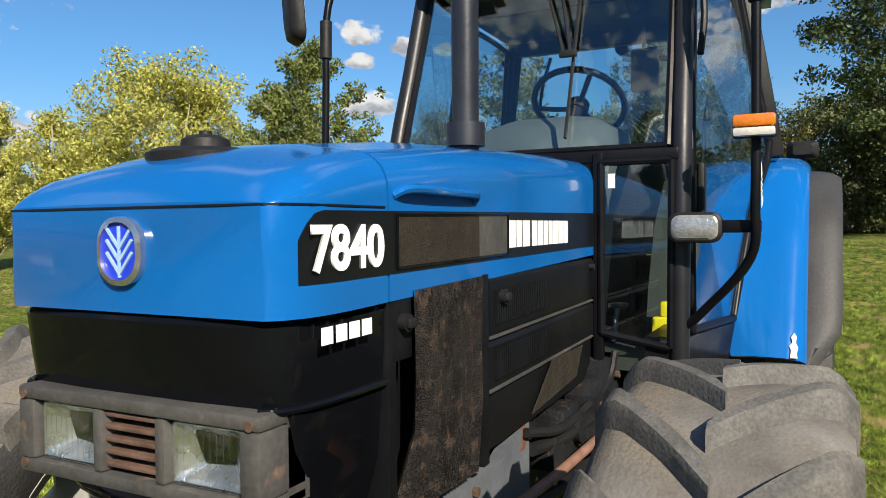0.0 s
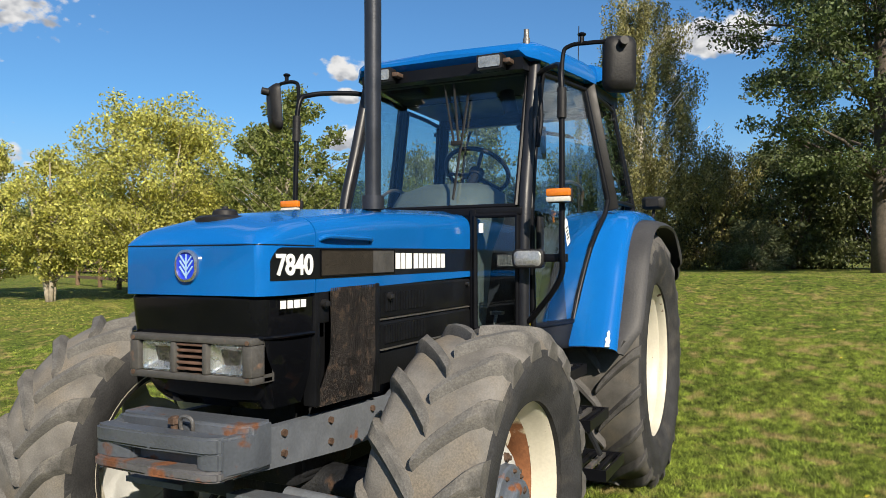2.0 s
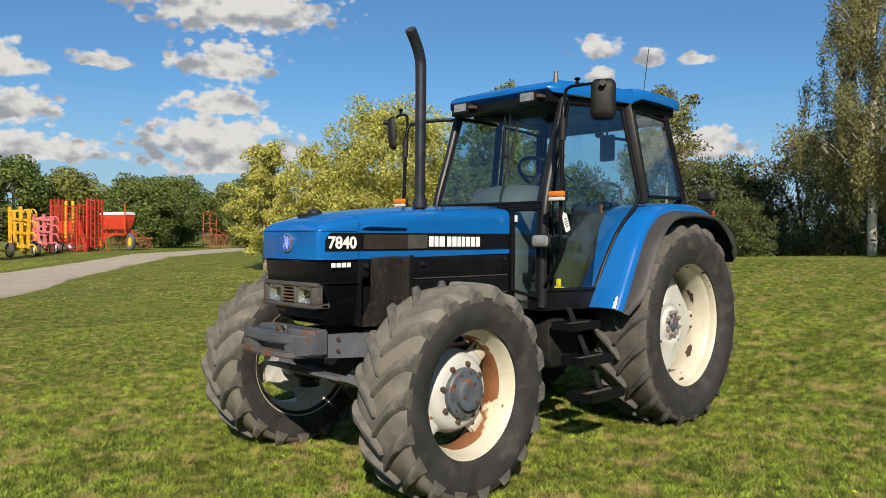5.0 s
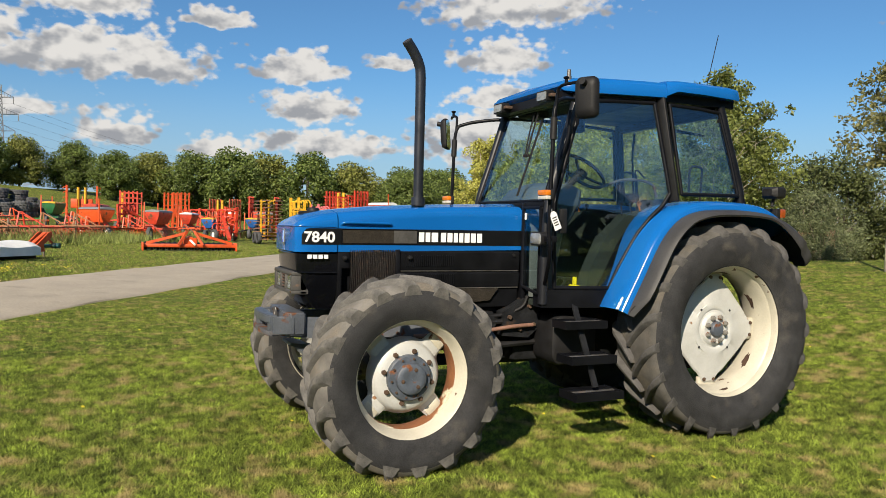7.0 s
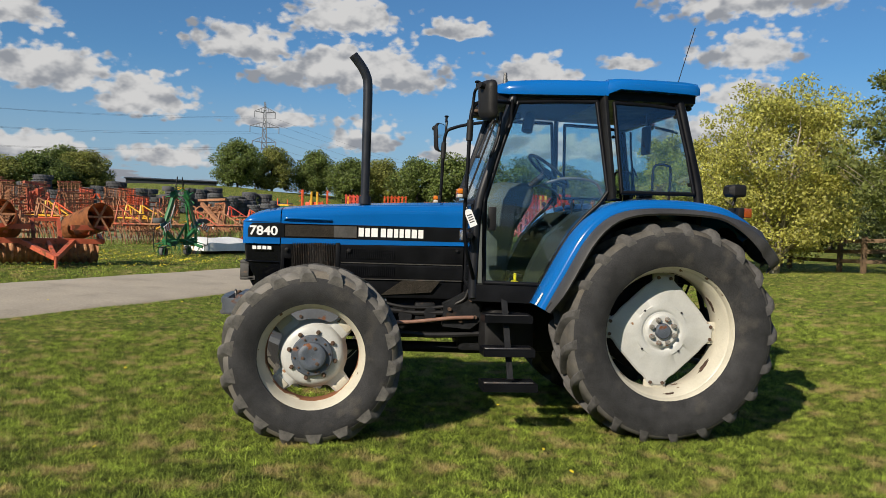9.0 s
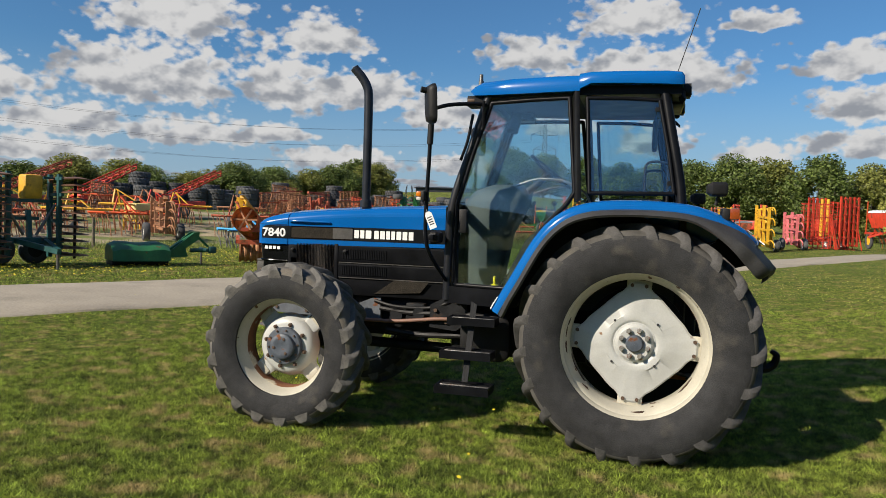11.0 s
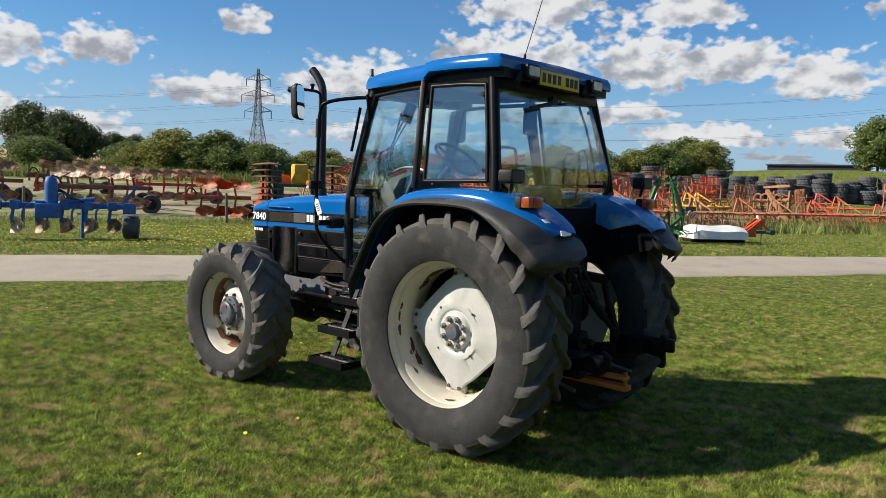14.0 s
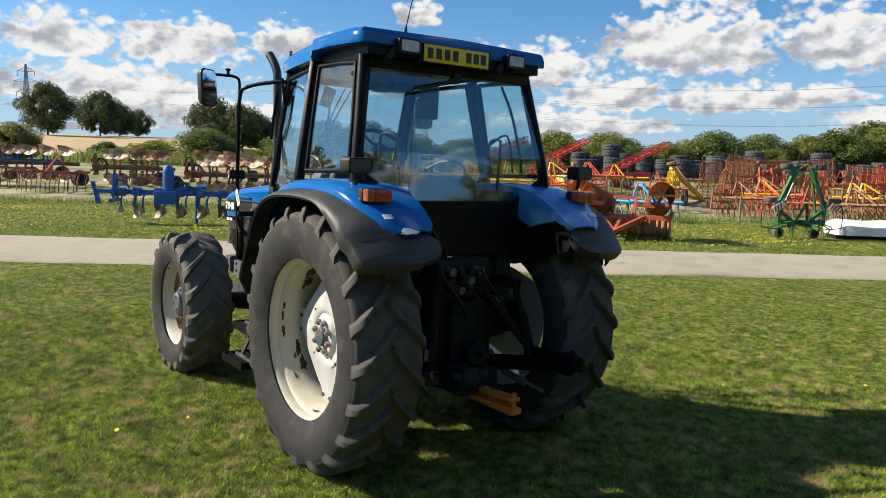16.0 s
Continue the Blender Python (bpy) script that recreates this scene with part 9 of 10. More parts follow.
    for i, (u, v, turn, n) in enumerate(((-38.5, 29.5, 10, 8), (-41.0, 27.0, 16, 8), (-35.5, 31.5, 5, 8), (-37, 34.5, 12, 9))):
        add_cultivator(u, v, turn, 3.4, 3, n, M_ORANGE_RED if i % 2 == 0 else M_RED, "low orange-red tined harrow in the yard row", 0.85, group="yard cultivators")
    # more machines crowd the bank
    for i, (u, v) in enumerate(((-39.0, 24.6), (-42.0, 21.4), (-52.6, 22.4), (-53.4, 28.4), (-36.2, 27.2), (-50.0, 33.0))):
        if i % 2:
            build_folded_arms(u, v, 20 + 30 * i, M_RED, "red heavy cultivator folded up among the drills", 2.3)
        else:
            build_drill(u, v, 10 + 12 * i, 2.8, (M_RED, M_DARK_RED, M_ORANGE_RED)[i // 2], M_GREY_COVER, M_RED, "red seed drill crowded among others", 1.15)
    for i in range(6):
        add_cultivator(-33.5 - 2.7 * i, 26.6 + 0.5 * math.sin(i * 2.1), 8 + 9 * math.sin(i * 1.7), 2.5, 3, 7, M_ORANGE_RED if i % 3 else M_RED, "low orange-red tined harrow parked before the drills", 0.7, group="yard cultivators", tine_m=M_ORANGE_RED)
    # rusty tine frames and standing racks opposite the tractor
    rng = random.Random(11)
    rust_label = "rusty spring-tine harrow section stood on end"
    for u, v, turn, cols, tall in ((-8.8, 34.0, 20, 4, 2.4), (-17.5, 31.0, 4, 4, 2.6), (-16.0, 26.6, 60, 3, 2.4), (-18.6, 29.6, 12, 5, 2.6), (-20.6, 27.2, 4, 5, 2.5), (-22.6, 29.2, 20, 4, 2.7), (-24.6, 27.4, 6, 5, 2.5),
                                   (-19.8, 32.6, 15, 6, 2.7), (-22.8, 33.4, 0, 5, 2.7), (-26.4, 31.2, 10, 6, 2.7), (-29.4, 29.6, 5, 5, 2.4), (-32.6, 28.2, 80, 3, 2.3), (-26.8, 35.4, 10, 6, 2.8), (-30.6, 34.6, 10, 5, 2.6), (-22.0, 37.0, 6, 6, 2.8)):
        warm = rng.random() < 0.12
        add_rack(u - 1.0, v + 5.0, turn, cols, tall * 0.82, M_ORANGE_RED if warm else M_RUSTY, M_DARK_RED if rng.random() < 0.5 else M_RUSTY, "orange-red spring-tine harrow section stood on end" if warm else rust_label)
    for u, v, turn, w, tall, m in ((-9.6, 30.0, 8, 2.6, 1.9, M_PINK), (-14.8, 25.0, 30, 1.8, 1.7, M_RUSTY), (-17.4, 28.4, 10, 2.2, 2.2, M_DARK_RED), (-19.6, 26.0, 15, 2.0, 2.3, M_DARK_RED), (-21.8, 25.4, 5, 2.2, 2.0, M_RUSTY), (-23.6, 26.0, 25, 1.8, 2.2, M_RUSTY),
                                   (-21.4, 31.0, 12, 2.4, 2.5, M_DARK_RED), (-25.6, 29.2, 8, 2.4, 2.4, M_RUSTY), (-27.6, 27.4, 12, 2.2, 2.0, M_RUSTY), (-24.4, 31.8, 10, 2.4, 2.6, M_RUSTY), (-28.6, 32.4, 12, 2.6, 2.5, M_DARK_RED), (-31.2, 27.0, 20, 2.0, 1.9, M_RUSTY), (-33.6, 31.0, 5, 2.4, 2.2, M_RUSTY)):
        add_gate_frame(u - 0.6, v + 3.0, turn, w, tall * 0.74, m, "rusty welded implement frame standing in the yard")
    for i, (u, v, turn, m) in enumerate(((-16.4, 27.6, 14, M_RUSTY), (-18.4, 25.2, 5, M_DARK_RED), (-20.0, 24.6, 12, M_RUSTY), (-22.6, 24.6, 8, M_DARK_RED), (-25.4, 25.4, 10, M_RUSTY), (-27.6, 25.2, 4, M_RED), (-30.2, 25.8, 14, M_RUSTY), (-19.2, 30.8, 10, M_MACHINE_YELLOW), (-33.4, 26.0, 10, M_RUSTY), (-23.8, 30.4, 12, M_MACHINE_YELLOW))):
        add_cultivator(u, v, turn, 2.4 + 0.3 * (i % 3), 3, 8, m, "rusty red spring-tine cultivator in the yard" if m is not M_MACHINE_YELLOW else "yellow spring-tine cultivator in the yard", 0.85, False, "yard cultivators")
    rng = random.Random(23)
    for i in range(16):
        u, v = -3.0 - 1.7 * i + rng.uniform(-0.5, 0.5), 29.0 + 4.0 * (i % 3) + rng.uniform(-0.8, 0.8)
        m = (M_RUSTY, M_DARK_RED, M_MACHINE_YELLOW, M_RUSTY, M_ORANGE_RED)[i % 5]
        kind = "yellow" if m is M_MACHINE_YELLOW else ("rusty brown" if m is M_RUSTY else "faded orange-red")
        if i % 4 == 3:
            build_folded_arms(u, v, rng.uniform(0, 360), m, kind + " heavy cultivator folded up in the yard", 1.9)
        else:
            add_cultivator(u, v, rng.uniform(-30, 40), 2.4, 3, 7, m, kind + " tined cultivator crowded in the yard", rng.uniform(0.8, 1.15), False, "yard cultivators", m if i % 2 else None)
    for i in range(7):
        add_cultivator(15.0 + 3.4 * i, 30.0 + 1.8 * (i % 3), 10 * math.sin(i * 1.9), 2.8, 3, 7, M_RUSTY if i % 2 else M_DARK_RED, "rusty cultivator among the ploughs", 0.9, False, "yard cultivators")
    add_tank(-9.4, 33.0)
    add_pallets(12.9, 36.0)
    # yellow and orange cultivators left of them
    for i, (u, v, turn, m) in enumerate(((-6.6, 32.4, 20, M_MACHINE_YELLOW), (-9.2, 33.6, 40, M_MACHINE_YELLOW), (-8.0, 30.6, 10, M_ORANGE_RED), (-11.4, 35.0, 15, M_RED), (-5.0, 36.0, 60, M_MACHINE_YELLOW), (-10.6, 39.6, 20, M_ORANGE_RED), (-13.4, 36.8, 10, M_MACHINE_YELLOW), (-3.2, 33.0, 70, M_MACHINE_YELLOW))):
        add_cultivator(u, v, turn, 3.0, 3, 6, m, "yellow and rust heavy cultivator in the yard" if m is M_MACHINE_YELLOW else "red-orange cultivator in the yard", 1.0 + 0.2 * (i % 2), False, "yard cultivators")
    add_cultivator(-10.4, 24.0, 10, 2.4, 3, 8, M_SKY_BLUE, "low light-blue disc cultivator parked on dirt", 0.75, tine_m=M_STEEL)
    for u, v, turn, m in ((-15.2, 40.6, 12, M_RED), (-10.6, 42.0, 20, M_RED), (-6.0, 40.0, 8, M_DARK_RED)):
        build_boom_trailer(u, v, turn, m)
    # ploughs in rows
    for i, (u, v, turn, m) in enumerate(((1.8, 26.2, 4, M_DARK_RED), (6.4, 28.6, 2, M_PLOUGH_BROWN), (7.2, 31.4, 6, M_DARK_RED), (11.6, 31.2, 3, M_PLOUGH_BROWN), (13.0, 34.2, 8, M_DARK_RED), (17.2, 32.6, 2, M_PLOUGH_BROWN), (18.4, 36.0, 6, M_MACHINE_BLUE), (22.6, 34.6, 4, M_PLOUGH_BROWN), (3.6, 33.6, 9, M_RED),
                                            (24.5, 38.4, 2, M_DARK_RED), (9.0, 37.2, 3, M_PLOUGH_BROWN), (28.5, 36.5, 5, M_PLOUGH_BROWN))):
        add_plough(u, v, turn + 9 * math.sin(i * 2.7), 3 + i % 3, m, "worn red plough with rusty mouldboards in a row" if m in (M_RED, M_DARK_RED) else "rusty brown plough with pale worn mouldboards" if m is M_PLOUGH_BROWN else "blue plough with rusty mouldboards in a row", 0.66 + 0.05 * (i % 4), 1.0 + 0.08 * ((i * 2) % 4), True, False, "ploughs", True, M_SHARE_RED if u < 3 else None)
    add_plough(-0.6, 25.9, 40, 1, M_ORANGE_RED, "short orange-red plough standing by the fence", 1.1, 1.15, True, False, "ploughs", True, M_SHARE_RED)
    # tyre stacks
    bm = bmesh.new()
    add_lathe(bm, [(0.42, -0.18), (0.55, -0.24), (0.72, -0.23), (0.80, -0.15), (0.80, -0.06), (0.775, -0.05), (0.775, 0.05), (0.80, 0.06), (0.80, 0.15), (0.72, 0.23), (0.55, 0.24), (0.42, 0.18), (0.42, -0.18)], 20)
    for k in range(16):
        a = 2 * math.pi * k / 16
        m = Matrix.Rotation(a, 4, "Y")
        add_box(bm, 0.775, 0.815, -0.22, 0.0, -0.05, 0.04, 0, m)
        add_box(bm, 0.775, 0.815, 0.0, 0.22, 0.06, 0.15, 0, m)
    bmesh.ops.rotate(bm, verts=bm.verts, matrix=Matrix.Rotation(radians(90), 3, "X"))
    master = part("stacked_tyre", bm, M_TYRE_OLD, None, "", 40)
    rng = random.Random(4)
    count = 0
    for i in range(36):
        q = i / 35
        for row in range(2):
            away = 1.9 * row + rng.uniform(-0.4, 0.4)
            px, py = 45 - 36 * q + rng.uniform(-0.3, 0.3) + 0.62 * away, -38 - 31 * q + rng.uniform(-0.3, 0.3) - 0.78 * away
            high = rng.choice((3, 4, 4, 5)) + (row if i % 2 else 0)
            if q < 0.12:
                high = rng.choice((1, 2))
            s = rng.choice((0.74, 0.82, 0.90, 1.0))
            base = Vector((px, py, float(ground_z(px, py))))
            for k in range(high):
                ob = master if count == 0 else new("stacked_tyre", master.data)
                count += 1
                ob.matrix_basis = pose(base.x + rng.uniform(-0.06, 0.06), base.y + rng.uniform(-0.06, 0.06), base.z + (0.24 + 0.47 * k) * s, rng.uniform(-2, 2), rng.uniform(-2, 2), rng.uniform(0, 360)) @ Matrix.Diagonal((s, s, s, 1))
                tagged(ob, "old black farm tyre lying in a stack", "tyre", "stacked tyres")
    # long dark shed beyond
    p = uv_to_xyz(-110.7, 111.8) - Vector((0, 0, 0.3))
    shed = thing("farm_shed", "long low dark farm shed far behind the yard", "shed", "", p, math.degrees(math.atan2(ROAD_N.y, ROAD_N.x)) + 40)
    bm = bmesh.new()
    add_box(bm, -8.5, 8.5, -4, 4, 0, 3.2)
    part("wall", bm, M_SHED, shed, "dark sheeted wall", 0)
    bm = bmesh.new()
    add_prism(bm, [(-4.4, 3.2), (4.4, 3.2), (4.4, 3.32), (0, 3.65), (-4.4, 3.32)], "x", -8.8, 8.8)
    part("roof", bm, M_SHED, shed, "dark sheet roof", 0)
    # wire fence along the yard
    posts = [21.5, 15.4, 8.6, 1.6, -4.6, -10.0, -15.0, -20.6, -26.5, -32.2, -38.0]
    fence = yard_thing("wire_fence", "post and wire fence along the yard edge", "fence", 0, 26.2, 0)
    inv = fence.matrix_basis.inverted()
    tops = []
    for i, u in enumerate(posts):
        base = inv @ uv_to_xyz(u, 25.0 - 0.03 * u)
        bm = bmesh.new()
        lean = 0.03 * math.sin(i * 2.2)
        add_rod(bm, base - Vector((0, 0, 0.1)), base + Vector((lean, 0.02, 1.15 + 0.1 * math.sin(i))), 0.06, 8, 0.05)
        part("post", bm, M_WOOD_POST, fence)
        tops.append(base)
    for h in (0.45, 0.8, 1.08):
        for a, b in zip(tops, tops[1:]):
            bm = bmesh.new()
            add_tube(bm, [a + Vector((0, 0, h)), (a + b) / 2 + Vector((0, 0, h - 0.05)), b + Vector((0, 0, h))], 0.004, 4, 3)
            part("wire", bm, M_WIRE, fence)
    # wooden rail fence behind the yellow trees
    rail = thing("rail_fence", "brown timber post and rail fence behind trees", "fence", "", (0, 0, 0))
    pts = [(-17.0, -28.0), (-15.6, -24.6), (-14.2, -21.6), (-13.0, -19.2), (-12.0, -17.4), (-11.6, -16.2), (-12.2, -14.6), (-11.8, -13.0), (-12.9, -11.8), (-14.6, -11.4), (-16.4, -11.0)]
    for x, y in pts:
        z = float(ground_z(x, y))
        bm = bmesh.new()
        add_box(bm, x - 0.06, x + 0.06, y - 0.06, y + 0.06, z - 0.1, z + 1.05, 0.01)
        part("post", bm, M_FENCE_WOOD, rail)
    for (x0, y0), (x1, y1) in zip(pts, pts[1:]):
        for h in (0.34, 0.62, 0.92):
            bm = bmesh.new()
            add_bar(bm, (x0, y0, float(ground_z(x0, y0)) + h), (x1, y1, float(ground_z(x1, y1)) + h), 0.04, 0.11)
            part("rail", bm, M_FENCE_WOOD, rail)
    # pylons and their wires
    build_pylon(154, -103, 27.5, 35)
    build_pylon(29.5, -222, 31.5, 10)
    build_pylon(313, -35, 27, 60)
    line = thing("power_line", "thin sagging power line wires between pylons", "power line", "", (0, 0, 0))
    towers = [(430, 25, 26, 60), (313, -35, 27, 60), (154, -103, 27.5, 35), (29.5, -222, 31.5, 10), (-70, -400, 32, 10)]
    for (x0, y0, h0, t0), (x1, y1, h1, t1) in zip(towers, towers[1:]):
        for q, w in ((0.62, 3.4), (0.76, 4.2), (0.90, 3.0)):
            for s in (1, -1):
                bm = bmesh.new()
                a = Vector((x0 + s * w * math.cos(radians(t0)), y0 + s * w * math.sin(radians(t0)), float(ground_z(x0, y0)) + q * h0 - 1.5))
                b = Vector((x1 + s * w * math.cos(radians(t1)), y1 + s * w * math.sin(radians(t1)), float(ground_z(x1, y1)) + q * h1 - 1.5))
                add_tube(bm, [a, a * 0.75 + b * 0.25 - Vector((0, 0, 3.5)), (a + b) / 2 - Vector((0, 0, 5)), a * 0.25 + b * 0.75 - Vector((0, 0, 3.5)), b], 0.024, 4, 4)
                part("wire", bm, M_WIRE, line)


build_yard()


# ---- trees, hedges ----
def leaf_colour(name, base, vary=0.45, lit=0.35):
    return surface(name, base, 0.6, vary=0.25, scale=0.7, grain=0.1, grain_scale=20, bump=0.0, island=vary, lit=lit)


M_LEAF_YELLOW = leaf_colour("variegated_leaves", (0.46, 0.45, 0.115), 0.5, 0.45)
M_LEAF_MAPLE = leaf_colour("mid_green_leaves", (0.17, 0.20, 0.050), 0.5, 0.4)
M_LEAF_OAK = leaf_colour("dark_oak_leaves", (0.072, 0.100, 0.030), 0.55, 0.3)
M_LEAF_BIRCH = leaf_colour("olive_birch_leaves", (0.215, 0.205, 0.078), 0.5, 0.4)
M_LEAF_WILLOW = leaf_colour("grey_green_leaves", (0.125, 0.150, 0.070), 0.5, 0.3)
M_LEAF_HEDGE = leaf_colour("hedge_leaves", (0.088, 0.108, 0.034), 0.55, 0.25)
M_LEAF_OLIVE = leaf_colour("olive_shrub_leaves", (0.205, 0.190, 0.060), 0.5, 0.3)
M_LEAF_LINE = leaf_colour("far_green_leaves", (0.130, 0.175, 0.042), 0.6, 0.35)
M_LEAF_LINE_B = leaf_colour("far_olive_leaves", (0.215, 0.230, 0.056), 0.6, 0.4)
M_BARK = surface("brown_bark", (0.075, 0.062, 0.048), 0.9, vary=0.3, scale=12, grain=0.25, grain_scale=60, bump=0.6)
M_BARK_PALE = surface("pale_grey_bark", (0.30, 0.26, 0.20), 0.85, vary=0.25, scale=10, grain=0.2, bump=0.5)
M_BARK_BIRCH = surface("white_birch_bark", (0.62, 0.58, 0.50), 0.8, vary=0.15, scale=8, bump=0.4, dirt=(0.06, 0.05, 0.045), dirt_from=0.56, dirt_to=0.62, dirt_scale=9)


def leaf_mesh(name, centres, radii, count, size, material, rng, droop=0.0, flat=0.75, shell=0.45):
    """Many small folded leaves round cluster centres, as one mesh."""
    centres, radii = np.asarray(centres, float), np.asarray(radii, float)
    weight = radii ** 2 / np.sum(radii ** 2)
    pick = rng.choice(len(centres), count, p=weight)
    off = rng.normal(size=(count, 3))
    off /= np.linalg.norm(off, axis=1, keepdims=True) + 1e-9
    rad = rng.random(count) ** shell
    pos = centres[pick] + off * (radii[pick] * rad)[:, None] * np.array([1, 1, flat])
    if droop:
        strand = rng.random(len(centres)) * 0.6 + 0.6
        pos[:, 2] -= droop * rng.random(count) * strand[pick]
    a = rng.normal(size=(count, 3))
    if droop:
        a[:, 2] -= 1.5
    a /= np.linalg.norm(a, axis=1, keepdims=True)
    b = np.cross(a, off * 0.8 + rng.normal(size=(count, 3)) * 0.5)
    b /= np.linalg.norm(b, axis=1, keepdims=True) + 1e-9
    s = size * (0.6 + 0.8 * rng.random(count))[:, None]
    nrm = np.cross(a, b)
    verts = np.empty((count, 4, 3))
    verts[:, 0] = pos - a * s
    verts[:, 1] = pos + b * s * 0.55 + nrm * s * 0.15
    verts[:, 2] = pos + a * s
    verts[:, 3] = pos - b * s * 0.55 + nrm * s * 0.15
    me = bpy.data.meshes.new(name)
    me.vertices.add(count * 4)
    me.vertices.foreach_set("co", verts.ravel())
    me.loops.add(count * 4)
    me.loops.foreach_set("vertex_index", np.arange(count * 4))
    me.polygons.add(count)
    me.polygons.foreach_set("loop_start", np.arange(0, count * 4, 4))
    me.update(calc_edges=True)
    me.materials.append(material)
    return me


def wood_mesh(name, trunks, limbs, material):
    bm = bmesh.new()
    for line, r0, r1 in trunks:
        add_tube(bm, line, r0, 9, 4, radii=[r0, 0.7 * r0 + 0.3 * r1, r1])
    for line, r0, r1 in limbs:
        add_tube(bm, line, r0, 4, 2, radii=[r0, r1])
    me = bpy.data.meshes.new(name)
    bmesh.ops.recalc_face_normals(bm, faces=bm.faces)
    bm.to_mesh(me)
    bm.free()
    me.shade_smooth()
    me.materials.append(material)
    return me


EGG = ((0, 0.45), (0.12, 0.75), (0.35, 1.0), (0.6, 0.9), (0.8, 0.65), (0.93, 0.35), (1, 0.12))
CONE = ((0, 0.7), (0.15, 1.0), (0.35, 0.85), (0.6, 0.62), (0.8, 0.45), (1, 0.15))
DOME = ((0, 0.80), (0.15, 0.95), (0.4, 1.0), (0.65, 0.88), (0.85, 0.60), (1, 0.25))


def grow(kind, seed, height, width, low, leaves, size, leaf, bark, stems=1, limbs=30, subs=5, clump=0.4, profile=EGG, rise=0.6, lean=0.0, weep=0.0, trunk_r=0.1, flat=0.75, spread=0.14, uneven=0.35, bough=0.3):
    """Trunk and crown meshes of one tree: limbs leave the stems, each carries several small clumps of leaves."""
    rng = np.random.default_rng(seed)
    trunks, boughs, centres, radii = [], [], [], []
    crown_h = height - low
    qs, rs = zip(*profile)
    for k in range(stems):
        a = 6.28 * (k + 0.3 * rng.random()) / stems
        sx, sy = (0.22 * width * math.cos(a), 0.22 * width * math.sin(a)) if stems > 1 else (lean, 0.0)
        top = np.array((sx + rng.normal() * 0.02 * width, sy + rng.normal() * 0.02 * width, low + crown_h * (0.9 if stems == 1 else 0.65 + 0.25 * rng.random())))
        base = np.array((0.06 * math.cos(a), 0.06 * math.sin(a), -0.1)) if stems > 1 else np.array((0, 0, -0.1))
        mid = np.array((0.35 * top[0] + rng.normal() * 0.015 * width, 0.35 * top[1] + rng.normal() * 0.015 * width, 0.45 * top[2]))
        trunks.append(([base, mid, top], trunk_r, trunk_r * 0.18))
    for k in range(limbs):
        q = (k + rng.random()) / limbs
        a = k * 2.399 + rng.normal() * 0.5
        rad = 0.5 * width * np.interp(q, qs, rs) * (1 - uneven * rng.random() ** 1.5)
        tip = np.array([rad * math.cos(a) + lean * q, rad * math.sin(a), low + crown_h * q + rng.normal() * 0.02 * crown_h])
        line = trunks[k % len(trunks)][0]
        f = min(0.97, max(0.12, (tip[2] - rise * rad) / line[2][2]))
        start = line[0] * (1 - f) ** 2 + 2 * f * (1 - f) * line[1] + f * f * line[2]
        mid = 0.5 * (start + tip) + np.array([0, 0, 0.05 * rad]) + rng.normal(size=3) * 0.05 * rad
        boughs.append(([start, mid, tip], trunk_r * bough * (1.1 - 0.7 * q), trunk_r * 0.04))
        for j in range(subs):
            g = 0.40 + 0.64 * (j + rng.random()) / subs
            c = start + (tip - start) * g + rng.normal(size=3) * spread * (0.4 + rad) * np.array([1, 1, 0.7])
            centres.append(c)
            radii.append(clump * (0.6 + 0.7 * rng.random()))
            if j % 3 == 1:
                boughs.append(([start + (tip - start) * g * 0.75, 0.5 * (start + (tip - start) * g + c), c], trunk_r * 0.10, trunk_r * 0.04))
    crown = leaf_mesh(kind + "_crown", centres, radii, leaves, size, leaf, rng, weep, flat)
    return wood_mesh(kind + "_wood", trunks, boughs, bark), crown


def grow_far(kind, seed, width, low, leaves, size, leaf, bark, lobes=26, profile=EGG):
    """A dense crown of unit height for the distance: many overlapping lobes, small leaves on their skins, larger ones filling the shade within."""
    rng = np.random.default_rng(seed)
    qs, rs = zip(*profile)
    centres, radii, boughs = [], [], []
    for k in range(lobes):
        q = (k + rng.random()) / lobes
        rad = 0.5 * width * np.interp(q, qs, rs) * (0.50 + 0.42 * rng.random())
        a = k * 2.399 + rng.normal() * 0.6
        r = 0.085 + 0.095 * rng.random()
        c = np.array([rad * math.cos(a), rad * math.sin(a), low + r * 0.7 + (1 - low - 1.5 * r) * q])
        centres.append(c)
        radii.append(r)
        if k % 3 == 0:
            boughs.append(([np.array([0, 0, 0.6 * c[2]]), 0.5 * c, c], 0.008, 0.002))
    trunk = [([np.array((0, 0, -0.05)), np.array((0.01, 0, 0.3)), np.array((0, 0.01, 0.75))], 0.020, 0.006)]
    skin = leaf_mesh(kind + "_crown", centres, radii, leaves, size, leaf, rng, 0.0, 0.9, 0.22)
    inner = leaf_mesh(kind + "_inner", np.array(centres) * np.array([0.72, 0.72, 0.94]), np.array(radii) * 0.7, leaves // 6, size * 2.6, leaf, rng, 0.0, 0.9, 0.5)
    bm = bmesh.new()
    bm.from_mesh(skin)
    bm.from_mesh(inner)
    bm.to_mesh(skin)
    bm.free()
    bpy.data.meshes.remove(inner)
    return wood_mesh(kind + "_wood", trunk, boughs, bark), skin


def plant(name, meshes, x, y, turn, label, category="tree", group="", scale=(1, 1, 1), sink=0.0):
    tree = thing(name, label, category, group, (x, y, float(ground_z(x, y)) - sink), turn)
    tree.scale = scale
    for part_name, me in zip(("trunk", "crown"), meshes):
        ob = new(part_name, me)
        ob.parent = tree
    return tree


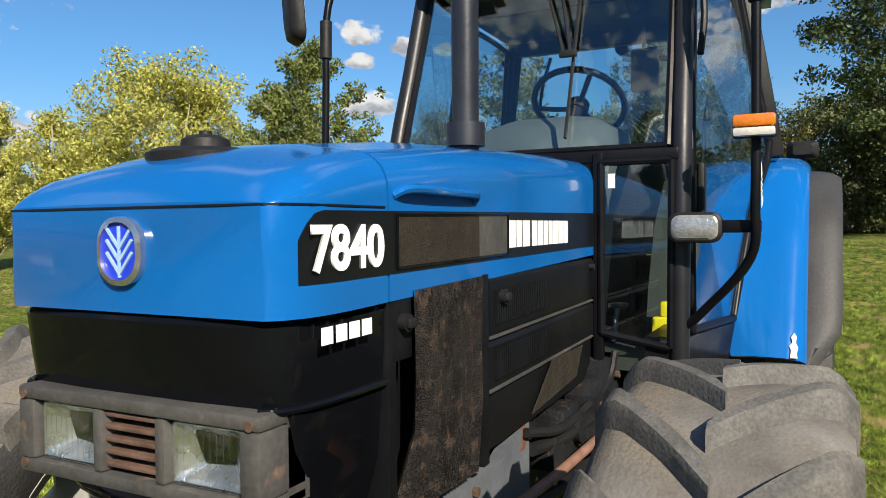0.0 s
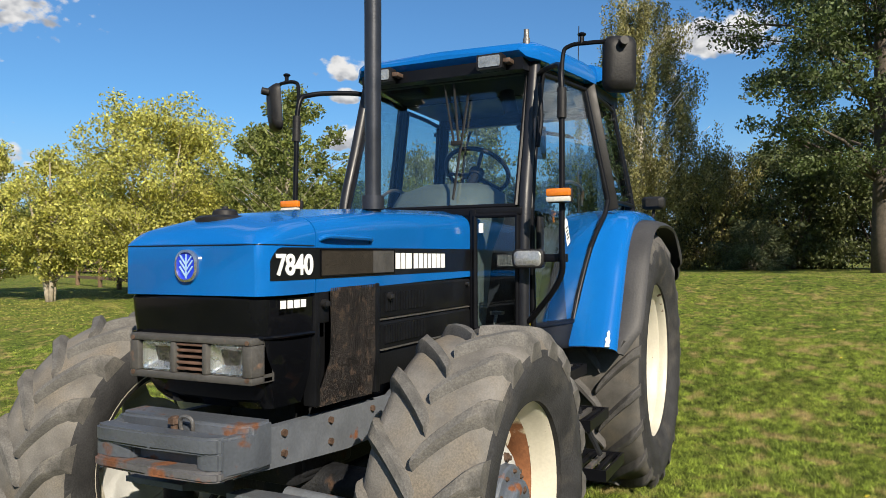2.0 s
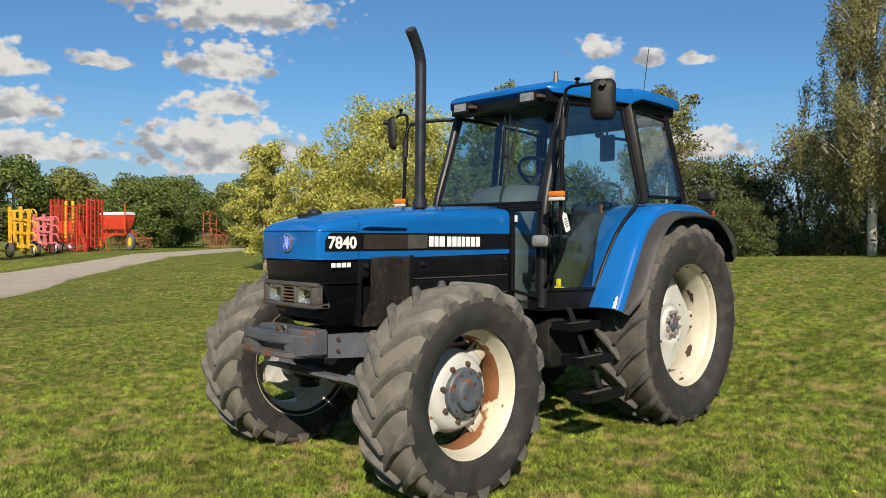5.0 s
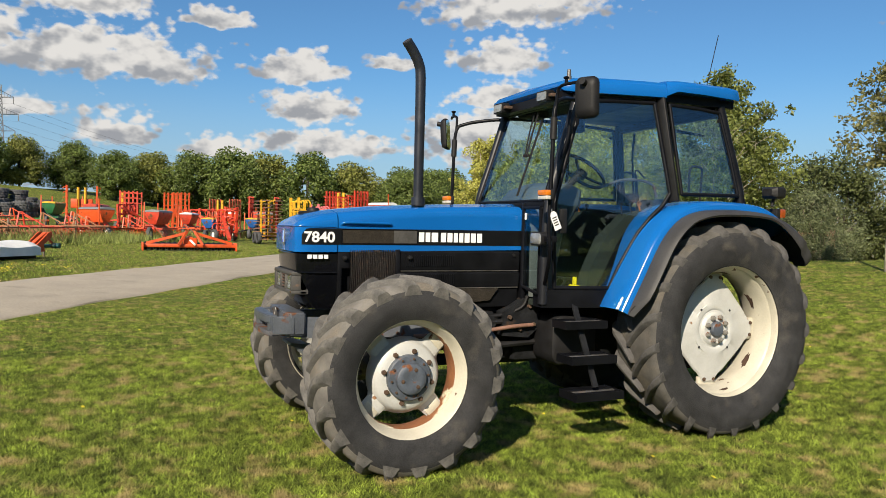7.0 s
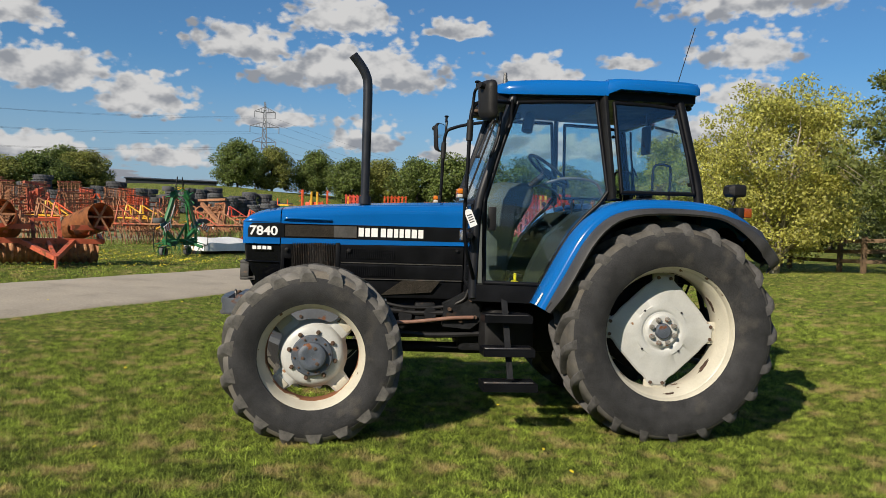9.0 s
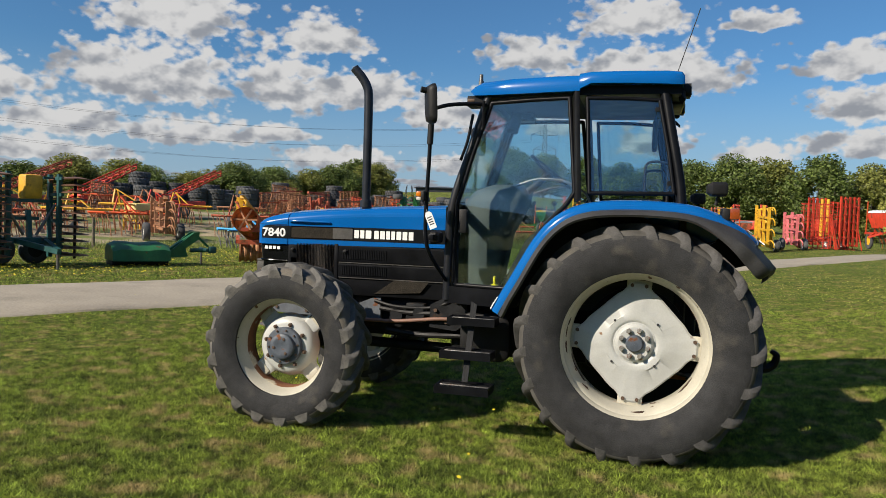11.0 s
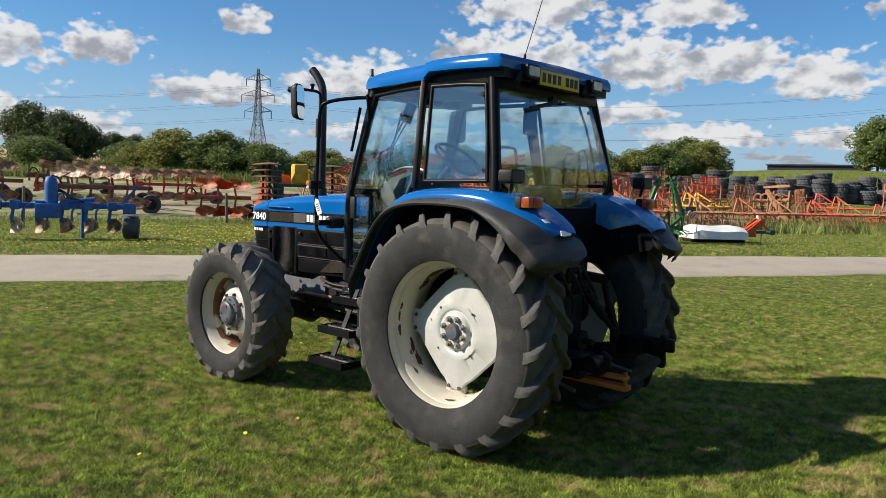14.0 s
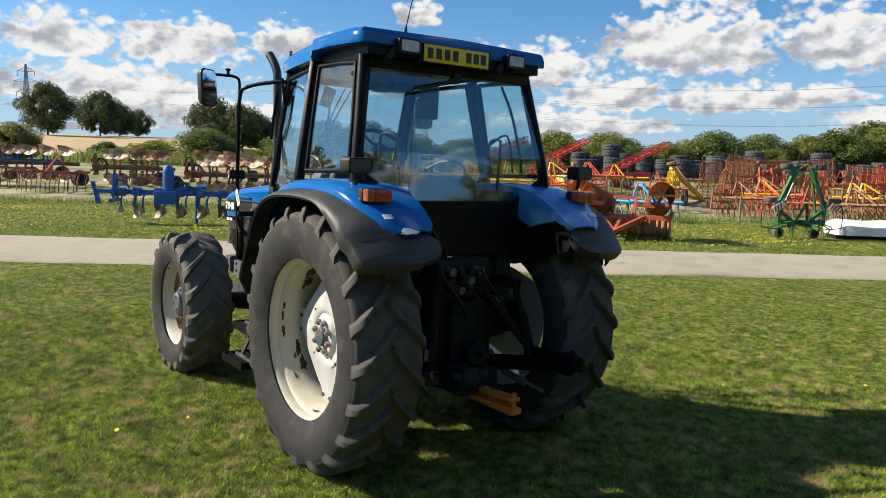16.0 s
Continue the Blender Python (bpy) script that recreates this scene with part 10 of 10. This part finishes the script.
def build_trees():
    # three yellow-green shrubby trees by the fence
    m = grow("yellow_thin", 3, 4.6, 2.9, 1.2, 19000, 0.046, M_LEAF_YELLOW, M_BARK_PALE, stems=4, limbs=34, subs=6, clump=0.26, profile=CONE, rise=1.0, trunk_r=0.06)
    plant("variegated_tree", m, -8.6, -19.4, 20, "slim yellow-green variegated tree with pale stems", group="variegated trees")
    m = grow("yellow_small", 4, 4.1, 3.0, 1.25, 17000, 0.046, M_LEAF_YELLOW, M_BARK_PALE, stems=4, limbs=30, subs=6, clump=0.28, rise=1.0, trunk_r=0.07)
    plant("variegated_tree", m, -8.75, -16.9, 140, "small yellow-green variegated tree with pale stems", group="variegated trees")
    m = grow("yellow_large", 5, 5.3, 4.8, 1.2, 46000, 0.047, M_LEAF_YELLOW, M_BARK_PALE, stems=6, limbs=64, subs=7, clump=0.42, profile=((0, 0.7), (0.2, 1.0), (0.5, 0.95), (0.75, 0.78), (0.9, 0.6), (1, 0.45)), rise=1.0, trunk_r=0.07)
    plant("variegated_tree", m, -9.9, -14.2, 75, "large yellow-green variegated tree with many stems", group="variegated trees")
    # round-headed green tree with a pale trunk
    m = grow("round", 8, 5.2, 4.0, 1.5, 15000, 0.050, M_LEAF_MAPLE, M_BARK_PALE, limbs=36, subs=6, clump=0.27, rise=0.8, trunk_r=0.10, lean=0.2)
    plant("maple_tree", m, -11.1, -10.4, 40, "green broad-leaved tree with a straight pale trunk")
    m = grow("round_b", 18, 6.0, 5.0, 1.2, 14000, 0.080, M_LEAF_MAPLE, M_BARK, limbs=36, subs=6, clump=0.40, trunk_r=0.12)
    plant("maple_tree", m, -17.5, -16.5, 110, "green broad-leaved tree behind the fence")
    m = grow("young", 28, 4.0, 2.3, 2.2, 4600, 0.042, M_LEAF_BIRCH, M_BARK_PALE, limbs=22, subs=5, clump=0.22, rise=0.9, trunk_r=0.042, uneven=0.55)
    plant("maple_tree", m, -9.5, -4.4, 10, "young slim maple with a pale bare trunk")
    # weeping birch, white trunk
    m = grow("birch", 11, 8.8, 4.3, 2.6, 64000, 0.036, M_LEAF_BIRCH, M_BARK_BIRCH, limbs=56, subs=7, clump=0.19, profile=((0, 0.95), (0.3, 1.0), (0.6, 0.85), (0.85, 0.62), (1, 0.35)), rise=0.9, trunk_r=0.14, lean=-0.45, weep=1.25, flat=0.9, spread=0.12, bough=0.14)
    plant("birch_tree", m, -18.6, -2.75, 200, "tall weeping birch with a white trunk")
    # dark oak with wide layered limbs
    m = grow("oak", 21, 12.2, 8.9, 2.8, 110000, 0.048, M_LEAF_OAK, M_BARK, limbs=52, subs=9, clump=0.58, profile=DOME, rise=0.25, trunk_r=0.24, flat=0.5, spread=0.09, uneven=0.45)
    plant("oak_tree", m, -17.0, 3.6, 30, "large dark green oak with spreading limbs")
    # shrub belt behind the lawn
    ma = grow("shrub_a", 31, 3.4, 4.6, 0.05, 17000, 0.056, M_LEAF_HEDGE, M_BARK, stems=4, limbs=34, subs=5, clump=0.50, profile=DOME, trunk_r=0.05)
    mb = grow("shrub_b", 32, 3.0, 4.0, 0.05, 16000, 0.048, M_LEAF_WILLOW, M_BARK_PALE, stems=5, limbs=34, subs=5, clump=0.42, profile=DOME, rise=1.0, trunk_r=0.05)
    mc = grow("shrub_c", 33, 4.6, 5.0, 0.1, 19000, 0.050, M_LEAF_OLIVE, M_BARK, stems=4, limbs=36, subs=5, clump=0.42, profile=DOME, weep=0.5, trunk_r=0.06)
    belt = [(ma, -22, 12, 1.2), (ma, -23.5, 7.5, 1.2), (ma, -24, 4.0, 1.15), (ma, -23.0, 1.4, 1.1), (mb, -20.6, 0.4, 0.6), (ma, -25.5, -2.0, 1.2), (mc, -23.5, -4.4, 1.15), (mc, -22.4, -0.8, 0.85), (mc, -27, -7.5, 1.3),
            (ma, -24, -9.8, 1.2), (ma, -28, -12.5, 1.3), (mb, -18.6, -13.6, 0.80), (mb, -15.8, -12.2, 0.60), (mb, -21.5, -15.6, 0.95), (ma, -25, -17.5, 1.3), (mc, -31, -17, 1.4), (ma, -29, -23, 1.5), (mb, -20.5, -20.5, 0.9), (ma, -23.5, -26, 1.3),
            (mb, -13.6, -9.2, 0.42), (ma, -20.2, -8.2, 0.8), (ma, -18.2, -6.6, 0.55), (mb, -25, 9.5, 1.0), (mc, -27, 14, 1.3), (ma, -20.5, 17, 1.3), (ma, -27, 1.5, 1.5)]
    for i, (m, x, y, s) in enumerate(belt):
        kind = {id(ma): "dense dark green shrub in a belt behind the lawn", id(mb): "grey-green willowy shrub in a belt behind the lawn", id(mc): "tall olive shrub in a belt behind the lawn"}[id(m)]
        plant("shrub", m, x, y, i * 67, kind, "shrub", "shrub belt", (s, s, s * (0.9 + 0.06 * (i % 4))))
    # far belts: one place each, from a plan
    fa = grow_far("far_a", 41, 0.95, 0.03, 11000, 0.0165, M_LEAF_LINE, M_BARK, 44)
    fb = grow_far("far_b", 42, 0.90, 0.02, 11000, 0.0165, M_LEAF_LINE_B, M_BARK, 40, DOME)
    fc = grow_far("far_c", 43, 1.10, 0.08, 10000, 0.017, M_LEAF_OAK, M_BARK, 40)
    fd = grow_far("far_d", 44, 0.95, 0.03, 13000, 0.0150, M_LEAF_LINE, M_BARK, 44)
    rows = []
    # behind the red machines, far side of the bank
    for i, (x, y, h) in enumerate([(19, -104, 7.3), (14.5, -107, 6.9), (8.5, -110, 7.3), (3, -105, 7.1), (-2, -108, 8.0), (-7, -105, 9.0), (-12, -103, 10.3), (-17, -105, 10.6), (-22, -100, 11.2), (-30, -74, 8.0), (-34, -62, 8.0), (-36, -50, 8.0), (-38, -40, 8.0), (-28, -33, 5.8), (-24.5, -66, 7.0), (-42, -96, 10.0), (-50, -96, 10.0), (-60, -100, 10.5), (-36, -98, 10.0), (-29, -100, 10.5), (-70, -92, 10.0), (-56, -84, 9.0), (-64, -78, 9.0)]):
        rows.append((fd if y > -80 else (fa, fb, fa)[i % 3], x, y, h, 1.15))
    # hedge behind the tyre stacks and the ploughs
    for i in range(38):
        t = 0.06 + 0.94 * i / 37
        x, y = 30 + 30 * t + 1.6 * math.sin(i * 2.1), -86 + 74 * t + 1.4 * math.cos(i * 1.7)
        h = 5.4 - 3.2 * t + 0.6 * math.sin(i * 1.3) + 0.4 * math.sin(i * 2.9)
        rows.append(((fb, fa, fb, fd)[i % 4], x, y, h, 1.30 + 0.5 * t))
    # a low continuous hedge at their foot
    for i in range(18):
        t = 0.06 + 0.94 * (i + 0.5) / 18
        rows.append((fb, 28.5 + 30 * t, -85 + 74 * t, 1.6 + 0.3 * math.sin(i * 2.3), 3.4))
    for i, (x, y, h) in enumerate([(49, -27.6, 4.3), (52, -25.5, 4.4), (46, -29.5, 3.4), (60, -4, 3.0), (66, -2, 3.4), (64, 4, 3.4), (70, 8, 4.0)]):
        rows.append(((fa, fb)[i % 2], x, y, h, 1.5))
    for x, y, h in ((194, -25, 13), (202, -38, 12), (208, -44, 9), (213, -50, 8), (140, -46.0, 10.2), (134, -49.5, 9.2), (136, -54, 7.6), (138, -60, 6.6), (130, -42, 5.2), (150, -70, 7), (160, -85, 7), (175, -95, 8)):
        rows.append((fc, x, y, h, 1.0))
    # trees on the open side, seen only as dark shapes in the cab glass
    for x, y, h in ((-22, 26, 9), (-13, 30, 10), (-4, 31, 9), (5, 33, 10), (14, 32, 9), (23, 30, 10), (31, 25, 9), (38, 17, 9), (-28, 20, 9)):
        rows.append((fc, x, y, h, 1.1))
    for i, (m, x, y, h, w) in enumerate(rows):
        label = "distant dark oak on the field edge" if m is fc else ("distant olive-green hedge tree" if m is fb else "distant round green tree in a belt")
        plant("distant_tree", m, x, y, i * 53, label, "tree", "distant trees", (h * w, h * w, h), sink=0.2)


build_trees()


# ---- grass blades, weeds and small flowers ----
M_BLADE = surface("grass_blades", (0.200, 0.262, 0.040), 0.7, vary=0.34, scale=2.2, grain=0.72, grain_scale=11.0, bump=0.0, island=0.75, lit=0.3, spec=0.35,
                  dirt=(0.44, 0.345, 0.155), dirt_from=0.52, dirt_to=0.67, dirt_scale=4.2)
M_FLOWER = surface("yellow_flowers", (0.70, 0.56, 0.03), 0.6, vary=0.1, bump=0.0, island=0.2)


def blade_mesh(name, x, y, height, width, rng, material, droop=0.45):
    """Short bent blades, one triangle each, in one mesh."""
    n = len(x)
    z = ground_z(x, y) - 0.004
    a = rng.random(n) * 2 * np.pi
    lean = rng.normal(size=(n, 2)) * droop
    h = height * (0.55 + 0.9 * rng.random(n))
    w = width * (0.7 + 0.6 * rng.random(n))
    verts = np.empty((n, 3, 3))
    verts[:, 0] = np.stack([x - np.cos(a) * w, y - np.sin(a) * w, z], 1)
    verts[:, 1] = np.stack([x + np.cos(a) * w, y + np.sin(a) * w, z], 1)
    verts[:, 2] = np.stack([x + lean[:, 0] * h, y + lean[:, 1] * h, z + h], 1)
    me = bpy.data.meshes.new(name)
    me.vertices.add(n * 3)
    me.vertices.foreach_set("co", verts.ravel())
    me.loops.add(n * 3)
    me.loops.foreach_set("vertex_index", np.arange(n * 3))
    me.polygons.add(n)
    me.polygons.foreach_set("loop_start", np.arange(0, n * 3, 3))
    me.update(calc_edges=True)
    me.materials.append(material)
    return new(name, me)


def build_grass():
    rng = np.random.default_rng(12)
    x, y = [], []
    # dense round the tractor, thinner further out
    for x0, x1, y0, y1, per in ((-5.5, 5.8, -4.0, 5.0, 6000), (-9, 9.5, -9, 6.5, 1700), (-14, 12, -15, 7, 420)):
        n = int((x1 - x0) * (y1 - y0) * per)
        x.append(rng.uniform(x0, x1, n))
        y.append(rng.uniform(y0, y1, n))
    x, y = np.concatenate(x), np.concatenate(y)
    v = 0.859 * x - 0.513 * y
    keep = v < ROAD_NEAR - 0.05
    ob = blade_mesh("grass", x[keep], y[keep], 0.030, 0.0027, rng, M_BLADE, 0.85)
    tagged(ob, "short mown grass blades on the lawn", "grass", kind="stuff")
    # verge across the road, longer
    n = 90000
    u, v = rng.uniform(-34, 16, n), ROAD_FAR + 0.05 + 14 * rng.random(n) ** 1.3
    ob = blade_mesh("verge_grass", 0.513 * u + 0.859 * v, 0.859 * u - 0.513 * v, 0.050, 0.009, rng, M_BLADE, 0.7)
    tagged(ob, "longer grass on the verge across the road", "grass", kind="stuff")
    # weeds along the fence
    n = 22000
    u, v = rng.uniform(-62, -23, n), rng.normal(25.0, 0.9, n)
    clump = np.sin(u * 0.7) + np.sin(u * 1.9 + 1) > -0.3
    u, v = u[clump], v[clump]
    ob = blade_mesh("weeds", 0.513 * u + 0.859 * v, 0.859 * u - 0.513 * v, 0.50, 0.020, rng, M_WEED, 0.4)
    tagged(ob, "tall pale green weeds along the yard fence", "weeds", kind="stuff")
    n = 9000
    u, v = rng.uniform(-23, 26, n), rng.normal(25.4, 0.5, n)
    ob = blade_mesh("fence_grass", 0.513 * u + 0.859 * v, 0.859 * u - 0.513 * v, 0.22, 0.014, rng, M_WEED, 0.5)
    tagged(ob, "rough pale grass at the foot of the yard fence", "grass", kind="stuff")
    # rank growth under the hedge
    n = 16000
    k = rng.random(n)
    hx, hy = 25 + 30 * k + rng.normal(0, 1.2, n), -80 + 73 * k + rng.normal(0, 1.2, n)
    ob = blade_mesh("hedge_weeds", hx, hy, 0.75, 0.05, rng, M_WEED, 0.5)
    tagged(ob, "rank pale green growth along the hedge foot", "weeds", kind="stuff")
    # fallen yellow leaves on the lawn below the variegated trees
    n = 5000
    lx, ly = rng.normal(-8.6, 3.0, n), rng.normal(-15.0, 3.5, n)
    ok = (lx > -16) & (lx < 4) & (ly > -22) & (ly < -2.5) & (0.859 * lx - 0.513 * ly < ROAD_NEAR - 0.1)
    lx, ly = lx[ok], ly[ok]
    ob = blade_mesh("fallen_leaves", lx, ly, 0.022, 0.017, rng, M_LEAF_YELLOW, 1.6)
    tagged(ob, "small fallen yellow leaves scattered on the lawn", "leaves", kind="stuff")
    # yellow flowers in the verge, some dandelions on the lawn
    n = 16000
    u, v = rng.uniform(-13, 14, n), ROAD_FAR + 1.2 + 9 * rng.random(n)
    dense = (np.sin(u * 0.55 + 0.8) + 0.4 * np.sin(v * 0.7 + u * 0.9) + 1.1 * rng.normal(size=n)) > 0.5
    u, v = u[dense], v[dense]
    fx, fy = 0.513 * u + 0.859 * v, 0.859 * u - 0.513 * v
    k = 110
    fx = np.concatenate([fx, rng.uniform(-8, 9, k)])
    fy = np.concatenate([fy, rng.uniform(-8, 5, k)])
    n = len(fx)
    z = ground_z(fx, fy) + 0.05 + 0.03 * rng.random(n)
    r = np.where(np.arange(n) < n - k, 0.013 + 0.011 * rng.random(n), 0.011 + 0.006 * rng.random(n))
    verts = np.empty((n, 5, 3))
    for i in range(5):
        a = 2 * np.pi * i / 5
        verts[:, i] = np.stack([fx + r * np.cos(a), fy + r * np.sin(a), z + 0.4 * r * np.sin(a + fx * 9)], 1)
    me = bpy.data.meshes.new("flowers")
    me.vertices.add(n * 5)
    me.vertices.foreach_set("co", verts.ravel())
    me.loops.add(n * 5)
    me.loops.foreach_set("vertex_index", np.arange(n * 5))
    me.polygons.add(n)
    me.polygons.foreach_set("loop_start", np.arange(0, n * 5, 5))
    me.update(calc_edges=True)
    me.materials.append(M_FLOWER)
    tagged(new("flowers", me), "small yellow flowers scattered in the grass", "flowers", kind="stuff")


build_grass()
